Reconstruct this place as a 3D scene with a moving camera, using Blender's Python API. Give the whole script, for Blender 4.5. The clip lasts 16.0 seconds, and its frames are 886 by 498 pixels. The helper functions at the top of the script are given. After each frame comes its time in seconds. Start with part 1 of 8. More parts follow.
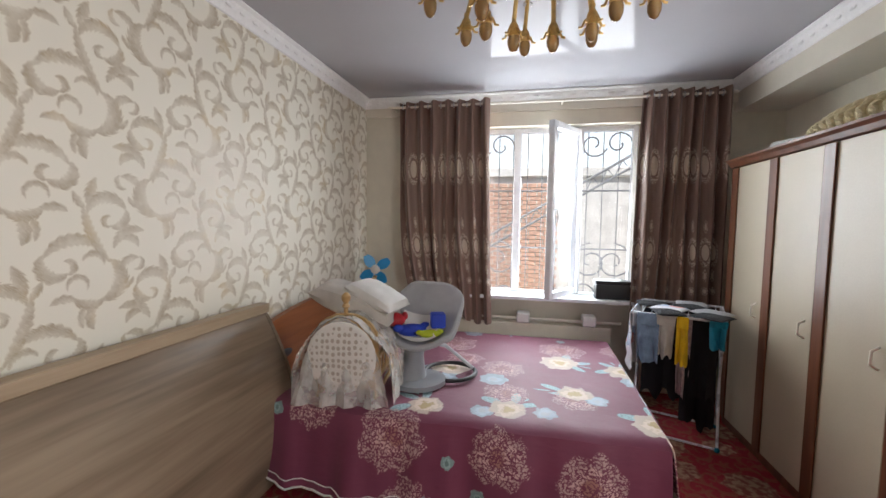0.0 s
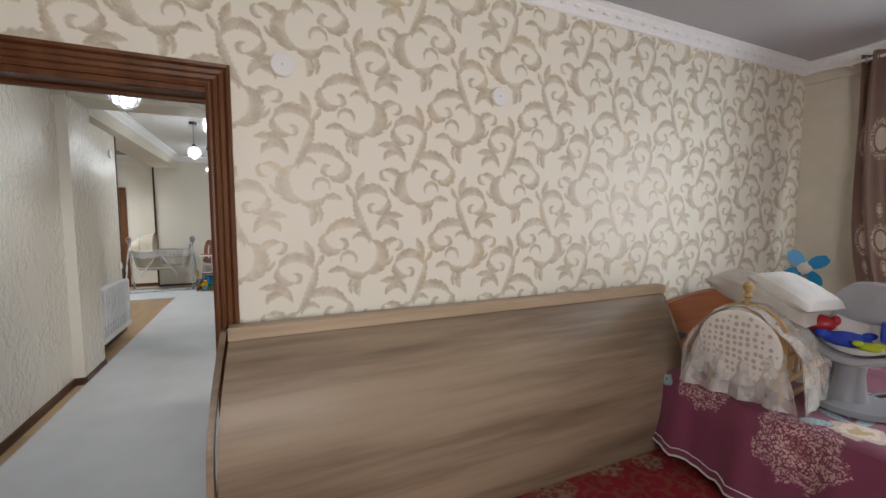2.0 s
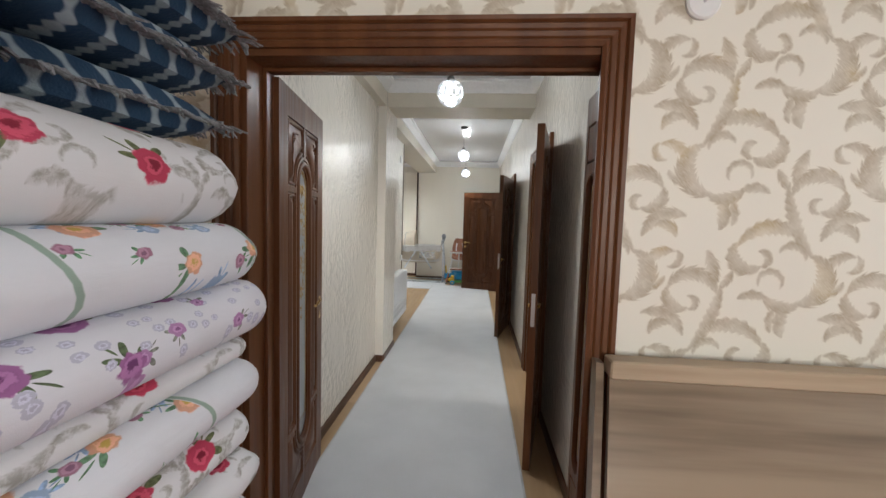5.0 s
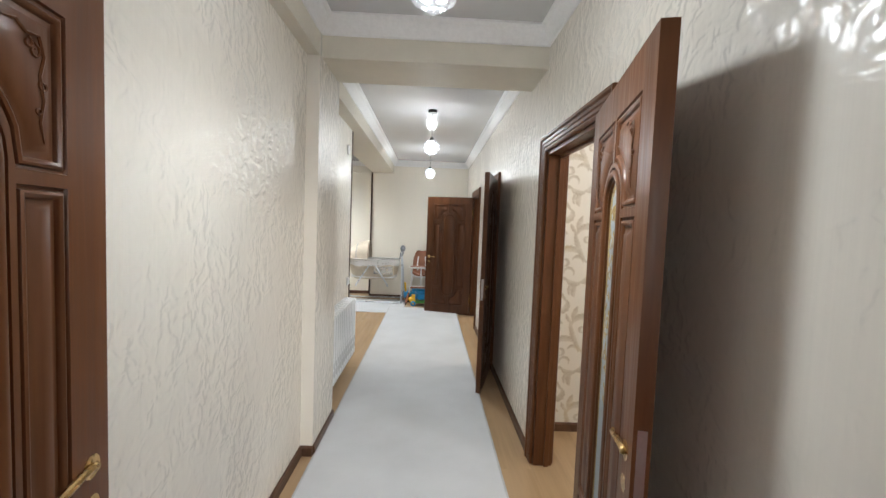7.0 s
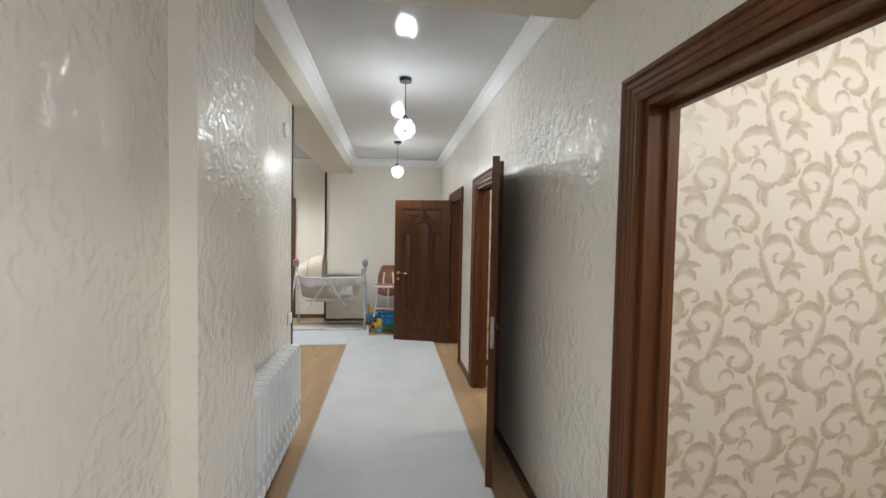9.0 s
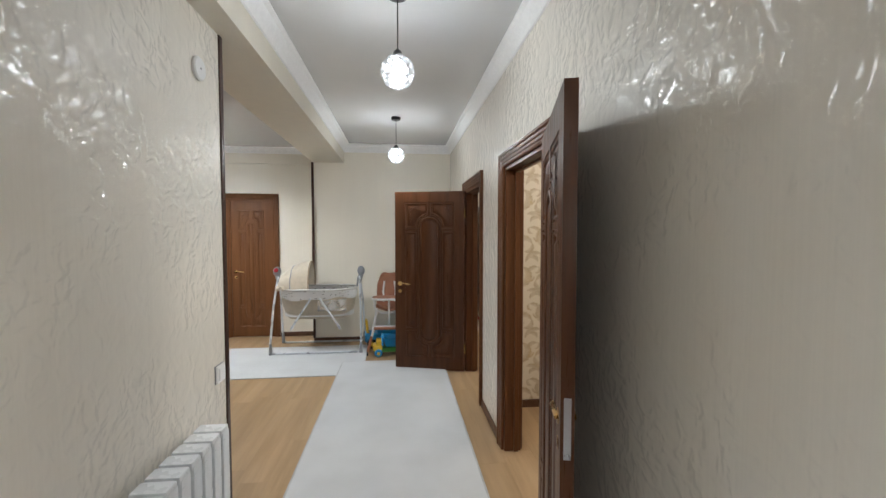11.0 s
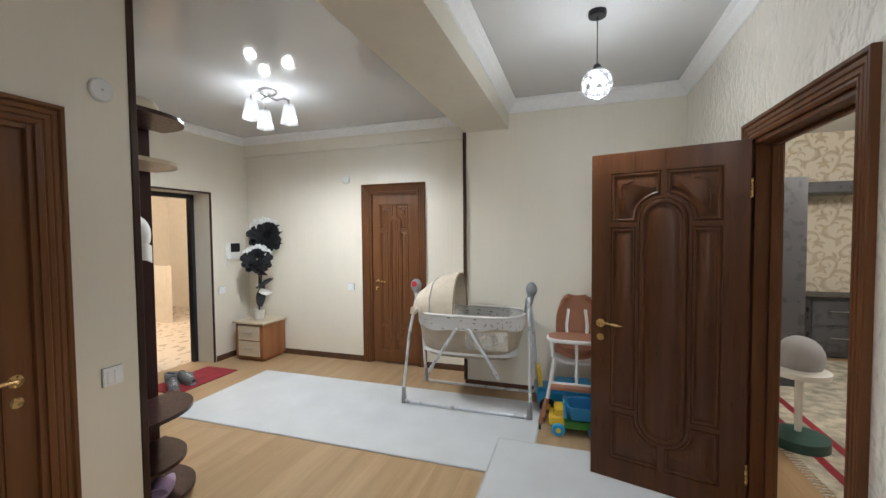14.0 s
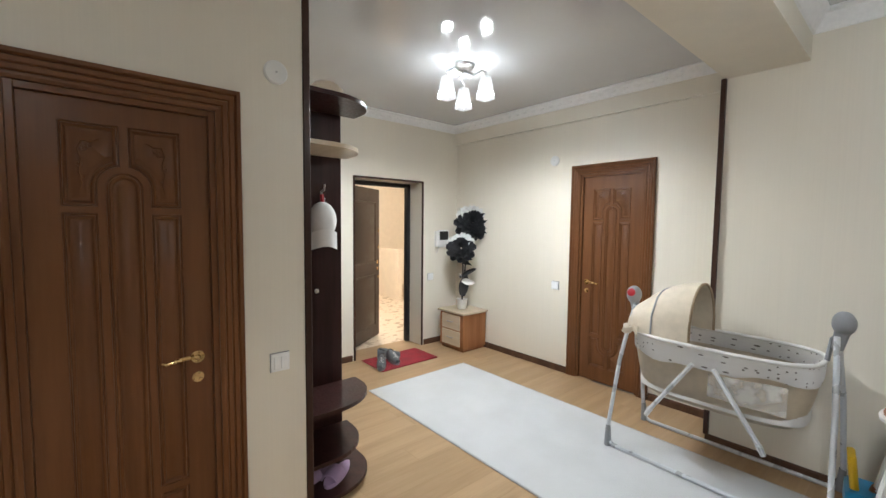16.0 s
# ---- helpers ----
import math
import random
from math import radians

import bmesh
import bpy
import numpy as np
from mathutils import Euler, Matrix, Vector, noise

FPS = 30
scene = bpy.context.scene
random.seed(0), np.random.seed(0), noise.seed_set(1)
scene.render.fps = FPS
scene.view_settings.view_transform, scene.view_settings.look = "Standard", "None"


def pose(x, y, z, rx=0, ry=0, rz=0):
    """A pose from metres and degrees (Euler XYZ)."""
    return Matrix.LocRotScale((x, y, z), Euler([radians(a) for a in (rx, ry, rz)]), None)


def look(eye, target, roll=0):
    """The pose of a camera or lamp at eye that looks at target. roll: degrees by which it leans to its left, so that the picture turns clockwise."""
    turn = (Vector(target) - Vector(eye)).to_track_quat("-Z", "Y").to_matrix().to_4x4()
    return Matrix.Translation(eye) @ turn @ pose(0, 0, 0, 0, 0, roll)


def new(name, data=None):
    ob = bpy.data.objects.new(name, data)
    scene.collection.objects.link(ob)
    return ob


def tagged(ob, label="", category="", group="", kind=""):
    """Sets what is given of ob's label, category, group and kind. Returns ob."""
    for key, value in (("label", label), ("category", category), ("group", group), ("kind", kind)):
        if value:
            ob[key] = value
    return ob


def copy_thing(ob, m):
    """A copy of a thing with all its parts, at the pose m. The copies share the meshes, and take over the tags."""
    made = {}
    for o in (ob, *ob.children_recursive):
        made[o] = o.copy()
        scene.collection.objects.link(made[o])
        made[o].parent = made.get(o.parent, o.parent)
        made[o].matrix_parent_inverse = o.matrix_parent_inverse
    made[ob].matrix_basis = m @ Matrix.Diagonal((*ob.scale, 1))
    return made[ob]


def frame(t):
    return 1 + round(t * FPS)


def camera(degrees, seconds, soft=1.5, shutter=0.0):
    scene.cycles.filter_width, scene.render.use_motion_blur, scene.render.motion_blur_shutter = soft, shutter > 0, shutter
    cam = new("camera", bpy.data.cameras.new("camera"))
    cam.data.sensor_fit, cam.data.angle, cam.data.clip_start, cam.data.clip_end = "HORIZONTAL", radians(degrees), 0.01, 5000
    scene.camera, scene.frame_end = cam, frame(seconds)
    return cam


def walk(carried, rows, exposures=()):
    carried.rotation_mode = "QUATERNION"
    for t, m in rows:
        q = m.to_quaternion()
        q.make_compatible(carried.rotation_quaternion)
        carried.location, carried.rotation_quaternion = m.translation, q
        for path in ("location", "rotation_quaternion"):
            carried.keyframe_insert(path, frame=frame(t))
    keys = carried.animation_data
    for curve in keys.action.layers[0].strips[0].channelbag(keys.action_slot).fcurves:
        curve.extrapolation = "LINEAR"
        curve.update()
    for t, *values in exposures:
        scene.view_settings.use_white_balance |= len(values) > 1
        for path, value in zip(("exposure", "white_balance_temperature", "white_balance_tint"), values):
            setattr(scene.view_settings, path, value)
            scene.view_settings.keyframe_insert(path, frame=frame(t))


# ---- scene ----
cam = camera(95.0, 16.0)
PATH = [
    (0, (1.471, -1.705, 1.562), (3.421, -1.282, 1.428), 0.8),
    (0.5, (1.461, -1.781, 1.545), (3.272, -0.943, 1.412), 0.8),
    (1, (1.32, -1.864, 1.544), (2.878, -0.617, 1.4), 0.6),
    (1.5, (1.245, -1.954, 1.531), (2.449, -0.364, 1.376), 0.3),
    (2, (1.182, -1.983, 1.501), (2.006, -0.167, 1.344), 0.0),
    (2.5, (1.091, -2.002, 1.485), (1.535, -0.059, 1.323), 0.2),
    (3, (0.988, -1.978, 1.499), (1.124, 0.01, 1.326), 0.5),
    (3.5, (0.85, -1.925, 1.491), (0.78, 0.067, 1.317), 0.8),
    (4, (0.713, -1.829, 1.482), (0.547, 0.155, 1.298), 1.2),
    (4.2, (0.674, -1.774, 1.472), (0.499, 0.21, 1.296), 1.2),
    (6.5, (0.535, -0.335, 1.507), (0.528, 1.661, 1.373), 2.6),
    (7, (0.4385, 0.0, 1.526), (0.5005, 1.996, 1.409), 2.2),
    (7.5, (0.404, 0.316, 1.522), (0.523, 2.31, 1.417), 1.6),
    (8, (0.41, 0.675, 1.539), (0.586, 2.666, 1.455), 1.4),
    (8.5, (0.361, 0.955, 1.536), (0.592, 2.94, 1.45), 1.1),
    (9, (0.308, 1.249, 1.547), (0.564, 3.231, 1.471), 1.1),
    (9.2, (0.312, 1.364, 1.545), (0.576, 3.345, 1.457), 0.7),
    (11.3, (0.417, 2.648, 1.56), (0.619, 4.636, 1.478), -0.0),
    (11.5, (0.394, 2.798, 1.548), (0.576, 4.788, 1.47), 0.3),
    (12, (0.328, 3.145, 1.539), (0.433, 5.142, 1.491), 0.5),
    (12.5, (0.339, 3.476, 1.525), (0.324, 5.475, 1.470), 0.3),
    (13, (0.345, 3.805, 1.546), (0.175, 5.797, 1.481), -0.3),
    (13.5, (0.268, 4.15, 1.546), (-0.110, 6.113, 1.487), -0.4),
    (14, (0.283, 4.367, 1.541), (-0.346, 6.264, 1.463), -0.5),
    (14.5, (0.311, 4.608, 1.546), (-0.597, 6.388, 1.454), -0.5),
    (15, (0.22, 4.776, 1.535), (-0.941, 6.401, 1.43), -0.2),
    (15.5, (0.132, 4.904, 1.542), (-1.237, 6.357, 1.425), 0.3),
    (16, (0.126, 5.023, 1.543), (-1.391, 6.32, 1.415), 0.6),
]
EXPOSURE = [(0, -0.03), (1, -0.08), (2.5, 0.0), (4.2, 0.0), (6.5, 0.74), (7, 0.56), (7.5, 0.34), (8.5, 0.28), (9.2, 0.30), (11.3, 0.18), (12.5, 0.10), (13.5, 0.06), (14.5, 0.22), (15.2, 0.25), (16, 0.28)]
walk(cam, [(t, look(eye, target, roll)) for t, eye, target, roll in PATH], EXPOSURE)

# ---------- world, sun and lamps ----------
SUN_ELEVATION, SUN_TURN = 52.0, 200.0
world = bpy.data.worlds.new("world")
scene.world = world
world.use_nodes = True
sky = world.node_tree.nodes.new("ShaderNodeTexSky")
sky.sky_type = "NISHITA"
sky.sun_disc = False
sky.sun_elevation, sky.sun_rotation = radians(SUN_ELEVATION), radians(SUN_TURN + 90)
world.node_tree.links.new(sky.outputs[0], world.node_tree.nodes["Background"].inputs[0])
world.node_tree.nodes["Background"].inputs[1].default_value = 0.14


def lamp(name, kind, place, watts, colour, size=0.05, size_y=None, aim=None, spread=180):
    data = bpy.data.lights.new(name, kind)
    data.energy, data.color = watts, colour
    if kind == "AREA":
        data.shape, data.size, data.size_y = "RECTANGLE", size, size_y or size
        data.spread = radians(spread)
    elif kind == "SUN":
        data.angle = size
    else:
        data.shadow_soft_size = size
    ob = new(name, data)
    ob.matrix_basis = look(place, aim) if aim else Matrix.Translation(place)
    return ob


WHITE_LED, WARM = (0.90, 0.96, 1.0), (1.0, 0.70, 0.42)
sun_way = Vector((math.cos(radians(SUN_TURN)), math.sin(radians(SUN_TURN)), 0)) * math.cos(radians(SUN_ELEVATION))
sun_from = sun_way + Vector((0, 0, math.sin(radians(SUN_ELEVATION))))
lamp("sun", "SUN", tuple(sun_from * 30), 5.0, (1.0, 0.95, 0.88), radians(0.5), aim=(0, 0, 0))
lamp("window_light", "AREA", (5.66, -1.82, 1.68), 85, (0.90, 0.95, 1.0), 1.5, 1.45, aim=(4.0, -1.82, 1.5))
# Added fill lamp, out of sight; it brightens the wallpapered wall.
lamp("rear_fill_light", "AREA", (1.2, -3.72, 1.65), 52, (1.0, 0.97, 0.93), 1.7, 1.4, aim=(1.2, 0, 1.5))
PENDANTS = [(0.42, 1.33, 2.29), (0.41, 4.58, 2.385), (0.385, 6.88, 2.385)]
for spot in PENDANTS:
    lamp("pendant_bulb_light", "POINT", spot, 17 if spot is PENDANTS[0] else 22, WHITE_LED, 0.075)
    down = lamp("pendant_down_light", "SPOT", (spot[0], spot[1], spot[2] - 0.01), 96 if spot is PENDANTS[0] else 67, WHITE_LED, 0.075, aim=(spot[0], spot[1] + 0.001, 0.0))
    down.data.spot_size, down.data.spot_blend = radians(150), 1.0
HALL_LAMP = (-2.27, 7.28)
SHADES = [(0.17, 0.06), (-0.14, 0.12), (-0.02, -0.17)]
for dx, dy in SHADES:
    lamp("hall_bulb_light", "POINT", (HALL_LAMP[0] + dx, HALL_LAMP[1] + dy, 2.55), 27, WHITE_LED, 0.04)
    down = lamp("hall_down_light", "SPOT", (HALL_LAMP[0] + dx, HALL_LAMP[1] + dy, 2.485), 33, WHITE_LED, 0.04, aim=(HALL_LAMP[0] + dx, HALL_LAMP[1] + dy + 0.001, 0.0))
    down.data.spot_size, down.data.spot_blend = radians(178), 0.7
# Unseen point lamps, added without fittings to brighten the rooms beyond the doors.
lamp("side_room_fill", "POINT", (2.6, 1.6, 2.3), 44, (1.0, 0.97, 0.93), 0.1)
lamp("second_room_fill", "POINT", (2.6, 4.7, 2.4), 42, (1.0, 0.93, 0.82), 0.1)
lamp("far_room_fill", "POINT", (3.0, 8.3, 2.4), 76, (1.0, 0.95, 0.86), 0.1)
lamp("stairwell_fill", "POINT", (-5.6, 8.4, 2.4), 95, (1.0, 0.93, 0.85), 0.1)


# ---------- material helpers ----------
class Nodes:
    """Short hand for one material's node tree."""

    def __init__(self, tree):
        self.tree = tree

    def node(self, kind, inputs=None, **settings):
        n = self.tree.nodes.new(kind)
        if "operation" in settings:
            n.operation = settings["operation"]
        if "use_clamp" in settings:
            n.use_clamp = settings["use_clamp"]
        if "interpolation_type" in settings:
            n.interpolation_type = settings["interpolation_type"]
        if "data_type" in settings:
            n.data_type, n.blend_type = settings["data_type"], settings["blend_type"]
        if "voronoi_dimensions" in settings:
            n.voronoi_dimensions = settings["voronoi_dimensions"]
        if "feature" in settings:
            n.feature = settings["feature"]
        for key, value in (inputs or {}).items():
            self.put(n.inputs[key], value)
        return n

    def put(self, socket, value):
        if isinstance(value, bpy.types.NodeSocket):
            self.tree.links.new(value, socket)
        elif value is not None:
            socket.default_value = value

    def m(self, op, a, b=None, c=None, clamp=False):
        n = self.node("ShaderNodeMath", operation=op, use_clamp=clamp)
        for i, v in enumerate((a, b, c)):
            self.put(n.inputs[i], v)
        return n.outputs[0]

    def v(self, op, a, b=None, s=None):
        n = self.node("ShaderNodeVectorMath", operation=op)
        self.put(n.inputs[0], a)
        self.put(n.inputs[1], b)
        if s is not None:
            self.put(n.inputs["Scale"], s)
        return n.outputs["Value" if op in ("LENGTH", "DOT_PRODUCT", "DISTANCE") else "Vector"]

    def xyz(self, x=0.0, y=0.0, z=0.0):
        n = self.node("ShaderNodeCombineXYZ")
        for i, v in enumerate((x, y, z)):
            self.put(n.inputs[i], v)
        return n.outputs[0]

    def parts(self, vec):
        return self.node("ShaderNodeSeparateXYZ", {0: vec}).outputs

    def smooth(self, x, a, b, lo=0.0, hi=1.0):
        n = self.node("ShaderNodeMapRange", interpolation_type="SMOOTHSTEP")
        for i, v in enumerate((x, a, b, lo, hi)):
            self.put(n.inputs[i], v)
        return n.outputs[0]

    def mix(self, fac, a, b, how="MIX"):
        n = self.node("ShaderNodeMix", data_type="RGBA", blend_type=how)
        self.put(n.inputs[0], fac)
        for i, v in ((6, a), (7, b)):
            self.put(n.inputs[i], (*v, 1) if isinstance(v, tuple) else v)
        return n.outputs[2]

    def noise(self, vec, scale, detail=3.0, rough=0.5, out=0):
        n = self.node("ShaderNodeTexNoise", {"Scale": scale, "Detail": detail, "Roughness": rough})
        self.put(n.inputs["Vector"], vec)
        return n.outputs[out]

    def coords(self, which="Object"):
        return self.node("ShaderNodeTexCoord").outputs[which]

    def bump(self, height, strength=0.3, distance=0.01):
        return self.node("ShaderNodeBump", {"Height": height, "Strength": strength, "Distance": distance}).outputs[0]


def material(name, colour=(0.5, 0.5, 0.5), rough=0.5, metal=0.0, **more):
    m = bpy.data.materials.new(name)
    m.use_nodes = True
    g = Nodes(m.node_tree)
    shader = m.node_tree.nodes["Principled BSDF"]
    g.put(shader.inputs["Base Color"], (*colour, 1) if isinstance(colour, tuple) else colour)
    g.put(shader.inputs["Roughness"], rough)
    g.put(shader.inputs["Metallic"], metal)
    for key, value in more.items():
        g.put(shader.inputs[key.replace("_", " ")], value)
    return m, g, shader


def mottled(name, colour, rough=0.5, metal=0.0, amount=0.12, scale=9.0, bump=0.15, fine=120.0, depth=0.002, **more):
    """A plain surface with two scales of variation."""
    m, g, s = material(name, colour, rough, metal, **more)
    p = g.coords()
    big, small = g.noise(p, scale, 4), g.noise(p, fine, 2)
    both = g.m("MULTIPLY_ADD", big, 0.7, g.m("MULTIPLY", small, 0.3))
    dark = tuple(c * (1 - amount) for c in colour)
    light = tuple(min(1, c * (1 + amount)) for c in colour)
    g.put(s.inputs["Base Color"], g.mix(g.smooth(both, 0.3, 0.7), dark, light))
    g.put(s.inputs["Roughness"], g.smooth(big, 0.2, 0.8, max(0.02, rough - 0.07), min(1, rough + 0.07)))
    g.put(s.inputs["Normal"], g.bump(g.m("ADD", small, g.m("MULTIPLY", big, 0.5)), bump, depth))
    return m


def wood(name, dark, light, axis=2, rough=0.35, scale=1.0, coat=0.2, streak=0.5):
    m, g, s = material(name, dark, rough, Coat_Weight=coat, Coat_Roughness=0.2, Specular_IOR_Level=0.24)
    p = g.coords()
    rand = g.node("ShaderNodeObjectInfo").outputs["Random"]
    shifted = g.v("ADD", p, g.xyz(g.m("MULTIPLY", rand, 7.0), g.m("MULTIPLY", rand, 13.0), g.m("MULTIPLY", rand, 5.0)))
    stretch = [14.0 * scale] * 3
    stretch[axis] = 0.9 * scale
    q = g.v("MULTIPLY", shifted, tuple(stretch))
    broad = g.noise(q, 1.0, 4, 0.6)
    fine = g.noise(g.v("MULTIPLY", q, (5.0, 5.0, 5.0)), 1.0, 3, 0.6)
    grain = g.m("MULTIPLY_ADD", broad, 1 - streak * 0.5, g.m("MULTIPLY", fine, streak * 0.5))
    col = g.mix(g.smooth(grain, 0.32, 0.68), dark, light)
    g.put(s.inputs["Base Color"], g.mix(g.m("MULTIPLY", rand, 0.25), col, tuple(c * 0.7 for c in dark)))
    g.put(s.inputs["Roughness"], g.smooth(fine, 0.3, 0.7, rough - 0.06, rough + 0.1))
    g.put(s.inputs["Normal"], g.bump(fine, 0.08, 0.002))
    return m


def arc_through(p0, p1, p2):
    """Centre, radius, start angle and signed sweep in turns of the arc from p0 over p1 to p2."""
    (ax, ay), (bx, by), (cx, cy) = p0, p1, p2
    d = 2 * (ax * (by - cy) + bx * (cy - ay) + cx * (ay - by))
    ux = ((ax * ax + ay * ay) * (by - cy) + (bx * bx + by * by) * (cy - ay) + (cx * cx + cy * cy) * (ay - by)) / d
    uy = ((ax * ax + ay * ay) * (cx - bx) + (bx * bx + by * by) * (ax - cx) + (cx * cx + cy * cy) * (bx - ax)) / d
    angles = [math.atan2(y - uy, x - ux) / (2 * math.pi) for x, y in (p0, p1, p2)]
    ahead = (angles[2] - angles[0]) % 1.0
    if (angles[1] - angles[0]) % 1.0 > ahead:
        ahead -= 1.0
    return ux, uy, math.hypot(ax - ux, ay - uy), angles[0], ahead


def scroll_motif():
    """A leafy scroll of a damask paper as a node group: position in metres in, strength of the print out."""
    tree = bpy.data.node_groups.new("scroll_motif", "ShaderNodeTree")
    tree.interface.new_socket("Vector", in_out="INPUT", socket_type="NodeSocketVector")
    tree.interface.new_socket("Print", in_out="OUTPUT", socket_type="NodeSocketFloat")
    g = Nodes(tree)
    p = g.node("NodeGroupInput").outputs[0]
    total = None
    # brush strokes in centimetres: three points along each, half width
    main = [
        (-9.4, 23.4, -6.8, 10.8, 0.4, -1.3, 2.1), (-7.6, 21.6, -6.5, 27.5, -4.1, 33.6, 2.2), (-9.4, 20.7, -11.5, 24.3, -13.0, 27.5, 1.5),
        (-8.1, 18.9, 0.4, 25.7, 7.6, 20.3, 2.5), (7.5, 21.0, 6.8, 15.6, 0.6, 14.0, 2.2), (-3.2, 4.5, -14.0, 8.8, -23.4, 2.3, 2.5),
        (-23.4, 3.6, -22.8, -4.1, -15.8, -3.8, 2.5), (-2.3, -1.8, -5.8, 3.1, -10.4, 0.4, 1.5), (-0.4, 0.0, 4.5, -9.0, -4.5, -15.8, 3.3),
        (-2.7, -15.8, -9.9, -17.1, -14.4, -13.5, 2.2), (-9.4, -11.3, -12.6, -5.6, -16.0, -10.6, 1.2), (-12.6, -15.3, -17.6, -13.5, -22.3, -15.3, 1.7)]
    small = [
        (1.8, 4.5, 6.3, 10.8, 15.8, 11.7, 2.4), (5.4, 8.1, 10.8, 8.1, 12.6, 4.5, 1.9), (4.0, -6.3, 8.1, -0.4, 13.0, -0.2, 1.9),
        (13.0, 0.4, 13.7, -4.1, 10.4, -4.9, 1.3), (-6.3, -17.1, -8.6, -21.6, -7.2, -27.5, 2.2), (-9.9, -17.1, -11.7, -21.6, -11.2, -26.1, 1.5),
        (1.8, -10.8, 6.3, -11.7, 9.9, -8.1, 1.5), (0.8, 13.6, -1.8, 16.0, 1.2, 17.8, 1.3), (-16.2, -4.2, -13.6, -1.2, -17.0, 0.6, 1.5)]
    for x0, y0, x1, y1, x2, y2, half in main + small:
        ux, uy, radius, start, ahead = arc_through((x0 / 100, y0 / 100), (x1 / 100, y1 / 100), (x2 / 100, y2 / 100))
        d = g.v("SUBTRACT", p, (ux, uy, 0.0))
        dx, dy, _ = g.parts(d)
        low = start if ahead > 0 else start + ahead
        t = g.m("MULTIPLY", g.m("FRACT", g.m("MULTIPLY_ADD", g.m("ARCTAN2", dy, dx), 1 / (2 * math.pi), 3 - low)), 1 / abs(ahead))
        signed = g.m("SUBTRACT", g.v("LENGTH", d), radius)
        off = g.m("ABSOLUTE", signed)
        length = abs(ahead) * 2 * math.pi * radius
        barbs = g.m("FRACT", g.m("MULTIPLY_ADD", off, 42.0 if ahead > 0 else -42.0, g.m("MULTIPLY", t, round(max(2.0, length / 0.026)))))
        body = g.m("POWER", g.m("SINE", g.m("MULTIPLY", t, math.pi)), 0.8)
        swell = g.m("MULTIPLY", g.m("MULTIPLY_ADD", body, half * 0.0108, half * 0.0012), g.m("MULTIPLY_ADD", barbs, 0.30, 0.70))
        inside = g.m("MULTIPLY", g.smooth(g.m("SUBTRACT", swell, off), -0.0035, 0.0065), g.m("LESS_THAN", t, 1.0))
        light = g.smooth(signed, half * -0.009, half * 0.006, 0.60, 1.0)
        inside = g.m("MULTIPLY", inside, light)
        total = inside if total is None else g.m("MAXIMUM", total, inside)
    out = g.node("NodeGroupOutput")
    g.put(out.inputs[0], total)
    return tree


MOTIF = scroll_motif()


def scroll_print(g, u, v, period_u=0.557, period_v=0.676):
    """The print of the scrolls over a whole plane, in rows that are mirrored in turn."""
    wob = g.noise(g.xyz(u, v), 40.0, 4, 0.7, out=1)
    w = g.parts(g.v("SUBTRACT", wob, (0.5, 0.5, 0.5)))
    u = g.m("MULTIPLY_ADD", w[0], 0.010, u)
    v = g.m("MULTIPLY_ADD", w[1], 0.010, v)

    def cell(x, period, centre):
        return g.m("SUBTRACT", g.m("MULTIPLY", g.m("FRACT", g.m("ADD", g.m("MULTIPLY", x, 1 / period), 40 + centre / period)), period), centre)

    def once(vec):
        n = g.node("ShaderNodeGroup")
        n.node_tree = MOTIF
        g.put(n.inputs[0], vec)
        return n.outputs[0]
    a = once(g.xyz(cell(u, period_u, 0.29), cell(v, period_v, 0.31)))
    u2 = g.m("MULTIPLY", g.m("ADD", u, 0.370), -1.0)
    b = once(g.xyz(cell(u2, period_u, 0.29), cell(g.m("ADD", v, 0.328), period_v, 0.31)))
    return g.m("MAXIMUM", a, b)


def damask(name, base, scroll, axis_u, u0, v0):
    m, g, s = material(name, base, 0.5)
    p = g.parts(g.coords())
    u, v = g.m("SUBTRACT", p[axis_u], u0), g.m("SUBTRACT", p[2], v0)
    mask = scroll_print(g, u, v)
    shade = g.noise(g.xyz(u, v), 16.0, 3, 0.6)
    weave = g.noise(g.v("MULTIPLY", g.xyz(u, v), (900.0, 900.0, 1.0)), 1.0, 1)
    hatch = g.noise(g.v("MULTIPLY", g.xyz(g.m("ADD", u, v), g.m("SUBTRACT", u, v)), (220.0, 26.0, 1.0)), 1.0, 2, 0.6)
    mask = g.m("MULTIPLY", mask, g.m("MULTIPLY", g.smooth(shade, 0.2, 0.65, 0.50, 1.0), g.smooth(hatch, 0.25, 0.6, 0.62, 1.0)))
    soft = g.mix(g.smooth(weave, 0.3, 0.7), base, tuple(c * 0.95 for c in base))
    gold = g.smooth(g.noise(g.xyz(u, v), 5.0, 2), 0.52, 0.7)
    ink = g.mix(gold, scroll, tuple(c * f for c, f in zip(scroll, (1.18, 1.12, 0.92))))
    g.put(s.inputs["Base Color"], g.mix(mask, soft, ink))
    g.put(s.inputs["Roughness"], g.smooth(mask, 0.0, 1.0, 0.55, 0.30))
    g.put(s.inputs["Normal"], g.bump(weave, 0.05, 0.002))
    return m


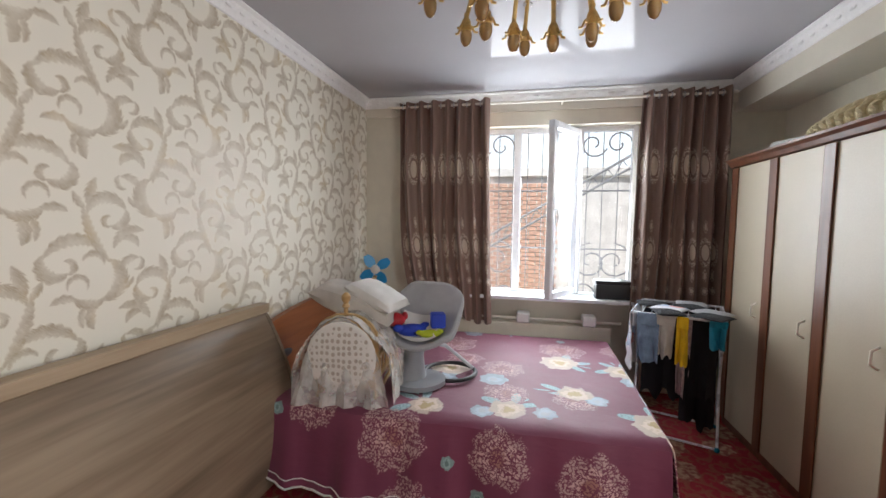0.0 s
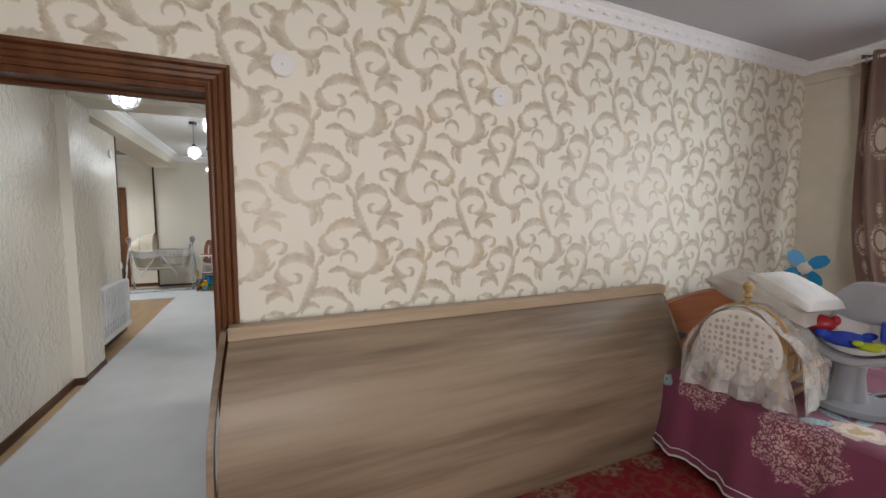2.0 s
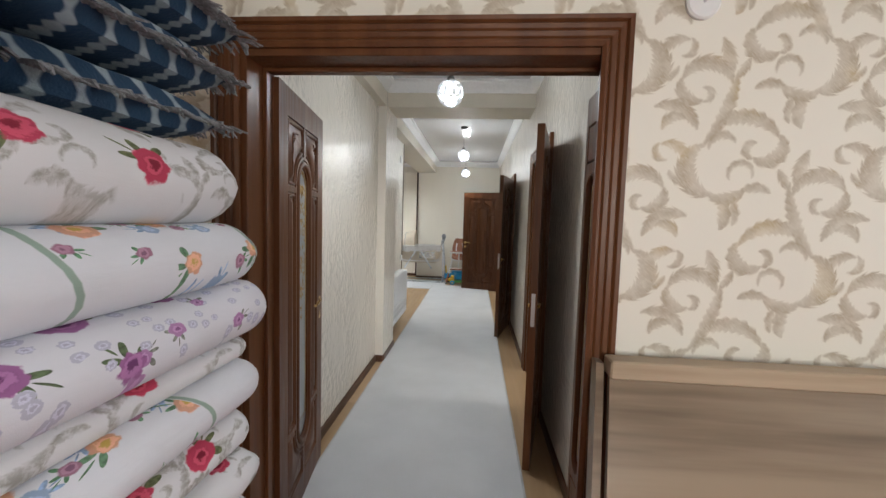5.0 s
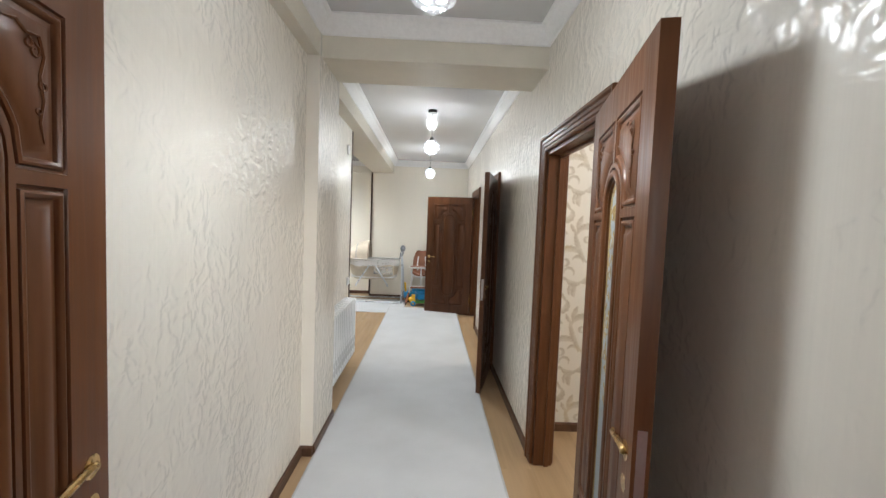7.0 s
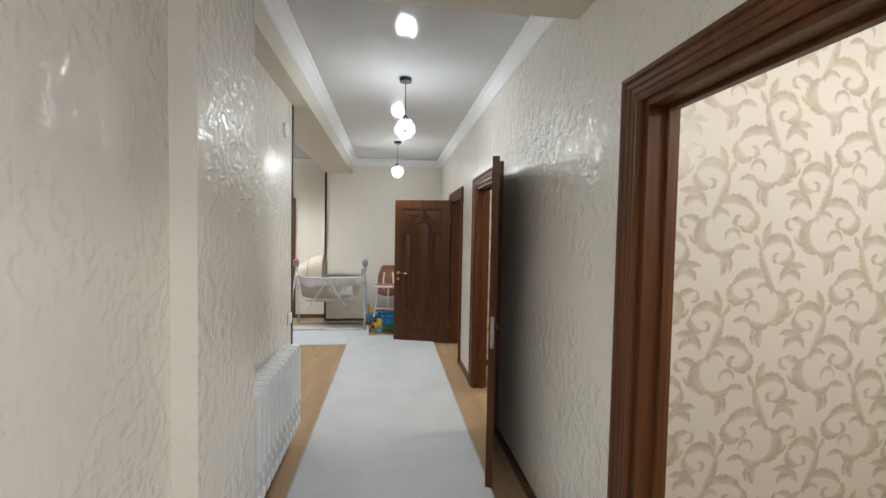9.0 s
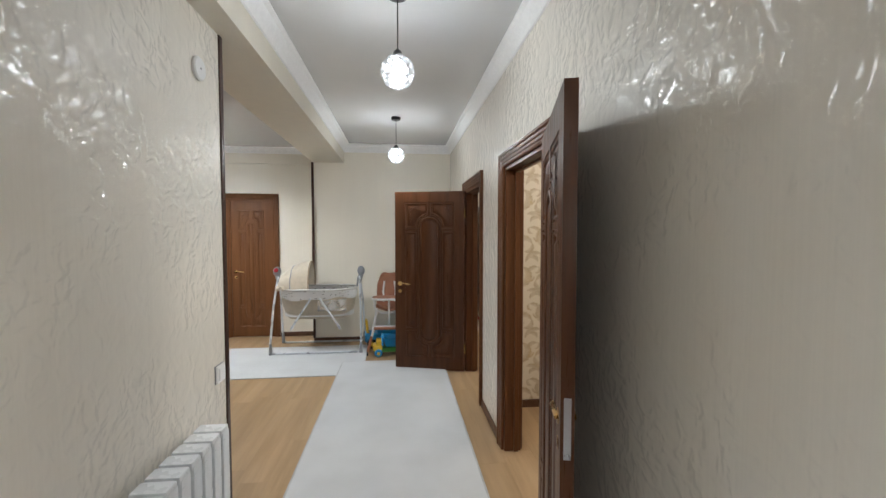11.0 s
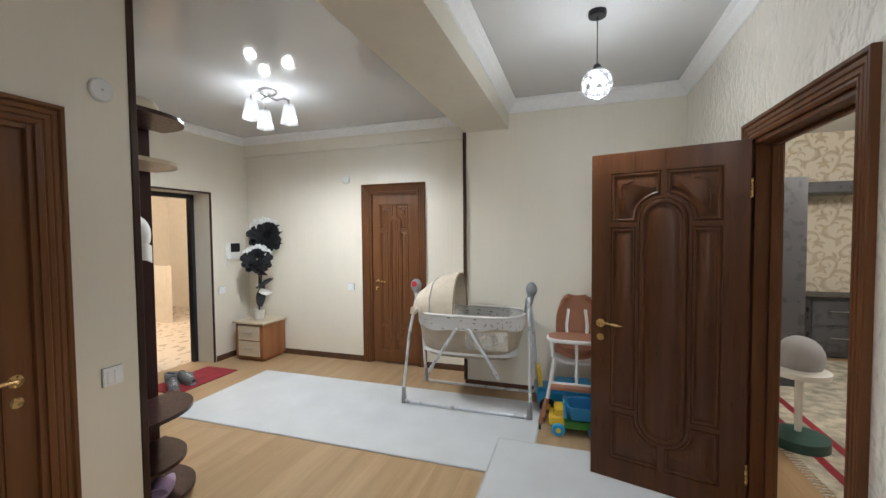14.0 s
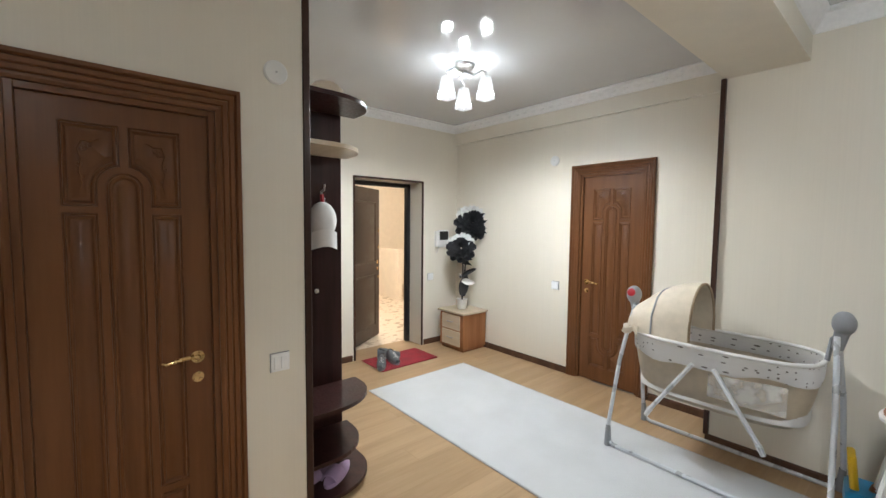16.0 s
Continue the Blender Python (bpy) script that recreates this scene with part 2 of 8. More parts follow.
def flowers(g, uv, scale, seed, petals=6.0, size=0.36):
    """Scattered blossoms: strength, a random value for each, distance and offset from the middle."""
    moved = g.v("ADD", uv, (seed, seed * 0.7, 0.0))
    vor = g.node("ShaderNodeTexVoronoi", {"Vector": moved, "Scale": scale, "Randomness": 0.7}, voronoi_dimensions="2D")
    d = g.v("SUBTRACT", moved, vor.outputs["Position"])
    dx, dy, _ = g.parts(d)
    rand = g.parts(vor.outputs["Color"])
    dist = g.m("MULTIPLY", g.v("LENGTH", d), scale)
    wave = g.m("SINE", g.m("MULTIPLY_ADD", g.m("ARCTAN2", dy, dx), petals, g.m("MULTIPLY", rand[1], 6.0)))
    rim = g.m("MULTIPLY_ADD", wave, size * 0.055, g.m("MULTIPLY_ADD", rand[2], size * 0.35, size * 0.75))
    ragged = g.m("MULTIPLY_ADD", g.noise(uv, scale * 5.5, 4, 0.65), size * 0.8, g.m("SUBTRACT", rim, size * 0.40))
    return g.smooth(g.m("SUBTRACT", ragged, dist), -0.012, 0.016), rand, dist


def sprig(g, uv, scale, seed, size):
    """Leaves and a stem beside the same blossoms."""
    moved = g.v("ADD", uv, (seed, seed * 0.7, 0.0))
    vor = g.node("ShaderNodeTexVoronoi", {"Vector": moved, "Scale": scale, "Randomness": 0.7}, voronoi_dimensions="2D")
    d = g.v("SCALE", g.v("SUBTRACT", moved, vor.outputs["Position"]), s=scale / size)
    rand = g.parts(vor.outputs["Color"])
    dx, dy, _ = g.parts(d)
    a = g.m("MULTIPLY", rand[1], 6.28)
    c, s = g.m("COSINE", a), g.m("SINE", a)
    lx = g.m("ADD", g.m("MULTIPLY", dx, c), g.m("MULTIPLY", dy, s))
    ly = g.m("SUBTRACT", g.m("MULTIPLY", dy, c), g.m("MULTIPLY", dx, s))
    total = None
    for ox, oy, fx, fy, lean in ((1.05, 0.45, 1.9, 4.2, 0.5), (1.15, -0.40, 2.0, 4.0, -0.5), (0.2, -1.1, 3.6, 2.1, 0.3), (1.75, 0.05, 1.6, 14.0, 0.0)):
        ax, ay = g.m("SUBTRACT", lx, ox), g.m("SUBTRACT", ly, oy)
        ay = g.m("MULTIPLY_ADD", ax, -lean, ay)
        r = g.v("LENGTH", g.xyz(g.m("MULTIPLY", ax, fx), g.m("MULTIPLY", ay, fy)))
        one = g.smooth(r, 1.08, 0.92)
        total = one if total is None else g.m("MAXIMUM", total, one)
    return total, rand


def textile(name, base, prints, rough=0.85, weave=700.0, sheen=0.0, tonal=0.06, lace=False, leafy=None, banded=False, scrolls=None):
    """Woven cloth with printed blossoms. prints: (scale, seed, share, colour, heart colour, size)."""
    m, g, s = material(name, base, rough, Sheen_Weight=sheen)
    uv = g.coords("UV")
    rand = g.node("ShaderNodeObjectInfo").outputs["Random"]
    uv = g.v("ADD", uv, g.xyz(g.m("MULTIPLY", rand, 3.7), g.m("MULTIPLY", rand, 1.9)))
    col = g.mix(g.noise(uv, 6.0, 3), tuple(c * (1 - tonal) for c in base), tuple(min(1, c * (1 + tonal)) for c in base))
    across, along, _ = g.parts(uv)
    field = None
    if scrolls:
        vine = scroll_print(g, g.m("MULTIPLY", across, 1.7), g.m("MULTIPLY", along, 1.7))
        where = g.smooth(g.m("SINE", g.m("MULTIPLY_ADD", across, 15.0, g.m("MULTIPLY", along, 9.0))), -0.6, -0.4)
        mottle = g.smooth(g.noise(uv, 60.0, 3, 0.7), 0.35, 0.6, 0.35, 1.0)
        col = g.mix(g.m("MULTIPLY", g.m("MULTIPLY", vine, where), mottle), col, scrolls)
    if banded:
        cycle = g.m("FRACT", g.m("MULTIPLY_ADD", g.m("MULTIPLY_ADD", g.m("SINE", g.m("MULTIPLY", along, 9.0)), 0.06, across), 1 / 0.82, 20.0))
        field = g.m("LESS_THAN", cycle, 0.5)
        near = g.m("MINIMUM", g.m("ABSOLUTE", g.m("SUBTRACT", cycle, 0.51)), g.m("ABSOLUTE", g.m("SUBTRACT", cycle, 0.99)))
        col = g.mix(g.smooth(near, 0.009, 0.005), col, (0.30, 0.40, 0.34))
    if leafy:
        for scale, seed, share, colour, heart, size in prints:
            if seed in leafy:
                mask, r = sprig(g, uv, scale, seed, size)
                on = g.m("MULTIPLY", mask, g.m("LESS_THAN", r[0], share))
                on = g.m("MULTIPLY", on, field) if field is not None else on
                vein = g.noise(uv, 90.0, 2)
                green = leafy[seed]
                col = g.mix(on, col, g.mix(g.smooth(vein, 0.35, 0.65), green, tuple(min(1.0, c * 1.9) for c in green)))
    for scale, seed, share, colour, heart, size in prints:
        mask, r, dist = flowers(g, uv, scale, seed, 5.0 + seed % 3, size)
        on = g.m("MULTIPLY", mask, g.m("LESS_THAN", r[0], share))
        on = g.m("MULTIPLY", on, field) if field is not None else on
        petal = g.noise(uv, scale * 7, 3, 0.7)
        curl = g.m("SINE", g.m("MULTIPLY_ADD", petal, 9.0, g.m("MULTIPLY", dist, 26.0 / max(size, 0.15) * 0.3)))
        ink = g.mix(g.smooth(g.m("ADD", dist, g.m("MULTIPLY", petal, size)), size * 0.6, size * 1.3), heart, colour)
        ink = g.mix(g.m("MULTIPLY", g.smooth(curl, 0.1, 0.9), 0.75), ink, tuple(min(1.0, c * 1.35 + 0.05) for c in colour))
        if lace:
            holes = g.smooth(g.m("ABSOLUTE", g.m("SUBTRACT", g.noise(uv, scale * 24, 2), 0.5)), 0.03, 0.10)
            on = g.m("MULTIPLY", on, holes if seed == 2.0 else 1.0)
        col = g.mix(on, col, ink)
    g.put(s.inputs["Base Color"], col)
    thread = g.noise(g.v("MULTIPLY", uv, (weave, weave, 1.0)), 1.0, 1)
    folds = g.noise(uv, 7.0, 3)
    wrinkle = g.noise(g.v("MULTIPLY", uv, (7.0, 30.0, 1.0)), 1.0, 3, 0.6)
    height = g.m("ADD", g.m("MULTIPLY", thread, 0.06), g.m("MULTIPLY_ADD", wrinkle, 0.35, folds))
    g.put(s.inputs["Normal"], g.bump(height, 0.4, 0.012))
    return m


def embossed(name, base, strength=0.5, gloss=0.3, scale=10.5):
    """Pearly vinyl paper with fine crumpled flakes and a faint upright thread."""
    m, g, s = material(name, base, 0.55, Coat_Weight=0.9, Coat_IOR=1.5)
    p = g.coords()
    warp = g.v("ADD", p, g.v("SCALE", g.v("SUBTRACT", g.noise(p, 7.0, 2, 0.5, out=1), (0.5, 0.5, 0.5)), s=0.16))
    first = g.noise(g.v("MULTIPLY", warp, (1.0, 1.0, 0.55)), scale * 2.2, 1, 0.5)
    second = g.noise(g.v("MULTIPLY", g.v("ADD", warp, (4.1, 2.3, 7.7)), (0.6, 0.6, 1.0)), scale * 2.6, 1, 0.5)
    flakes = g.m("ADD", g.smooth(first, 0.36, 0.74), g.m("MULTIPLY", g.smooth(second, 0.38, 0.74), 0.8))
    patch = g.smooth(g.noise(p, 2.2, 2), 0.42, 0.58, 0.22, 1.0)
    height = g.m("MULTIPLY", flakes, patch)
    lines = g.noise(g.v("MULTIPLY", p, (150.0, 150.0, 1.2)), 1.0, 2)
    broad = g.noise(g.v("MULTIPLY", p, (1.0, 1.0, 0.3)), 2.5, 2)
    tone = g.smooth(g.m("MULTIPLY_ADD", lines, 0.4, g.m("MULTIPLY", broad, 0.6)), 0.3, 0.7)
    g.put(s.inputs["Base Color"], g.mix(tone, tuple(c * 0.97 for c in base), tuple(min(1, c * 1.02) for c in base)))
    g.put(s.inputs["Coat Roughness"], gloss + 0.03)
    g.put(s.inputs["Coat Normal"], g.bump(height, min(1.0, strength * 2.2), 0.0066))
    return m


# ---------- materials ----------
PAPER = damask("bedroom_wallpaper", (0.83, 0.79, 0.685), (0.44, 0.365, 0.26), 0, 1.702, 1.386)
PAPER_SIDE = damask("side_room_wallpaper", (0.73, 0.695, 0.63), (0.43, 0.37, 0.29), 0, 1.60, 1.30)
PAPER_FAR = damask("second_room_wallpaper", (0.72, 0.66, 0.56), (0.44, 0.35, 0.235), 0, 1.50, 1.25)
VINYL = embossed("embossed_vinyl", (0.79, 0.745, 0.665), 0.42, 0.19)
VINYL_HALL = embossed("hall_vinyl", (0.77, 0.72, 0.62), 0.06, 0.36, 20.0)
PLAIN_WALL = mottled("cream_wall_paint", (0.70, 0.655, 0.55), 0.6, amount=0.04, bump=0.06)
BEAM_PAINT = mottled("cream_beam_paint", (0.69, 0.645, 0.55), 0.55, amount=0.03, bump=0.04)
CEILING = mottled("glossy_stretch_ceiling", (0.62, 0.625, 0.63), 0.07, amount=0.02, bump=0.0, scale=2.0, Specular_IOR_Level=0.55)
BED_CEILING = mottled("grey_stretch_ceiling", (0.45, 0.45, 0.475), 0.06, amount=0.02, bump=0.0, scale=2.0, Specular_IOR_Level=0.05)
CORNICE = mottled("white_foam_cornice", (0.86, 0.86, 0.86), 0.6, amount=0.03, scale=30.0, bump=0.3, fine=60.0, depth=0.004)
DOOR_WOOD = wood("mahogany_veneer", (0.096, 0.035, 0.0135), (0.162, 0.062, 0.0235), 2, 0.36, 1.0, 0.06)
# The door veneer again, in a darker and a paler tone.
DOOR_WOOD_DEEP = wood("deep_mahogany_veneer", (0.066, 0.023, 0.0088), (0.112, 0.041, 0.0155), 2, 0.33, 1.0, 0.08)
DOOR_WOOD_WARM = wood("paler_brown_veneer", (0.130, 0.051, 0.0195), (0.182, 0.076, 0.0295), 2, 0.38, 1.0, 0.06)
DARK_WOOD = wood("wenge_board", (0.024, 0.009, 0.008), (0.046, 0.016, 0.014), 2, 0.35, 1.0, 0.1)
CHERRY = wood("cherry_headboard", (0.21, 0.066, 0.022), (0.34, 0.115, 0.04), 0, 0.35, 0.7, 0.2)
CHERRY_CAB = wood("cherry_board", (0.25, 0.10, 0.04), (0.36, 0.16, 0.07), 2, 0.4, 0.8, 0.1)
PALE_WOOD = wood("pale_maple_board", (0.55, 0.45, 0.32), (0.66, 0.56, 0.42), 0, 0.45, 0.6, 0.1)
OAK = wood("greyed_oak_laminate", (0.16, 0.112, 0.074), (0.41, 0.315, 0.22), 0, 0.36, 0.36, 0.05, 0.45)
PALE_OAK = wood("pale_oak_rail", (0.36, 0.27, 0.18), (0.52, 0.41, 0.29), 0, 0.42, 0.6, 0.05)
LAMINATE = wood("honey_laminate", (0.36, 0.235, 0.125), (0.47, 0.32, 0.185), 1, 0.36, 0.7, 0.1, 0.7)
BASEBOARD = wood("brown_baseboard", (0.07, 0.033, 0.02), (0.12, 0.06, 0.035), 1, 0.4)
TRIM_DARK = wood("dark_corner_trim", (0.035, 0.016, 0.011), (0.065, 0.03, 0.02), 2, 0.4)
CREAM_LACQUER = mottled("cream_door_lacquer", (0.47, 0.405, 0.30), 0.4, amount=0.05, scale=4.0, bump=0.03)
CHERRY_STRIP = wood("brown_wardrobe_strip", (0.11, 0.042, 0.022), (0.19, 0.075, 0.04), 2, 0.35)
IVORY = mottled("ivory_furniture_paint", (0.78, 0.74, 0.65), 0.45, amount=0.04, bump=0.05)
PVC = mottled("white_window_plastic", (0.80, 0.82, 0.85), 0.3, amount=0.02, bump=0.02)
WHITE_PLASTIC = mottled("white_plastic", (0.78, 0.78, 0.77), 0.35, amount=0.03, bump=0.03)
WHITE_ENAMEL = mottled("white_radiator_enamel", (0.76, 0.78, 0.80), 0.3, amount=0.03, bump=0.03)
GREY_PLASTIC = mottled("grey_plastic", (0.26, 0.27, 0.29), 0.4, amount=0.05, bump=0.05)
PALE_METAL = mottled("pale_painted_tube", (0.62, 0.65, 0.69), 0.3, 0.3, amount=0.04, bump=0.02)
BLACK_PLASTIC = mottled("black_plastic", (0.012, 0.012, 0.014), 0.4, amount=0.2, bump=0.05)
BRASS = mottled("aged_brass", (0.56, 0.38, 0.17), 0.27, 1.0, amount=0.15, scale=30, bump=0.05)
GILT = mottled("gilt_metal", (0.62, 0.43, 0.17), 0.34, 0.85, amount=0.2, scale=40, bump=0.2, fine=90)
GOLD_PAINT = mottled("matt_gold_paint", (0.50, 0.355, 0.15), 0.5, 0.15, amount=0.2, scale=40, bump=0.1)
STEEL = mottled("satin_steel", (0.55, 0.55, 0.56), 0.3, 1.0, amount=0.08, bump=0.04)
IRON = mottled("painted_iron", (0.34, 0.35, 0.37), 0.5, 0.2, amount=0.2, bump=0.1)
RUG_GREY = mottled("pale_grey_carpet", (0.60, 0.61, 0.625), 0.95, amount=0.06, scale=2.6, bump=0.8, fine=420.0, depth=0.004)
RED_MAT = mottled("red_door_mat", (0.26, 0.018, 0.03), 0.95, amount=0.25, bump=0.8, fine=300, depth=0.004)
STAIR_WALL = mottled("peach_stairwell_paint", (0.85, 0.77, 0.66), 0.6, amount=0.03, bump=0.04)
STAIR_FLOOR = mottled("peach_stairwell_tile", (0.72, 0.62, 0.50), 0.3, amount=0.04, bump=0.04)
METAL_DOOR = mottled("brown_steel_door", (0.045, 0.026, 0.017), 0.45, amount=0.15, bump=0.1)
GREY_FURNITURE = mottled("grey_furniture_board", (0.075, 0.075, 0.085), 0.3, amount=0.06, bump=0.03)
FOLIAGE = mottled("black_paper", (0.020, 0.021, 0.024), 0.7, amount=0.3, bump=0.2)
WHITE_PAPER = mottled("white_paper_petal", (0.72, 0.72, 0.70), 0.8, amount=0.05, bump=0.1)
BEIGE_CLOTH = mottled("beige_linen", (0.64, 0.56, 0.45), 0.9, amount=0.08, scale=14, bump=0.5, fine=380, depth=0.003)
LIGHT_CLOTH = mottled("white_cotton", (0.72, 0.71, 0.69), 0.9, amount=0.06, scale=12, bump=0.5, fine=300, depth=0.004)
GREY_CLOTH = mottled("warm_grey_fabric", (0.52, 0.485, 0.445), 0.9, amount=0.08, scale=12, bump=0.5, fine=300, depth=0.004)
GREY_SEAT = mottled("grey_seat_fabric", (0.36, 0.36, 0.38), 0.85, amount=0.08, scale=12, bump=0.4, fine=300, depth=0.003)
BLACK_CLOTH = mottled("black_cotton", (0.012, 0.012, 0.016), 0.95, amount=0.4, scale=12, bump=0.6, fine=200, depth=0.005)
YELLOW = mottled("yellow_plastic", (0.72, 0.45, 0.02), 0.4, amount=0.06, bump=0.04)
YELLOW_CLOTH = mottled("yellow_knit", (0.78, 0.52, 0.02), 0.9, amount=0.12, bump=0.6, fine=200, depth=0.004)
SKY_BLUE = mottled("light_blue_plastic", (0.02, 0.30, 0.62), 0.35, amount=0.06, bump=0.03)
ROYAL_BLUE = mottled("royal_blue_fabric", (0.015, 0.05, 0.42), 0.6, amount=0.12, bump=0.1)
TEAL = mottled("teal_cloth", (0.01, 0.20, 0.30), 0.9, amount=0.15, bump=0.5)
PINK_LACE = mottled("pale_pink_lace", (0.50, 0.38, 0.40), 0.9, amount=0.3, scale=40, bump=0.5)
DENIM = mottled("pale_denim", (0.20, 0.29, 0.42), 0.9, amount=0.25, scale=14, bump=0.5)
GREEN = mottled("green_plastic", (0.06, 0.30, 0.05), 0.4, amount=0.1, bump=0.05)
LIME = mottled("lime_plush", (0.42, 0.50, 0.03), 0.85, amount=0.12, bump=0.4)
RED = mottled("red_plastic", (0.42, 0.02, 0.03), 0.4, amount=0.12, bump=0.1)
TAN = mottled("tan_leatherette", (0.32, 0.135, 0.075), 0.5, amount=0.08, bump=0.15)
LILAC = mottled("lilac_foam", (0.45, 0.32, 0.50), 0.6, amount=0.06, bump=0.08)
SHOE_GREY = mottled("grey_knit_shoe", (0.13, 0.14, 0.15), 0.85, amount=0.2, bump=0.4, fine=240)
BLUE_EDGE = mottled("blue_binding", (0.01, 0.09, 0.36), 0.8, amount=0.12, bump=0.3)
KNIT = mottled("cream_chunky_knit", (0.62, 0.53, 0.33), 0.95, amount=0.12, bump=0.7, fine=160, depth=0.006)
PURPLE, gp, sp = material("purple_velvet", (0.10, 0.006, 0.15), 0.85, Sheen_Weight=0.04, Specular_IOR_Level=0.08)
crush_sheen = gp.noise(gp.v("MULTIPLY", gp.coords(), (9.0, 4.0, 22.0)), 1.0, 4, 0.65)
# Bright sheen and dark folds of the velvet are painted into the base colour.
gp.put(sp.inputs["Base Color"], gp.mix(gp.smooth(crush_sheen, 0.35, 0.66), (0.013, 0.0002, 0.024), (0.120, 0.001, 0.195)))
gp.put(sp.inputs["Sheen Tint"], (0.6, 0.1, 0.95, 1))
gp.put(sp.inputs["Normal"], gp.bump(crush_sheen, 1.0, 0.03))
PURPLE_NAP = mottled("purple_crushed_plush", (0.075, 0.004, 0.16), 0.9, Specular_IOR_Level=0.1, amount=0.7, scale=40, bump=0.8, fine=160, depth=0.006)
NAVY_STRIPE, gn, sn = material("navy_striped_weave", (0.02, 0.06, 0.11), 0.8)
pn = gn.parts(gn.coords())
band = gn.m("SINE", gn.m("MULTIPLY", gn.m("ADD", pn[1], gn.m("MULTIPLY", pn[2], 0.6)), 95.0))
zig = gn.m("SINE", gn.m("MULTIPLY", pn[0], 260.0))
gn.put(sn.inputs["Base Color"], gn.mix(gn.smooth(gn.m("MULTIPLY_ADD", zig, 0.35, band), 0.25, 0.75), (0.012, 0.045, 0.095), (0.30, 0.36, 0.40)))
gn.put(sn.inputs["Normal"], gn.bump(gn.noise(gn.coords(), 160.0, 2), 0.5, 0.004))
FRINGE = mottled("grey_fringe", (0.25, 0.26, 0.27), 0.95, amount=0.4, scale=60, bump=0.8, fine=240, depth=0.005)

BEDSPREAD = textile("burgundy_bedspread", (0.19, 0.040, 0.085), [
    (2.1, 2.0, 0.75, (0.50, 0.34, 0.33), (0.40, 0.20, 0.17), 0.36),
    (6.0, 3.4, 0.06, (0.24, 0.36, 0.36), (0.16, 0.26, 0.25), 0.24),
    (3.3, 5.3, 0.24, (0.30, 0.37, 0.45), (0.44, 0.48, 0.54), 0.28),
    (2.5, 8.1, 0.34, (0.54, 0.44, 0.38), (0.48, 0.34, 0.16), 0.32)], 0.6, sheen=0.15, lace=True, leafy={8.1: (0.20, 0.30, 0.33)})
LEAF = (0.085, 0.10, 0.045)
ROSE_SHEET = textile("rose_print_quilt", (0.69, 0.69, 0.705), [
    (5.2, 2.0, 0.85, (0.50, 0.045, 0.10), (0.22, 0.008, 0.03), 0.19)], leafy={2.0: LEAF}, scrolls=(0.33, 0.32, 0.29))
LILAC_SHEET = textile("lilac_print_quilt", (0.70, 0.70, 0.75), [
    (30.0, 7.7, 0.45, (0.50, 0.50, 0.60), (0.45, 0.44, 0.55), 0.34),
    (13.0, 3.0, 0.42, (0.42, 0.22, 0.42), (0.25, 0.10, 0.25), 0.22),
    (6.6, 2.0, 0.80, (0.34, 0.13, 0.31), (0.15, 0.04, 0.14), 0.20)], leafy={2.0: (0.07, 0.10, 0.05), 3.0: (0.16, 0.17, 0.15)})
SPRAY_SHEET = textile("white_spray_print_quilt", (0.71, 0.725, 0.77), [
    (7.5, 4.0, 0.85, (0.30, 0.40, 0.56), (0.42, 0.48, 0.6), 0.15),
    (8.5, 9.0, 0.7, (0.36, 0.18, 0.26), (0.25, 0.12, 0.2), 0.13),
    (6.4, 2.0, 0.75, (0.68, 0.36, 0.25), (0.62, 0.42, 0.10), 0.19)], leafy={2.0: (0.09, 0.17, 0.10), 4.0: (0.20, 0.29, 0.42), 9.0: (0.09, 0.20, 0.11)}, banded=True)
PASTEL = textile("pastel_wash", (0.66, 0.66, 0.70), [(7.0, 2.0, 0.6, (0.30, 0.38, 0.52), (0.5, 0.5, 0.55), 0.4), (5.0, 6.0, 0.3, (0.55, 0.20, 0.18), (0.6, 0.4, 0.3), 0.3)])
DOTTED = textile("white_dotted_cotton", (0.84, 0.83, 0.82), [(30.0, 2.0, 0.4, (0.20, 0.18, 0.17), (0.2, 0.18, 0.17), 0.15)])

CARPET, gc, sc = material("red_oriental_carpet", (0.2, 0.01, 0.015), 0.95)
pc = gc.parts(gc.coords())
vine = scroll_print(gc, gc.m("MULTIPLY", pc[0], 1.55), gc.m("MULTIPLY", pc[1], 1.55))
bloom, rc, dc = flowers(gc, gc.xyz(pc[0], pc[1]), 2.6, 4.0, 7.0, 0.34)
tuft = gc.noise(gc.coords(), 380.0, 2)
ground_red = gc.mix(gc.noise(gc.coords(), 5.0, 3), (0.20, 0.006, 0.014), (0.33, 0.014, 0.028))
ground_red = gc.mix(gc.m("MULTIPLY", vine, 0.4), ground_red, (0.20, 0.13, 0.055))
petal_mix = gc.mix(gc.smooth(gc.noise(gc.coords(), 26.0, 3), 0.4, 0.6), (0.34, 0.22, 0.14), (0.18, 0.05, 0.035))
gc.put(sc.inputs["Base Color"], gc.mix(gc.m("MULTIPLY", bloom, 0.85), ground_red, petal_mix))
gc.put(sc.inputs["Normal"], gc.bump(tuft, 0.7, 0.004))

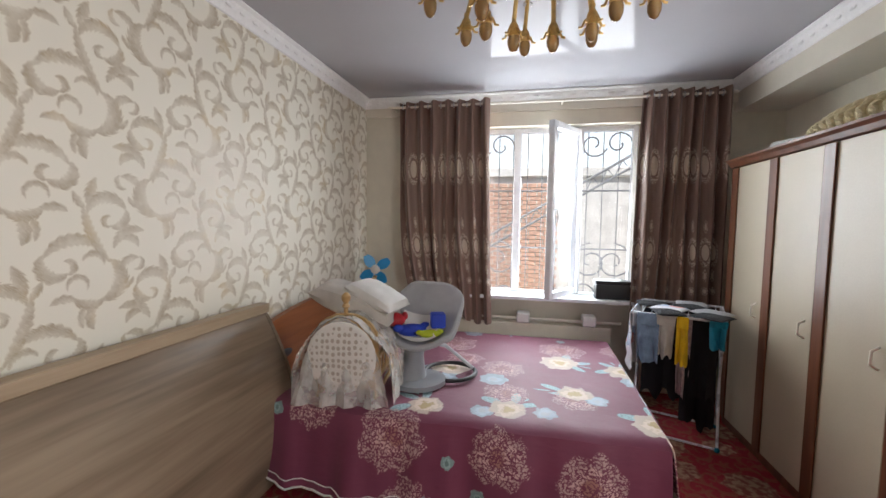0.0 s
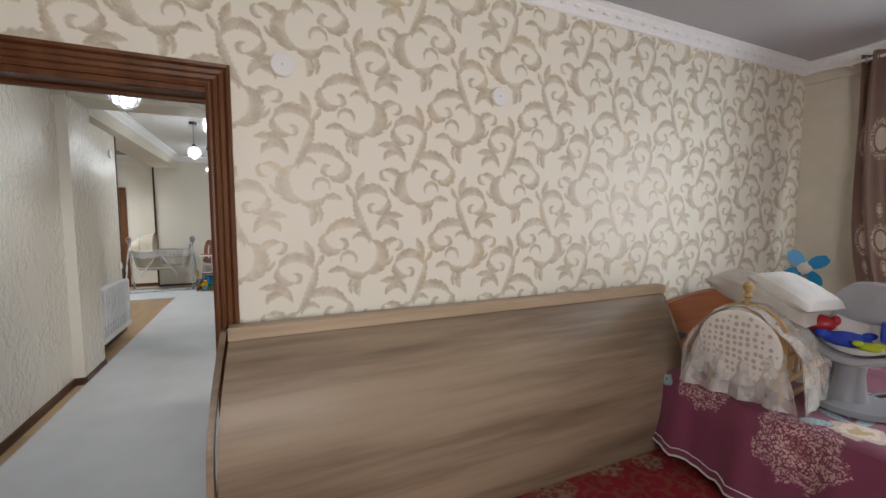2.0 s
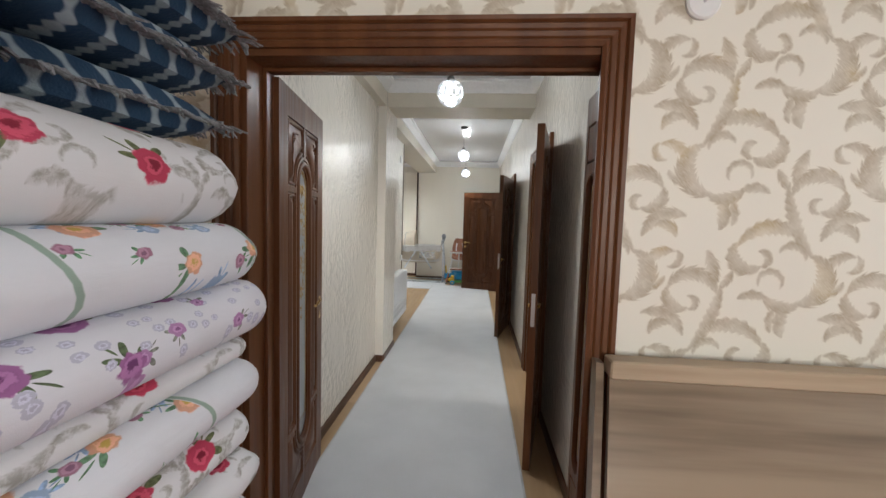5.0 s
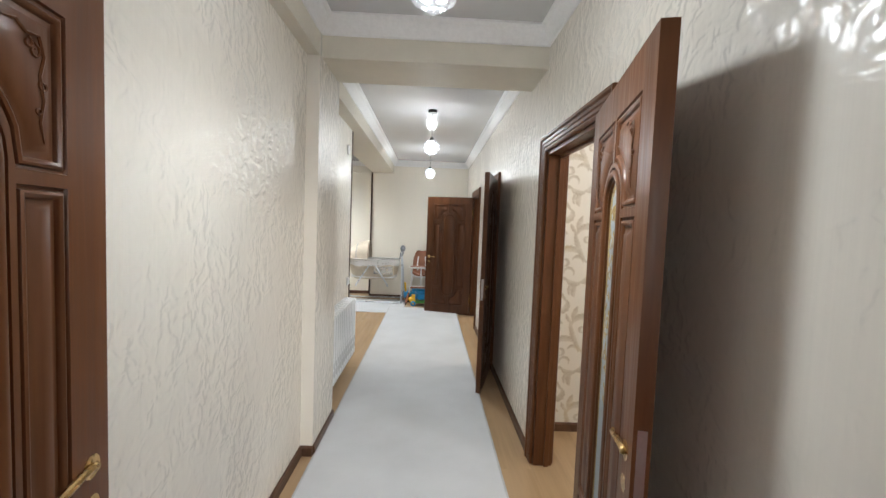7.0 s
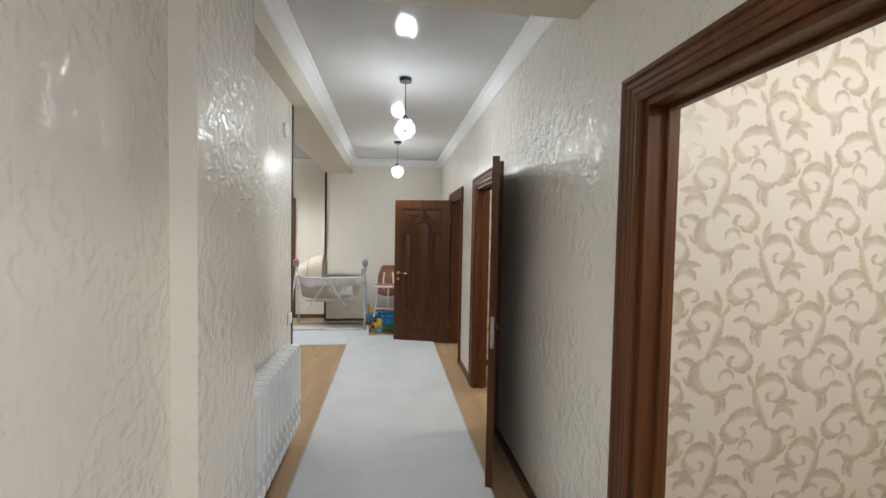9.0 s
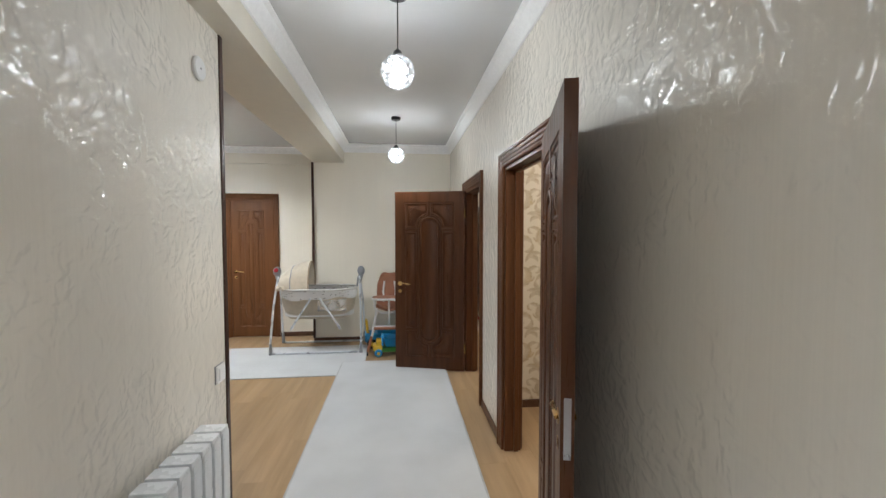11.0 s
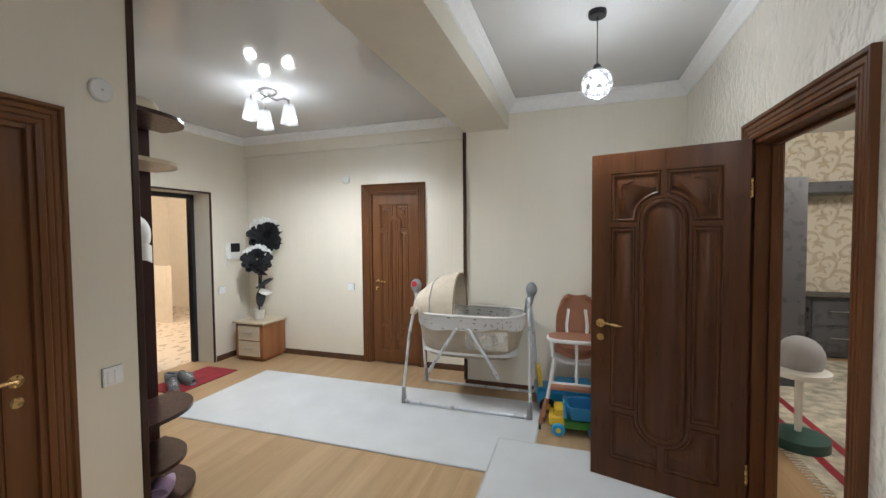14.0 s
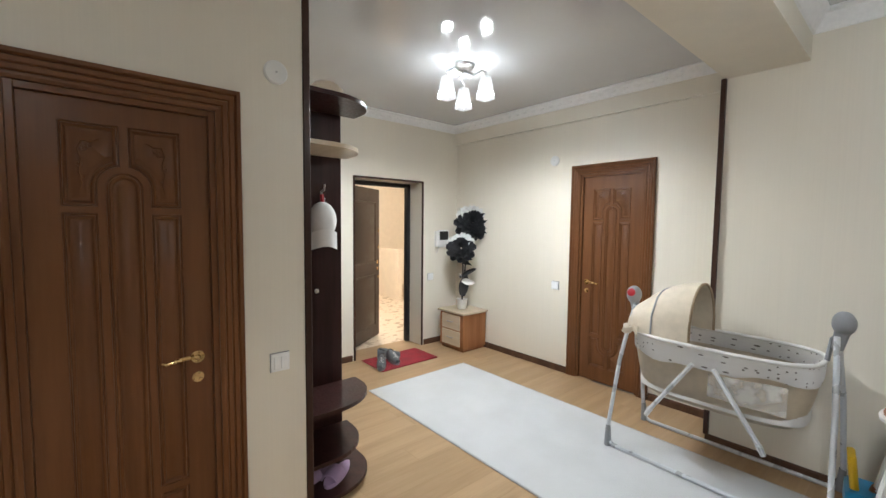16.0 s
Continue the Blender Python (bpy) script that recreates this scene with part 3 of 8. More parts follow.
CURTAIN, gk, sk = material("brown_satin_curtain", (0.13, 0.075, 0.055), 0.42, Sheen_Weight=0.25)
uk = gk.parts(gk.coords("UV"))
cell_u = gk.m("MULTIPLY", gk.m("SUBTRACT", gk.m("FRACT", gk.m("MULTIPLY", uk[0], 1 / 0.155)), 0.5), 0.155)
medal = None
for height, rx, rz in ((2.07, 0.056, 0.135), (1.33, 0.050, 0.11), (1.55, 0.016, 0.05), (1.13, 0.018, 0.05), (1.0, 0.03, 0.03)):
    off = gk.xyz(gk.m("MULTIPLY", cell_u, 1 / rx), gk.m("MULTIPLY", gk.m("SUBTRACT", uk[1], height), 1 / rz))
    r = gk.v("LENGTH", off)
    ring = gk.m("MAXIMUM", gk.smooth(r, 0.66, 0.58), gk.m("MULTIPLY", gk.m("MULTIPLY", gk.smooth(r, 0.76, 0.82), gk.smooth(r, 1.25, 1.0)), gk.smooth(gk.noise(gk.coords("UV"), 70.0, 2), 0.4, 0.6)))
    medal = ring if medal is None else gk.m("MAXIMUM", medal, ring)
ck = gk.mix(gk.noise(gk.v("MULTIPLY", gk.coords("UV"), (60.0, 3.0, 1.0)), 1.0, 3), (0.175, 0.105, 0.080), (0.26, 0.165, 0.128))
gk.put(sk.inputs["Base Color"], gk.mix(medal, ck, (0.58, 0.49, 0.39)))
gk.put(sk.inputs["Normal"], gk.bump(gk.m("ADD", medal, gk.m("MULTIPLY", gk.noise(gk.coords("UV"), 300.0, 2), 0.3)), 0.25, 0.003))

GLASS, gg, sg = material("clear_glass", (0.95, 0.97, 0.98), 0.02, Transmission_Weight=1.0, IOR=1.45)
PANE = bpy.data.materials.new("window_glass")
PANE.use_nodes = True
gw = Nodes(PANE.node_tree)
through_glass = gw.node("ShaderNodeBsdfTransparent", {"Color": (0.97, 0.98, 0.99, 1)}).outputs[0]
mirror_glass = gw.node("ShaderNodeBsdfGlossy", {"Roughness": 0.02}).outputs[0]
gw.put(PANE.node_tree.nodes["Material Output"].inputs[0], gw.node("ShaderNodeMixShader", {0: 0.06, 1: through_glass, 2: mirror_glass}).outputs[0])
AMBER, ga, sa = material("amber_glass", (0.55, 0.36, 0.16), 0.08, Transmission_Weight=0.6, IOR=1.5)
FROSTED, gf, sf = material("frosted_glass", (0.40, 0.46, 0.48), 0.35, Transmission_Weight=0.25)
TULLE = bpy.data.materials.new("white_tulle")
TULLE.use_nodes = True
gt = Nodes(TULLE.node_tree)
net = gt.smooth(gt.noise(gt.coords(), 14.0, 2, 0.5), 0.35, 0.65, 0.22, 0.44)
veil = gt.node("ShaderNodeBsdfDiffuse", {"Color": (0.8, 0.79, 0.76, 1)}).outputs[0]
clear = gt.node("ShaderNodeBsdfTransparent").outputs[0]
gt.put(TULLE.node_tree.nodes["Material Output"].inputs[0], gt.node("ShaderNodeMixShader", {0: net, 1: clear, 2: veil}).outputs[0])


LACE, glc, slc = material("white_hole_lace", (0.7, 0.68, 0.64), 0.9)
cell_lace = glc.node("ShaderNodeTexVoronoi", {"Vector": glc.coords(), "Scale": 34.0, "Randomness": 0.3}).outputs["Distance"]
glc.put(slc.inputs["Base Color"], glc.mix(glc.smooth(cell_lace, 0.28, 0.40), (0.47, 0.42, 0.36), (0.74, 0.72, 0.68)))
glc.put(slc.inputs["Normal"], glc.bump(glc.smooth(cell_lace, 0.28, 0.40), 0.5, 0.004))


def lit_glass(name, strength, share):
    m = bpy.data.materials.new(name)
    m.use_nodes = True
    g = Nodes(m.node_tree)
    glow = g.node("ShaderNodeEmission", {"Color": (0.95, 0.98, 1.0, 1), "Strength": strength}).outputs[0]
    clear = g.node("ShaderNodeBsdfTransparent", {"Color": (0.96, 0.97, 0.98, 1)}).outputs[0]
    gloss = g.node("ShaderNodeBsdfGlossy", {"Color": (0.8, 0.83, 0.86, 1), "Roughness": 0.1}).outputs[0]
    a = g.node("ShaderNodeMixShader", {0: 0.35, 1: glow, 2: gloss}).outputs[0]
    g.put(m.node_tree.nodes["Material Output"].inputs[0], g.node("ShaderNodeMixShader", {0: share, 1: a, 2: clear}).outputs[0])
    return m


CRYSTAL = lit_glass("lit_crystal", 0.55, 0.45)
SHADE_GLASS = lit_glass("lit_frosted_shade", 1.25, 0.35)
BULB, gb, sb = material("lit_bulb", (1, 1, 1), 0.5, Emission_Strength=9.0)
gb.put(sb.inputs["Emission Color"], (0.95, 0.98, 1.0, 1))
BRICK = mottled("red_brick", (0.58, 0.38, 0.29), 0.85, amount=0.3, scale=6, bump=0.5, fine=60, depth=0.006)
MORTAR = mottled("pale_render", (0.72, 0.70, 0.67), 0.9, amount=0.15, scale=4, bump=0.4)
YARD = mottled("dusty_yard", (0.5, 0.47, 0.42), 0.95, amount=0.2, scale=2, bump=0.4)


# ---------- mesh helpers ----------
def mesh_object(name, bm, mat, smooth=False):
    me = bpy.data.meshes.new(name)
    bm.normal_update()
    bm.to_mesh(me)
    bm.free()
    me.materials.append(mat)
    if smooth:
        me.polygons.foreach_set("use_smooth", [True] * len(me.polygons))
        me.set_sharp_from_angle(angle=radians(38))
    return new(name, me)


def part(name, bm, mat, parent, label="", smooth=True):
    ob = mesh_object(name, bm, mat, smooth)
    ob.parent = parent
    if label:
        tagged(ob, label)
    return ob


def thing(name, label, category, place=(0, 0, 0), turn=0.0, group="", kind=""):
    ob = new(name)
    ob.empty_display_size = 0.1
    ob.matrix_basis = pose(*place, 0, 0, turn)
    return tagged(ob, label, category, group, kind)


def structure(name, bm, mat, label="", smooth=False):
    return tagged(mesh_object(name, bm, mat, smooth), label, kind="structure")


def walls(name, pairs, mat, label):
    """Stretches of one wall, each a piece of the setting of its own."""
    for n, (a, b) in enumerate(pairs):
        structure(name + "_" + str(n + 1), one_box(a, b), mat, label)


def box(bm, a, b, bevel=0.0, seg=1):
    lo, hi = [min(p, q) for p, q in zip(a, b)], [max(p, q) for p, q in zip(a, b)]
    made = bmesh.ops.create_cube(bm, size=1.0)["verts"]
    for v in made:
        v.co = Vector([(lo[i] + hi[i]) / 2 + v.co[i] * (hi[i] - lo[i]) for i in range(3)])
    if bevel:
        edges = list({e for v in made for e in v.link_edges})
        bmesh.ops.bevel(bm, geom=edges, offset=bevel, segments=seg, affect="EDGES", profile=0.7)
    return bm


def boxes(*pairs, bevel=0.0):
    bm = bmesh.new()
    for a, b in pairs:
        box(bm, a, b, bevel)
    return bm


def one_box(a, b, bevel=0.0, seg=1):
    return box(bmesh.new(), a, b, bevel, seg)


def tube(bm, points, radius, sides=8, closed=False, cap=True):
    """A round bar along points; radius is one number or one for each point."""
    pts = [Vector(p) for p in points]
    n = len(pts)
    radii = radius if isinstance(radius, (list, tuple)) else [radius] * n
    side = None
    rings = []
    for i, p in enumerate(pts):
        ahead = pts[(i + 1) % n] if (closed or i < n - 1) else p
        behind = pts[i - 1] if (closed or i > 0) else p
        way = (ahead - behind).normalized()
        if side is None:
            side = way.orthogonal().normalized()
        side = (side - way * side.dot(way)).normalized()
        up = way.cross(side)
        rings.append([bm.verts.new(p + radii[i] * (math.cos(a) * side + math.sin(a) * up)) for a in [2 * math.pi * k / sides for k in range(sides)]])
    for i in range(n if closed else n - 1):
        r, s = rings[i], rings[(i + 1) % n]
        for k in range(sides):
            bm.faces.new((r[k], r[(k + 1) % sides], s[(k + 1) % sides], s[k]))
    if cap and not closed:
        bm.faces.new(list(reversed(rings[0])))
        bm.faces.new(rings[-1])
    return bm


def lathe(bm, outline, sides=20, place=(0, 0, 0), turn=None):
    """A turned body. outline: (radius, height) from below to above."""
    m = Matrix.Translation(place) @ (turn or Matrix.Identity(4))
    rings = []
    for r, z in outline:
        rings.append([bm.verts.new(m @ Vector((max(r, 1e-4) * math.cos(a), max(r, 1e-4) * math.sin(a), z))) for a in [2 * math.pi * k / sides for k in range(sides)]])
    for r, s in zip(rings, rings[1:]):
        for k in range(sides):
            bm.faces.new((r[k], r[(k + 1) % sides], s[(k + 1) % sides], s[k]))
    bm.faces.new(list(reversed(rings[0])))
    bm.faces.new(rings[-1])
    return bm


def ball(bm, place, radii, sides=14, rings=9):
    made = bmesh.ops.create_uvsphere(bm, u_segments=sides, v_segments=rings, radius=1.0)["verts"]
    rx, ry, rz = radii if isinstance(radii, (tuple, list)) else (radii,) * 3
    for v in made:
        v.co = Vector((place[0] + v.co.x * rx, place[1] + v.co.y * ry, place[2] + v.co.z * rz))
    return bm


def prism(bm, outline, z0, z1, bevel=0.0):
    """A board with the given outline, lying flat."""
    low = [bm.verts.new((x, y, z0)) for x, y in outline]
    high = [bm.verts.new((x, y, z1)) for x, y in outline]
    n = len(outline)
    bm.faces.new(list(reversed(low)))
    bm.faces.new(high)
    for i in range(n):
        bm.faces.new((low[i], low[(i + 1) % n], high[(i + 1) % n], high[i]))
    return bm


def sheet(bm, rows, thick=0.0, uvs=None):
    """A surface through a grid of points, with thickness."""
    grid = [[bm.verts.new(p) for p in row] for row in rows]
    layer = bm.loops.layers.uv.verify()
    made = []
    for i in range(len(grid) - 1):
        for j in range(len(grid[0]) - 1):
            f = bm.faces.new((grid[i][j], grid[i + 1][j], grid[i + 1][j + 1], grid[i][j + 1]))
            made.append(f)
            if uvs:
                for loop, (a, b) in zip(f.loops, ((i, j), (i + 1, j), (i + 1, j + 1), (i, j + 1))):
                    loop[layer].uv = uvs[a][b]
    if thick:
        bm.normal_update()
        bmesh.ops.solidify(bm, geom=made, thickness=thick)
    return bm


def sweep(bm, profile, start, end, inward):
    """A moulding from start to end. profile: (out from the wall, down from the top)."""
    a, b, n = Vector(start), Vector(end), Vector(inward)
    ra = [bm.verts.new(a + n * o + Vector((0, 0, -d))) for o, d in profile]
    rb = [bm.verts.new(b + n * o + Vector((0, 0, -d))) for o, d in profile]
    k = len(profile)
    for i in range(k):
        bm.faces.new((ra[i], ra[(i + 1) % k], rb[(i + 1) % k], rb[i]))
    bm.faces.new(list(reversed(ra)))
    bm.faces.new(rb)
    bmesh.ops.recalc_face_normals(bm, faces=bm.faces)
    return bm


# ---------- setting: floors ----------
CEIL = 2.79
structure("floor", one_box((-4.2, 0.0, -0.12), (6.0, 11.6, -0.012)), mottled("floor_screed", (0.3, 0.25, 0.2), 0.8), "screed under the floor boards")
structure("floor_bedroom", one_box((-1.3, -3.9, -0.12), (5.62, 0.0, 0.0)), CARPET, "red oriental carpet over the bedroom floor")

# ---------- setting: bedroom shell ----------
walls("wall_bedroom_north", (((-1.3, 0.0, 0), (-0.235, 0.2, 2.9)), ((1.085, 0.0, 0), (5.62, 0.2, 2.9)), ((-0.235, 0.0, 2.05), (1.085, 0.2, 2.9))), PAPER, "cream damask scroll wallpaper")
walls("wall_window_side", (((5.50, -0.9, 0), (5.80, 0.0, 2.9)), ((5.50, -3.9, 0), (5.80, -2.66, 2.9)), ((5.50, -2.66, 0), (5.80, -0.9, 0.84)), ((5.50, -2.66, 2.49), (5.80, -0.9, 2.9))), PLAIN_WALL, "plain cream painted wall around the window")
# The gap in this wall is for the added window.
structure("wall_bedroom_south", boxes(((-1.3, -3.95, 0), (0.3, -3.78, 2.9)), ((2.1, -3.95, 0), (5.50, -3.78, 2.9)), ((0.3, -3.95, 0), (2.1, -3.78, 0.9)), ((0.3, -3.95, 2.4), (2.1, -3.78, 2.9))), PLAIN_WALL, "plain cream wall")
structure("wall_bedroom_west", one_box((-1.45, -3.95, 0), (-1.3, 0.2, 2.9)), PLAIN_WALL, "plain cream wall")
structure("ceiling_bedroom", one_box((-1.3, -3.78, CEIL), (5.50, 0.0, 2.95)), BED_CEILING, "glossy grey stretch ceiling")
structure("beam_over_window", one_box((5.47, -3.40, 2.62), (5.50, 0.0, CEIL)), BEAM_PAINT, "shallow painted beam over the window")
structure("beam_bedroom", one_box((-1.3, -3.78, 2.54), (5.50, -3.40, CEIL)), BEAM_PAINT, "painted beam along the wall")

CORNICE_PROFILE = [(0, 0), (0.075, 0), (0.078, 0.012), (0.055, 0.022), (0.05, 0.04), (0.03, 0.055), (0.018, 0.072), (0.012, 0.085), (0, 0.088)]


def cornice(name, runs, tall=1.0):
    bm = bmesh.new()
    for a, b, n in runs:
        sweep(bm, [(o, d * tall) for o, d in CORNICE_PROFILE], (*a, CEIL), (*b, CEIL), (*n, 0))
        a3, b3 = Vector((*a, CEIL)), Vector((*b, CEIL))
        way = b3 - a3
        for i in range(int(way.length / 0.11)):
            p = a3 + way.normalized() * (0.06 + i * 0.11) + Vector((*n, 0)) * 0.040 + Vector((0, 0, -0.047))
            ball(bm, p, (0.012 + 0.020 * abs(way.normalized().x), 0.012 + 0.020 * abs(way.normalized().y), 0.012), 6, 4)
    structure(name, bm, CORNICE, "white moulded foam cornice", smooth=True)


cornice("cornice_bedroom", [((-1.3, 0), (5.47, 0), (0, -1)), ((5.47, 0), (5.47, -3.40), (-1, 0)), ((-1.3, -3.40), (5.47, -3.40), (0, 1))])
baseboard_profile = [(0, 0), (0.008, 0), (0.014, 0.012), (0.016, 0.065), (0, 0.065)]


def baseboard(name, runs):
    bm = bmesh.new()
    for a, b, n in runs:
        sweep(bm, baseboard_profile, (*a, 0.065), (*b, 0.065), (*n, 0))
    structure(name, bm, BASEBOARD, "brown wooden baseboard")


# ---------- setting: corridor and hall shell ----------
RX = 1.148
walls("wall_corridor_left", (((-0.60, 0.2, 0), (-0.36, 2.58, 2.9)), ((-0.60, 2.58, 0), (-0.28, 3.10, 2.9)), ((-0.62, 3.10, 0), (-0.47, 4.60, 2.9))), VINYL, "cream embossed vinyl wallpaper")
walls("wall_corridor_right", (((RX, 0.2, 0), (1.27, 1.67, 2.9)), ((RX, 2.55, 0), (1.27, 4.34, 2.9)), ((RX, 5.23, 0), (1.27, 6.04, 2.9)), ((RX, 6.90, 0), (1.27, 8.45, 2.9)),
                                       ((RX, 1.67, 2.02), (1.27, 2.55, 2.9)), ((RX, 4.34, 2.02), (1.27, 5.23, 2.9)), ((RX, 6.04, 2.02), (1.27, 6.90, 2.9))), VINYL, "cream embossed vinyl wallpaper")
walls("wall_corridor_end", (((-0.774, 8.29, 0), (RX, 8.45, 2.9)), ((-0.774, 8.45, 0), (-0.64, 8.69, 2.9))), VINYL_HALL, "cream vinyl wallpaper")
structure("wall_recess", boxes(((-1.90, 4.44, 0), (-0.62, 4.60, 2.9)),), VINYL_HALL, "cream vinyl wallpaper")
walls("wall_hall_door_side", (((-1.90, 4.60, 0), (-1.78, 4.80, 2.9)), ((-1.90, 5.42, 0), (-1.78, 5.80, 2.9)), ((-1.90, 4.80, 2.0), (-1.78, 5.42, 2.9)), ((-4.0, 5.68, 0), (-1.90, 5.80, 2.9))), VINYL_HALL, "cream vinyl wallpaper")
walls("wall_hall_entry", (((-4.20, 5.80, 0), (-3.885, 7.18, 2.9)), ((-4.20, 8.10, 0), (-3.885, 8.85, 2.9)), ((-4.20, 7.18, 2.03), (-3.885, 8.10, 2.9))), VINYL_HALL, "cream vinyl wallpaper")
walls("wall_hall_back", (((-3.885, 8.69, 0), (-2.08, 8.85, 2.9)), ((-1.44, 8.69, 0), (-0.774, 8.85, 2.9)), ((-2.08, 8.69, 2.04), (-1.44, 8.85, 2.9))), VINYL_HALL, "cream vinyl wallpaper")
structure("closet_behind_doors", boxes(((-2.5, 8.99, 0), (-1.2, 9.05, 2.3)), ((-2.3, 4.6, 0), (-2.25, 5.6, 2.3))), PLAIN_WALL, "plain cream wall")
structure("beam_hall_back", one_box((-3.885, 8.645, 2.56), (-0.774, 8.69, CEIL)), VINYL_HALL, "shallow papered beam")
walls("beam_corridor", (((-0.36, 0.2, 2.54), (-0.285, 2.62, CEIL)), ((-0.36, 2.62, 2.54), (RX, 3.06, CEIL)), ((-0.47, 3.06, 2.53), (-0.345, 4.60, CEIL)), ((-0.774, 4.60, 2.53), (-0.345, 8.29, CEIL))), BEAM_PAINT, "painted ceiling beams")
structure("ceiling_corridor", boxes(((-0.36, 0.2, CEIL), (RX, 8.45, 2.95)),), CEILING, "glossy white stretch ceiling")
structure("ceiling_hall", boxes(((-4.2, 4.44, CEIL), (-0.36, 8.85, 2.95)),), CEILING, "glossy white stretch ceiling")
cornice("cornice_corridor", [((-0.285, 0.2), (-0.285, 2.62), (1, 0)), ((RX, 0.2), (RX, 2.62), (-1, 0)), ((-0.285, 2.62), (RX, 2.62), (0, -1)), ((-0.285, 0.2), (RX, 0.2), (0, 1)),
                            ((-0.345, 3.06), (-0.345, 8.29), (1, 0)), ((RX, 3.06), (RX, 8.29), (-1, 0)), ((-0.345, 8.29), (RX, 8.29), (0, -1)), ((-0.345, 3.06), (RX, 3.06), (0, 1))], 1.3)
cornice("cornice_hall", [((-3.885, 8.645), (-0.774, 8.645), (0, -1)), ((-3.885, 5.80), (-3.885, 8.645), (1, 0)), ((-0.774, 4.60), (-0.774, 8.645), (-1, 0)), ((-3.885, 5.80), (-1.78, 5.80), (0, 1)), ((-1.78, 4.60), (-1.78, 5.80), (1, 0))])
baseboard("baseboard_corridor", [((-0.36, 0.2), (-0.36, 2.58), (1, 0)), ((-0.36, 2.58), (-0.28, 2.58), (0, -1)), ((-0.28, 2.58), (-0.28, 3.10), (1, 0)), ((-0.47, 3.10), (-0.47, 4.60), (1, 0)),
                                ((RX, 0.56), (RX, 1.57), (-1, 0)), ((RX, 2.65), (RX, 4.24), (-1, 0)), ((RX, 5.33), (RX, 5.94), (-1, 0)), ((RX, 7.0), (RX, 8.29), (-1, 0)), ((-0.774, 8.29), (RX, 8.29), (0, -1))])
baseboard("baseboard_hall", [((-3.885, 8.69), (-2.17, 8.69), (0, -1)), ((-1.35, 8.69), (-0.774, 8.69), (0, -1)), ((-0.774, 8.29), (-0.774, 8.69), (-1, 0)), ((-3.885, 5.80), (-3.885, 7.14), (1, 0)), ((-3.885, 8.14), (-3.885, 8.69), (1, 0)), ((-1.78, 5.52), (-1.78, 5.80), (1, 0)), ((-1.78, 4.60), (-0.47, 4.60), (0, 1))])
trim = bmesh.new()
for x, y in ((-0.478, 4.60), (-1.788, 5.80), (-0.782, 8.285)):
    box(trim, (x - 0.014, y - 0.022, 0.0 if y < 8 else 0.066), (x + 0.016, y + 0.012, 2.53 if x > -1 else 2.70), 0.003)
structure("corner_trim", trim, TRIM_DARK, "dark brown corner strips on the wall edges")

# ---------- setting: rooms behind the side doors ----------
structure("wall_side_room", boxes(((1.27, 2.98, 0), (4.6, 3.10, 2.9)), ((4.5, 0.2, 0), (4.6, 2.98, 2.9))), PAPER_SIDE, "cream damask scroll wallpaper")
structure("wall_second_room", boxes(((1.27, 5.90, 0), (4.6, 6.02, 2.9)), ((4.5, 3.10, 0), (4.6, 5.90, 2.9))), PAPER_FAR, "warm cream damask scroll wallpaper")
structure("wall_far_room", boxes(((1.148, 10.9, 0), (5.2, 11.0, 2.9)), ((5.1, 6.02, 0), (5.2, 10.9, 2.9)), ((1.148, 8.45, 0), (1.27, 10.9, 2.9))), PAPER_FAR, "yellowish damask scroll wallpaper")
structure("ceiling_side_rooms", one_box((1.27, 0.2, CEIL), (5.2, 11.0, 2.95)), CEILING, "white stretch ceiling")
baseboard("baseboard_side_rooms", [((1.27, 2.98), (4.5, 2.98), (0, -1)), ((1.27, 5.90), (4.5, 5.90), (0, -1)), ((1.27, 10.9), (5.1, 10.9), (0, -1))])
RUG_PALE = mottled("pale_patterned_rug", (0.46, 0.43, 0.36), 0.95, amount=0.45, scale=9.0, bump=0.7, fine=240.0, depth=0.004)
far_rug = thing("patterned_rug", "pale patterned rug with dark red stripes and fringe", "rug", (1.70, 6.35, 0.0))
part("pile", one_box((0, 0, 0.0005), (2.6, 3.9, 0.008), 0.002), RUG_PALE, far_rug, smooth=False)
for x in (0.10, 0.30):
    part("stripe", one_box((x, 0.0, 0.0081), (x + 0.06, 3.9, 0.0095)), RED_MAT, far_rug, "dark red stripe", smooth=False)
threads = bmesh.new()
for k in range(120):
    y = 0.016 + k * 0.0325
    tube(threads, [(0.0, y, 0.005), (-0.03, y + 0.006 * math.sin(k * 2.1), 0.005), (-0.06, y + 0.010 * math.sin(k * 1.3), 0.004)], 0.0035, 4)
part("fringe", threads, LIGHT_CLOTH, far_rug, "white fringe")
# stairwell beyond the entrance
structure("floor_stairwell", one_box((-8.2, 6.0, -0.15), (-4.2, 11.0, -0.01)), STAIR_FLOOR, "pale tiled stairwell floor")
structure("wall_stairwell", boxes(((-8.3, 6.0, -0.15), (-8.2, 11.0, 2.9)), ((-8.2, 10.9, -0.15), (-4.0, 11.0, 2.9)), ((-8.2, 5.9, -0.15), (-4.2, 6.0, 2.9)), ((-4.20, 8.85, -0.15), (-4.1, 10.9, 2.9)), ((-8.2, 9.6, -0.01), (-6.6, 9.7, 1.0))), STAIR_WALL, "peach painted stairwell wall")
structure("ceiling_stairwell", one_box((-8.3, 5.9, 2.8), (-4.1, 11.0, 2.95)), STAIR_WALL, "peach painted stairwell ceiling")

# ---------- doors ----------
DOOR_H = 2.0


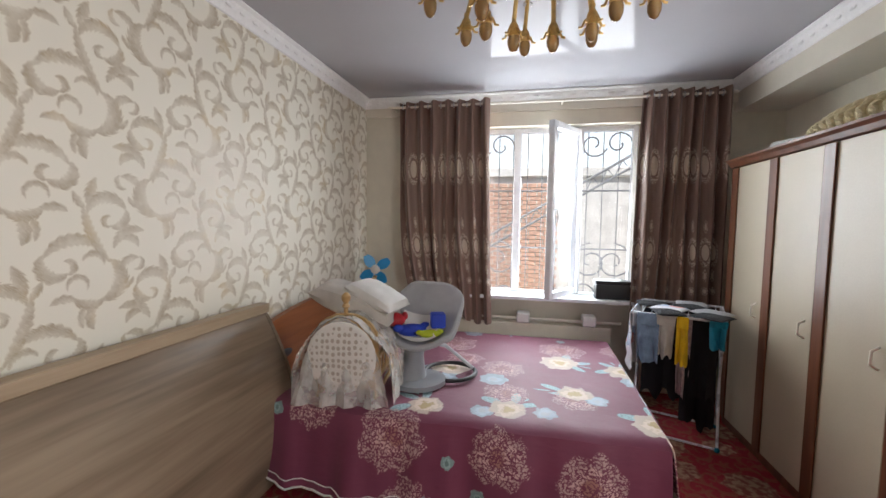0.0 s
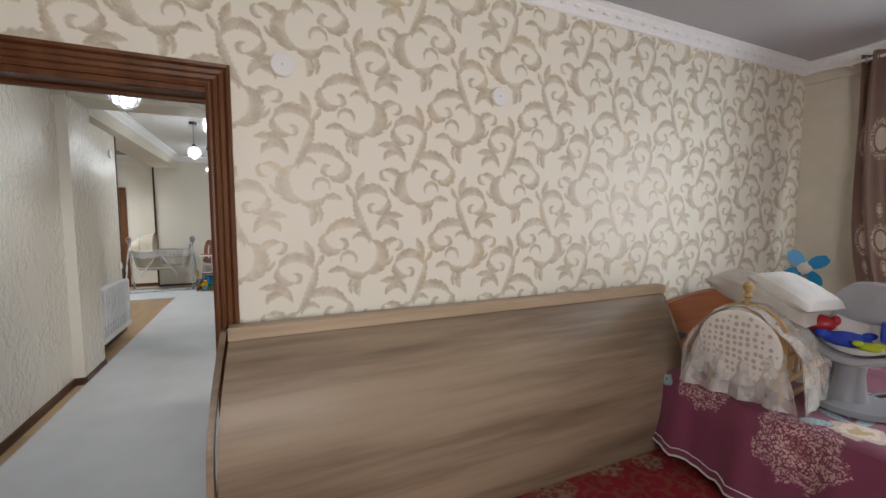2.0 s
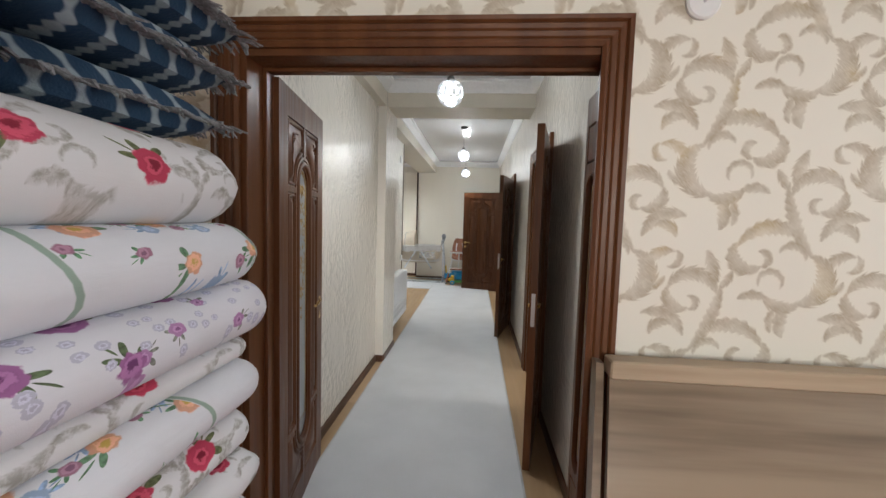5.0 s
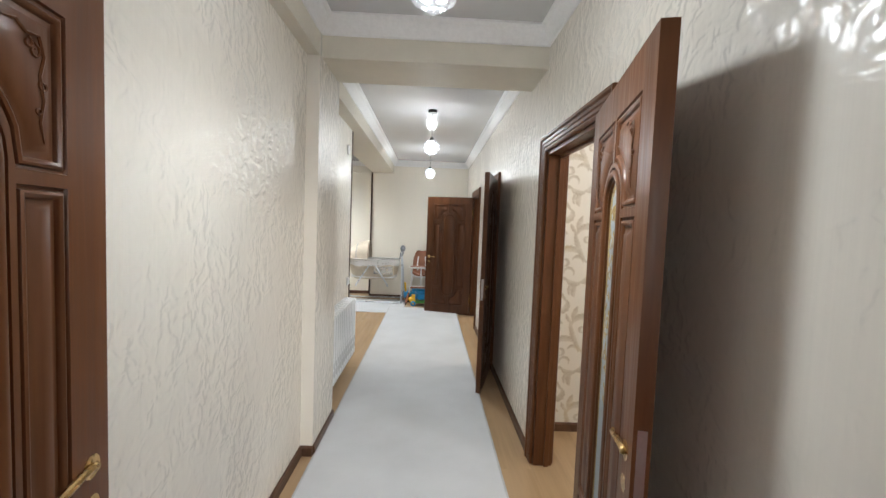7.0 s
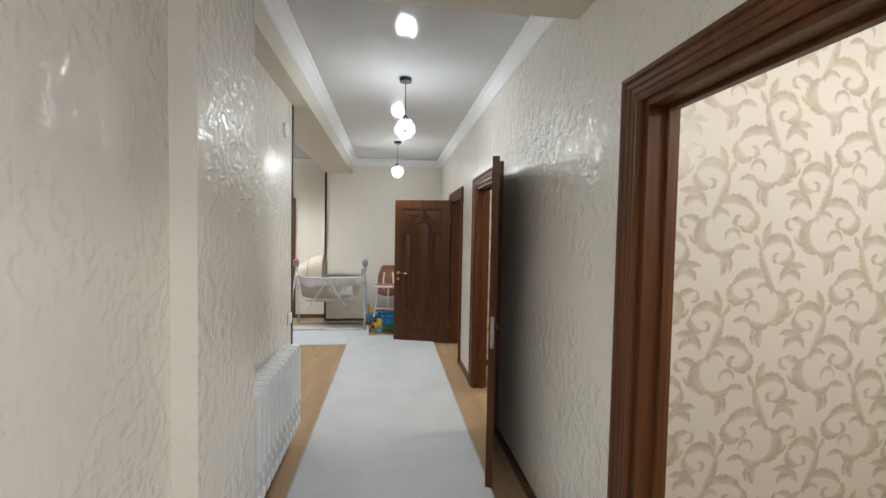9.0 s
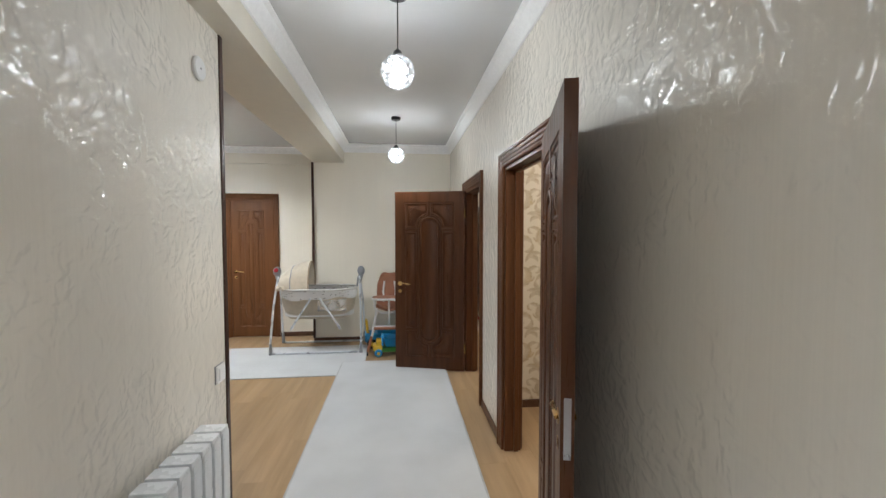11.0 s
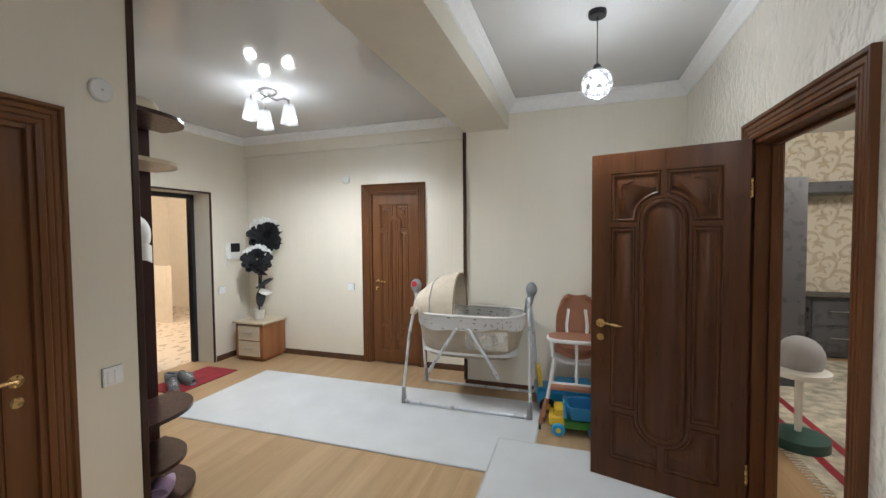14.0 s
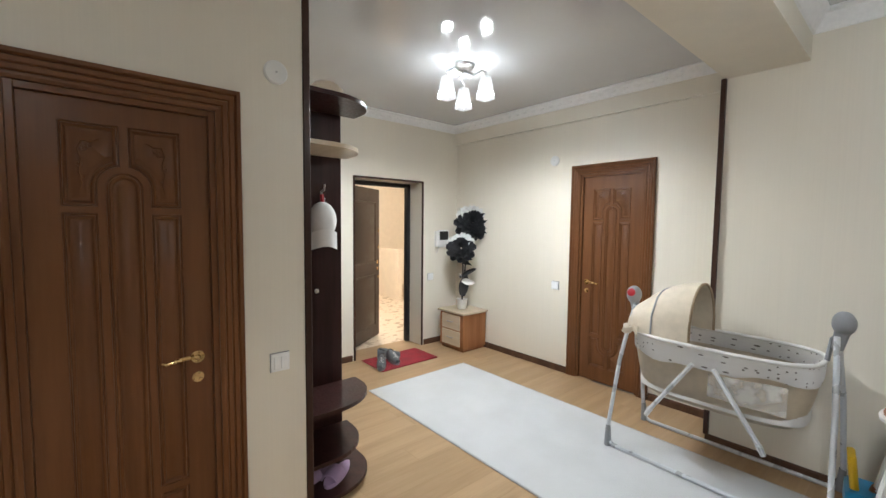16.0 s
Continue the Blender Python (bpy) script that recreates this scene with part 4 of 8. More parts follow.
def ring_outline(poly, inset):
    """The outline moved inwards by inset; poly turns anticlockwise."""
    n, out = len(poly), []
    for i in range(n):
        p, a, b = Vector(poly[i]), Vector(poly[i - 1]), Vector(poly[(i + 1) % n])
        u, w = (p - a).normalized(), (b - p).normalized()
        nu, nw = Vector((-u.y, u.x)), Vector((-w.y, w.x))
        mid = nu + nw
        out.append(p + mid * (inset / max(0.35, mid.dot(nu))))
    return out


def panel_loops(bm, poly, y, sign, steps, f=1.0):
    """Rings of a moulded panel from its outline inwards; gives back the innermost ring."""
    n, last = len(poly), None
    for inset, lift in steps:
        ring = [bm.verts.new((p.x, y + sign * lift, p.y)) for p in ring_outline(poly, inset * f)]
        if last:
            for i in range(n):
                q = (last[i], last[(i + 1) % n], ring[(i + 1) % n], ring[i])
                bm.faces.new(q if sign < 0 else tuple(reversed(q)))
        last = ring
    return last


PANEL_STEPS = [(0.0, 0.0), (0.002, -0.006), (0.006, -0.007), (0.008, -0.001), (0.012, 0.001), (0.017, -0.002), (0.020, -0.009), (0.024, -0.0095), (0.032, -0.006), (0.040, 0.000)]
ARCH_STEPS = [(0.0, 0.0), (0.002, -0.006), (0.006, -0.006), (0.009, 0.002), (0.016, 0.006), (0.024, 0.006), (0.031, 0.002), (0.034, -0.007), (0.039, -0.008)]


def raised_panel(bm, poly, y, sign):
    """A moulded panel laid on a plain slab."""
    steps = [(0.0, -0.001), (0.004, 0.008), (0.011, 0.009), (0.016, 0.0005), (0.026, 0.0005), (0.046, 0.009)]
    ring = panel_loops(bm, poly, y, sign, steps)
    bm.faces.new(ring if sign < 0 else list(reversed(ring)))


def leaf_layout(width):
    """Margin, half width of the arch, gap between panels and height of the arch's centre."""
    if width > 0.7:
        return 0.112, 0.126, 0.014, 1.60
    if width > 0.35:
        return 0.178 * width, 0.055, 0.024, 1.655
    return 0.030, 0.072, 0.010, 1.60


def stadium(cx, half, zc, steps=12):
    """The tall middle panel, round above and below; the lower end mirrors the upper about z = 1.01."""
    low = [(cx + half * math.cos(a), 2.02 - zc + half * math.sin(a)) for a in [math.pi + math.pi * k / steps for k in range(steps + 1)]]
    high = [(cx + half * math.cos(a), zc + half * math.sin(a)) for a in [math.pi * k / steps for k in range(steps + 1)]]
    return low + high


def arch(cx, half, z0, zc, steps=10):
    pts = [(cx - half, z0), (cx + half, z0), (cx + half, zc)]
    pts += [(cx + half * math.cos(a), zc + half * math.sin(a)) for a in [math.pi * k / steps for k in range(1, steps)]]
    return pts + [(cx - half, zc)]


def door_panels(width):
    m, half, gap, zc = leaf_layout(width)
    cx = width / 2
    reach = half + gap
    if width > 0.35:
        a1, low_end = math.acos(0.013 / reach), 0.36 if width > 0.7 else 0.03
        right = [(cx + reach, 1.585), (width - m, 1.585), (width - m, 1.88), (cx + 0.013, 1.88)]
        right += [(cx + reach * math.cos(a), zc + reach * math.sin(a)) for a in [a1 + (low_end - a1) * k / 9 for k in range(10)]]
        left = [(2 * cx - x, z) for x, z in reversed(right)]
        tops = [left, right]
    else:
        tops = [[(m, 1.715), (width - m, 1.715), (width - m, 1.88), (m, 1.88)]]
    side = [(m, 0.46), (cx - reach, 0.46), (cx - reach, 1.56), (m, 1.56)]
    sides = [side, [(2 * cx - x, z) for x, z in reversed(side)]]
    feet = [[(x, 2.02 - z) for x, z in reversed(p)] for p in tops]
    return tops + (sides if width > 0.35 else []) + feet


def handle(parent, x, z, y, sign, lever=-1):
    bm = bmesh.new()
    turn = Matrix.Rotation(radians(90 * sign), 4, "X")
    lathe(bm, [(0.026, 0), (0.026, 0.004), (0.02, 0.009), (0.009, 0.012), (0.009, 0.045), (0.011, 0.05), (0.008, 0.056)], 14, (x, y, z), turn)
    out = -sign
    tube(bm, [(x, y + out * 0.048, z), (x + lever * 0.04, y + out * 0.052, z + 0.003), (x + lever * 0.08, y + out * 0.05, z - 0.004), (x + lever * 0.115, y + out * 0.05, z - 0.010), (x + lever * 0.125, y + out * 0.044, z - 0.006)], [0.009, 0.008, 0.009, 0.007, 0.005], 8)
    lathe(bm, [(0.022, 0), (0.021, 0.005), (0.012, 0.009), (0.004, 0.009)], 14, (x, y, z - 0.085), turn)
    ob = part("door_handle", bm, BRASS, parent, "aged brass lever handle with a key plate")
    return ob


def spiral(cx, cz, r0, r1, a0, sweep, y, n=12):
    return [(cx + (r0 + (r1 - r0) * k / n) * math.cos(radians(a0 + sweep * k / n)), y, cz + (r0 + (r1 - r0) * k / n) * math.sin(radians(a0 + sweep * k / n))) for k in range(n + 1)]


def door_leaf(parent, place, turn, width, glazed=False, lever_end=1, open_label="", grips=True, mat=None):
    """A leaf with its hinge edge at place, running along its own x; turn: degrees about z."""
    m, half, gap, zc = leaf_layout(width)
    cx, thick = width / 2, 0.021
    wide = width > 0.7
    panels, middle = door_panels(width), stadium(cx, half, zc)
    outer = [(0, 0), (width, 0), (width, DOOR_H), (0, DOOR_H)]
    bm = bmesh.new()
    rims, inner = [], []
    for sign in (-1, 1):
        edges = []
        for loop in [outer] + panels + [middle]:
            vs = [bm.verts.new((x, sign * thick, z)) for x, z in loop]
            edges += [bm.edges.new((vs[i], vs[(i + 1) % len(vs)])) for i in range(len(vs))]
            if loop is outer:
                rims.append(vs)
        bmesh.ops.triangle_fill(bm, edges=edges, use_beauty=True)
        for poly in panels:
            leg = min(cx - half - gap - m, 0.15)
            ring = panel_loops(bm, poly, sign * thick, sign, PANEL_STEPS, min(1.3, max(0.3, leg / 0.098)))
            bm.faces.new(ring if sign < 0 else list(reversed(ring)))
        if glazed:
            inner.append(panel_loops(bm, middle, sign * thick, sign, ARCH_STEPS, 1.0 if wide else 0.4))
        elif wide:
            deep = panel_loops(bm, middle, sign * thick, sign, ARCH_STEPS + [(0.050, -0.005), (0.066, 0.001)])
            bm.faces.new(deep if sign < 0 else list(reversed(deep)))
        else:
            deep = panel_loops(bm, middle, sign * thick, sign, PANEL_STEPS, 1.1)
            bm.faces.new(deep if sign < 0 else list(reversed(deep)))
    for a, b in [rims] + ([inner] if glazed else []):
        for i in range(len(a)):
            bm.faces.new((a[i], a[(i + 1) % len(a)], b[(i + 1) % len(b)], b[i]))
    bmesh.ops.remove_doubles(bm, verts=bm.verts, dist=1e-5)
    bmesh.ops.recalc_face_normals(bm, faces=bm.faces)
    mat = mat or DOOR_WOOD
    leaf = part("leaf", bm, mat, parent, open_label, smooth=True)
    leaf.matrix_basis = pose(*place, 0, 0, turn)
    for sign in (-1, 1) if width > 0.35 else ():
        vines = bmesh.new()
        for side in (-1, 1):
            ex = cx + side * (cx - m)
            y = sign * (thick + 0.001)
            o = 0.052 if wide else 0.046

            def at(px, pz):
                return (ex - side * (o + px), y, pz)
            tube(vines, [at(0.004, 1.635), at(0.012, 1.67), at(0.004, 1.71), at(0.012, 1.75), at(0.002, 1.785), at(0.014, 1.818), at(0.04, 1.815), at(0.06, 1.828), at(0.085 if wide else 0.066, 1.822)], [0.001, 0.0028, 0.0032, 0.0034, 0.0034, 0.0036, 0.0034, 0.0030, 0.001], 5)
            for px, pz, r, a0, turn_by in ((0.022, 1.79, 0.013, 90, 380), (0.004, 1.735, 0.010, 40, -330), (0.036, 1.80, 0.010, 100, 300), (0.016, 1.69, 0.007, 150, 330)):
                curl = [at(px + r * (1 - 0.6 * k / 9) * math.cos(radians(a0 + turn_by * k / 9)), pz + r * (1 - 0.6 * k / 9) * math.sin(radians(a0 + turn_by * k / 9))) for k in range(10)]
                tube(vines, curl, 0.0026, 5)
        part("carved_vine", vines, mat, leaf)
    if glazed:
        gh_ = half - (0.039 if wide else 0.016)
        part("glass_pane", one_box((cx - gh_ - 0.006, -0.004, 2.02 - zc - gh_ - 0.004), (cx + gh_ + 0.006, 0.004, zc + gh_ + 0.006)), FROSTED, leaf, "frosted arched glass pane", smooth=False)
        gold = bmesh.new()
        w = gh_ - 0.012

        def fleck(y, x, z, angle, length, thickness):
            c_, s_ = math.cos(radians(angle)), math.sin(radians(angle))
            tube(gold, [(cx + x + q * length * c_, y, z + q * length * s_) for q in (-0.5, -0.15, 0.2, 0.5)], [0.0005, thickness * 0.8, thickness * 0.7, 0.0005], 5)
        for y in (-0.0062, 0.0062):
            tube(gold, [(x, y, z) for x, z in arch(cx, w, 0.42, zc)], 0.0032, 5, closed=True)
            tube(gold, [(x, y, z) for x, z in arch(cx, w - 0.010, 1.30, zc)], 0.0014, 5, closed=True)
            top = zc + w - 0.014
            for angle in (-150, -120, -90, -60, -30):
                fleck(y, 0.45 * w * math.cos(radians(angle)), top - 0.045 + 0.045 * math.sin(radians(angle)), angle, 0.06, 0.008 * w / 0.075)
            for k in range(9):
                a = radians(20 + 17.5 * k)
                fleck(y, (w - 0.012) * math.cos(a), zc + (w - 0.012) * math.sin(a), 20 + 17.5 * k + (60 if k % 2 else 115), 0.034, 0.0052)
            for side in (-1, 1):
                for ox, z, r, a0, turn_by in ((0.62, 1.575, 0.34, 100, 430), (0.55, 1.475, 0.40, 200, -430), (0.50, 1.375, 0.36, 90, 400), (0.42, 1.215, 0.44, 60, -420), (0.50, 1.10, 0.34, 120, 420)):
                    pts = spiral(ox * w, z, r * w, r * w * 0.25, a0, turn_by, y, 16)
                    tube(gold, [(cx + side * px, py, pz) for px, py, pz in pts], 0.0021, 5)
                for z, angle, ox in ((1.53, 60, 0.85), (1.50, 120, 0.7), (1.44, 30, 0.8), (1.40, 100, 0.86), (1.33, 150, 0.72), (1.30, 60, 0.3), (1.26, 120, 0.72), (1.16, 40, 0.62), (1.13, 100, 0.36), (1.06, 140, 0.3)):
                    fleck(y, side * ox * w, z, angle if side > 0 else 180 - angle, 0.036, 0.0048)
                tube(gold, [(cx + side * w, y, 1.43), (cx + side * 0.7 * w, y, 1.40), (cx + side * 0.3 * w, y, 1.425), (cx, y, 1.44)], 0.0021, 5)
                tube(gold, [(cx + side * 0.9 * w, y, 1.19), (cx + side * 0.5 * w, y, 1.165), (cx, y, 1.18)], 0.0021, 5)
            for z, r in ((1.50, 0.012), (1.42, 0.015), (1.235, 0.018), (1.19, 0.012), (1.085, 0.019), (1.045, 0.010), (0.985, 0.010), (0.94, 0.007)):
                ball(gold, (cx, y, z), (r * 0.55 * w / 0.075, 0.002, r), 8, 6)
                fleck(y, 0.18 * w, z + 0.012, 55, 0.026, 0.004)
                fleck(y, -0.18 * w, z + 0.012, 125, 0.026, 0.004)
        for v in gold.verts:
            v.co.y *= 0.72
        part("gilt_ornament", gold, GOLD_PAINT, leaf, "gilded scroll ornament on the glass")
    hx = width - 0.055
    for sign in (-1, 1) if grips else ():
        handle(leaf, hx, 0.97, sign * (thick + 0.001), sign, -1 * lever_end)
    lock = one_box((width - 0.0005, -0.011, 0.86), (width + 0.0015, 0.011, 1.05))
    part("lock_plate", lock, STEEL, leaf, "steel lock plate", smooth=False)
    hinges = bmesh.new()
    for z in (0.25, 1.75):
        tube(hinges, [(-0.004, thick, z - 0.05), (-0.004, thick, z + 0.05)], 0.007, 8)
    part("hinge", hinges, BRASS, leaf)
    return leaf


def casing(parent, x0, x1, height, depth_at, out, width=0.095, right=1.0, mat=None):
    """The moulded surround of an opening, in the plane y = depth_at of its parent, standing out by out."""
    steps = [(0.0, 0.0), (0.0, 0.012), (0.012, 0.018), (0.020, 0.018), (0.024, 0.012), (0.030, 0.018), (0.044, 0.020), (0.048, 0.014), (0.054, 0.020), (0.068, 0.022), (0.073, 0.016), (0.080, 0.026), (0.093, 0.028), (width, 0.022), (width, 0.0)]
    bm = bmesh.new()
    rings = []
    for o, d in steps:
        y = depth_at + out * d
        rings.append([bm.verts.new(p) for p in ((x0 - o, y, 0), (x0 - o, y, height + o), (x1 + o * right, y, height + o), (x1 + o * right, y, 0))])
    for a, b in zip(rings, rings[1:]):
        for i in range(3):
            bm.faces.new((a[i], a[i + 1], b[i + 1], b[i]))
    bmesh.ops.recalc_face_normals(bm, faces=bm.faces)
    return part("casing", bm, mat or DOOR_WOOD, parent, smooth=False)


def doorway(name, label, place, turn, width, height, wall, both=True, lap=0.0, right=1.0, mat=None):
    """A door frame set in its opening: own x along the wall, own y into the wall, from the near face at y = 0."""
    d = thing(name, label, "door", place, turn, kind="structure")
    lining = bmesh.new()
    for a, b in (((0, 0.002, 0), (0.035, wall - 0.002, height)), ((width - 0.035, 0.002, 0), (width, wall - 0.002, height)), ((0.035, 0.002, height - 0.035), (width - 0.035, wall - 0.002, height))):
        box(lining, a, b, 0.002)
    stop = wall * 0.55
    for a, b in (((0.035, stop, 0), (0.050, stop + 0.03, height - 0.035)), ((width - 0.050, stop, 0), (width - 0.035, stop + 0.03, height - 0.035)), ((0.05, stop, height - 0.05), (width - 0.05, stop + 0.03, height - 0.035))):
        box(lining, a, b, 0.002)
    part("lining", lining, mat or DOOR_WOOD, d, smooth=False)
    casing(d, 0.012, width - 0.012 - lap, height - 0.012, 0.0, -1, mat=mat)
    if both:
        casing(d, 0.012, width - 0.012, height - 0.012, wall, 1, right=right)
    return d


# bedroom double door, both leaves open into the corridor
d1 = doorway("door_1", "brown carved double door with gilded glass, both leaves open", (-0.235, 0.0, 0), 0, 1.320, 2.05, 0.2, lap=0.075, right=0.6)
door_leaf(d1, (0.036, 0.19, 0.008), 98, 0.735, True, open_label="wide glazed leaf, open")
door_leaf(d1, (1.346, 0.236, 0.008), 90, 0.245, True, open_label="narrow glazed leaf, open", grips=False)


def side_door(name, label, y0, y1, free, glazed, hinge_near=True):
    """A doorway in the right-hand corridor wall with its leaf open into the corridor."""
    d = doorway(name, label, (RX, y1, 0), -90, y1 - y0, 2.02, 0.122)
    hy = y0 + 0.036 if hinge_near else y1 - 0.036
    hinge = Vector((RX - 0.018, hy))
    way = Vector(free) - hinge
    local = Vector((y1 - hy, -0.018))
    turn = math.degrees(math.atan2(way.y, way.x)) + 90
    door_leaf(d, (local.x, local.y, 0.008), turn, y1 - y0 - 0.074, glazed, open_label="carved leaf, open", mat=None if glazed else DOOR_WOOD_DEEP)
    return d


side_door("door_2", "brown carved door with gilded glass, standing open", 1.67, 2.55, (0.953, 0.905), True)
side_door("door_3", "brown carved wooden door, standing wide open", 4.34, 5.23, (0.915, 3.59), False)
side_door("door_4", "brown carved wooden door, open across the corridor", 6.04, 6.90, (0.350, 7.08), False, False)
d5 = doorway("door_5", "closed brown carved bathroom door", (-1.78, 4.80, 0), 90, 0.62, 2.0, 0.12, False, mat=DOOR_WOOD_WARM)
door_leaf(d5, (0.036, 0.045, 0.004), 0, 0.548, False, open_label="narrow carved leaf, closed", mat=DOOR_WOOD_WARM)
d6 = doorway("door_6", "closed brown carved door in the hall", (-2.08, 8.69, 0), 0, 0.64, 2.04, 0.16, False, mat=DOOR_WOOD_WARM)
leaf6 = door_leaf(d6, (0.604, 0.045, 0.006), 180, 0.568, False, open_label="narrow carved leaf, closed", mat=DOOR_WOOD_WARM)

# entrance: deep reveal, black steel surround and a brown steel leaf that opens outwards
d7 = thing("door_7", "brown steel entrance door, open to the stairwell", "door", (-3.885, 7.18, 0), 90, kind="structure")
edge = bmesh.new()
for a, b in (((-0.022, -0.012, 0), (0.0, 0.004, 2.05)), ((0.92, -0.012, 0), (0.942, 0.004, 2.05)), ((0.0, -0.012, 2.03), (0.92, 0.004, 2.052))):
    box(edge, a, b, 0.002)
part("edge_trim", edge, TRIM_DARK, d7, smooth=False)
steel = bmesh.new()
for a, b in (((0.0, 0.24, 0), (0.05, 0.31, 2.03)), ((0.87, 0.24, 0), (0.92, 0.31, 2.03)), ((0.05, 0.24, 1.98), (0.87, 0.31, 2.03))):
    box(steel, a, b, 0.004)
part("steel_surround", steel, BLACK_PLASTIC, d7, "black steel surround", smooth=False)
slab = one_box((0, -0.03, 0), (0.82, 0.03, 1.97), 0.004)
for z0, z1 in ((0.15, 0.85), (1.0, 1.8)):
    raised_panel(slab, [(0.12, z0), (0.70, z0), (0.70, z1), (0.12, z1)], -0.03, -1)
    raised_panel(slab, [(0.12, z0), (0.70, z0), (0.70, z1), (0.12, z1)], 0.03, 1)
leaf7 = part("leaf", slab, METAL_DOOR, d7, "brown steel leaf, open outwards")
leaf7.matrix_basis = pose(0.06, 0.32, 0.01, 0, 0, 33)
for sign in (-1, 1):
    handle(leaf7, 0.765, 1.0, sign * 0.031, sign, -1)
locks = bmesh.new()
for z in (0.80, 1.20, 1.42):
    lathe(locks, [(0.018, 0), (0.018, 0.004), (0.012, 0.008)], 10, (0.79, -0.03, z), Matrix.Rotation(radians(90), 4, "X"))
part("lock_cylinder", locks, BRASS, leaf7)


# ---------- window ----------
win = thing("window_1", "white plastic window with one sash open inwards", "window", kind="structure")
GX = 5.60


def sash(parent, name, y0, y1, z0, z1, x=GX, deep=0.06, rim=0.05):
    bm = bmesh.new()
    for a, b in (((x, y0, z0), (x + deep, y0 + rim, z1)), ((x, y1 - rim, z0), (x + deep, y1, z1)), ((x, y0 + rim, z0), (x + deep, y1 - rim, z0 + rim)), ((x, y0 + rim, z1 - rim), (x + deep, y1 - rim, z1))):
        box(bm, a, b, 0.006)
    return part(name, bm, PVC, parent, smooth=False)


def pane(parent, y0, y1, z0, z1, x):
    ob = part("pane", one_box((x, y0, z0), (x + 0.006, y1, z1)), PANE, parent, smooth=False)
    ob.visible_shadow = False
    return ob


WZ0, WZ1 = 0.87, 2.46
sash(win, "window_frame", -2.66, -0.90, 0.84, 2.49, GX + 0.02, 0.07, 0.045)
for y in (-1.555, -2.14):
    part("mullion", one_box((GX + 0.02, y - 0.035, WZ0), (GX + 0.085, y + 0.035, WZ1), 0.005), PVC, win, smooth=False)
pane(win, -1.52, -0.945, WZ0, WZ1, GX + 0.05)
pane(win, -2.615, -2.175, WZ0, WZ1, GX + 0.05)
turned = part("open_sash", bmesh.new(), PVC, win, "sash swung open into the room")
bm = bmesh.new()
for a, b in (((0, -0.03, 0), (0.06, 0.03, 1.57)), ((0.48, -0.03, 0), (0.54, 0.03, 1.57)), ((0.06, -0.03, 0), (0.48, 0.03, 0.06)), ((0.06, -0.03, 1.51), (0.48, 0.03, 1.57))):
    box(bm, a, b, 0.007)
bm.to_mesh(turned.data)
turned.matrix_basis = pose(GX + 0.01, -2.13, 0.885, 0, 0, 149)
glass = part("pane", one_box((0.06, -0.003, 0.06), (0.48, 0.003, 1.51)), PANE, turned, smooth=False)
glass.visible_shadow = False
grip = bmesh.new()
tube(grip, [(0.51, 0.03, 0.80), (0.51, 0.06, 0.80), (0.50, 0.065, 0.77), (0.49, 0.065, 0.69)], 0.009, 8)
part("window_handle", grip, STEEL, turned)
part("window_sill", one_box((5.33, -2.72, 0.835), (5.60, -0.84, 0.868), 0.008, 2), PVC, win, smooth=False)
# Unseen window, put in as an opening for the rear fill lamp.
rear = thing("window_2", "unseen white plastic window, added to light the bedroom", "window", kind="structure")
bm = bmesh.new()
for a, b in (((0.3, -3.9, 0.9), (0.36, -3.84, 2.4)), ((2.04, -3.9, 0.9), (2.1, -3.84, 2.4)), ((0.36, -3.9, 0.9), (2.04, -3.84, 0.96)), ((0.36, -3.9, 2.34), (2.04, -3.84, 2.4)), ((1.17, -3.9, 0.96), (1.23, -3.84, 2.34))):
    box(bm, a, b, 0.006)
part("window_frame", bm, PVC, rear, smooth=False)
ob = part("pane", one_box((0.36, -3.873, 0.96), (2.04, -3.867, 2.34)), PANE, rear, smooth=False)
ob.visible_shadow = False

# ---------- outside the window ----------
structure("ground", one_box((5.8, -60, -0.5), (70, 60, -0.35)), YARD, "dusty pale yard")
yard = thing("brick_outbuilding", "red brick and render outbuilding across the yard", "building", (9.2, -1.9, -0.35))
part("wall", one_box((0.03, -5.5, 0), (1.2, 5.5, 2.75)), MORTAR, yard, smooth=False)
part("parapet", one_box((-0.06, -5.5, 2.75), (1.3, 5.5, 2.92), 0.02), MORTAR, yard, "pale render coping", smooth=False)
brick_mesh = None
for row in range(30):
    for col in range(9):
        y = -0.15 + col * 0.265 + (0.13 if row % 2 else 0)
        if brick_mesh is None:
            brick_mesh = part("brick", one_box((0.0, -0.122, 0), (0.05, 0.122, 0.068), 0.004), BRICK, yard, smooth=False)
            b = brick_mesh
        else:
            b = new("brick", brick_mesh.data)
            b.parent = yard
        b.location = (random.uniform(-0.008, 0.008), y, 0.25 + row * 0.08)
grille = thing("window_grille", "dark wrought iron security grille with scrolls", "grille", (5.90, -1.8, 0.55))
bar = part("bar", tube(bmesh.new(), [(0, 0, 0), (0, 0, 2.1)], 0.005, 6), IRON, grille)
bar.location = (0, -1.05, 0)
for i in range(1, 15):
    one = new("bar", bar.data)
    one.parent = grille
    one.location = (0, -1.05 + i * 0.15, 0)
bm = bmesh.new()
for z in (0.02, 0.75, 1.35, 2.08):
    tube(bm, [(0, -1.1, z), (0, 1.1, z)], 0.008, 6)
for y in (-1.0, 1.0):
    for z in (0.1, 2.0):
        tube(bm, [(0, y, z), (-0.105, y, z)], 0.008, 6)
part("rails", bm, IRON, grille)
bm = bmesh.new()


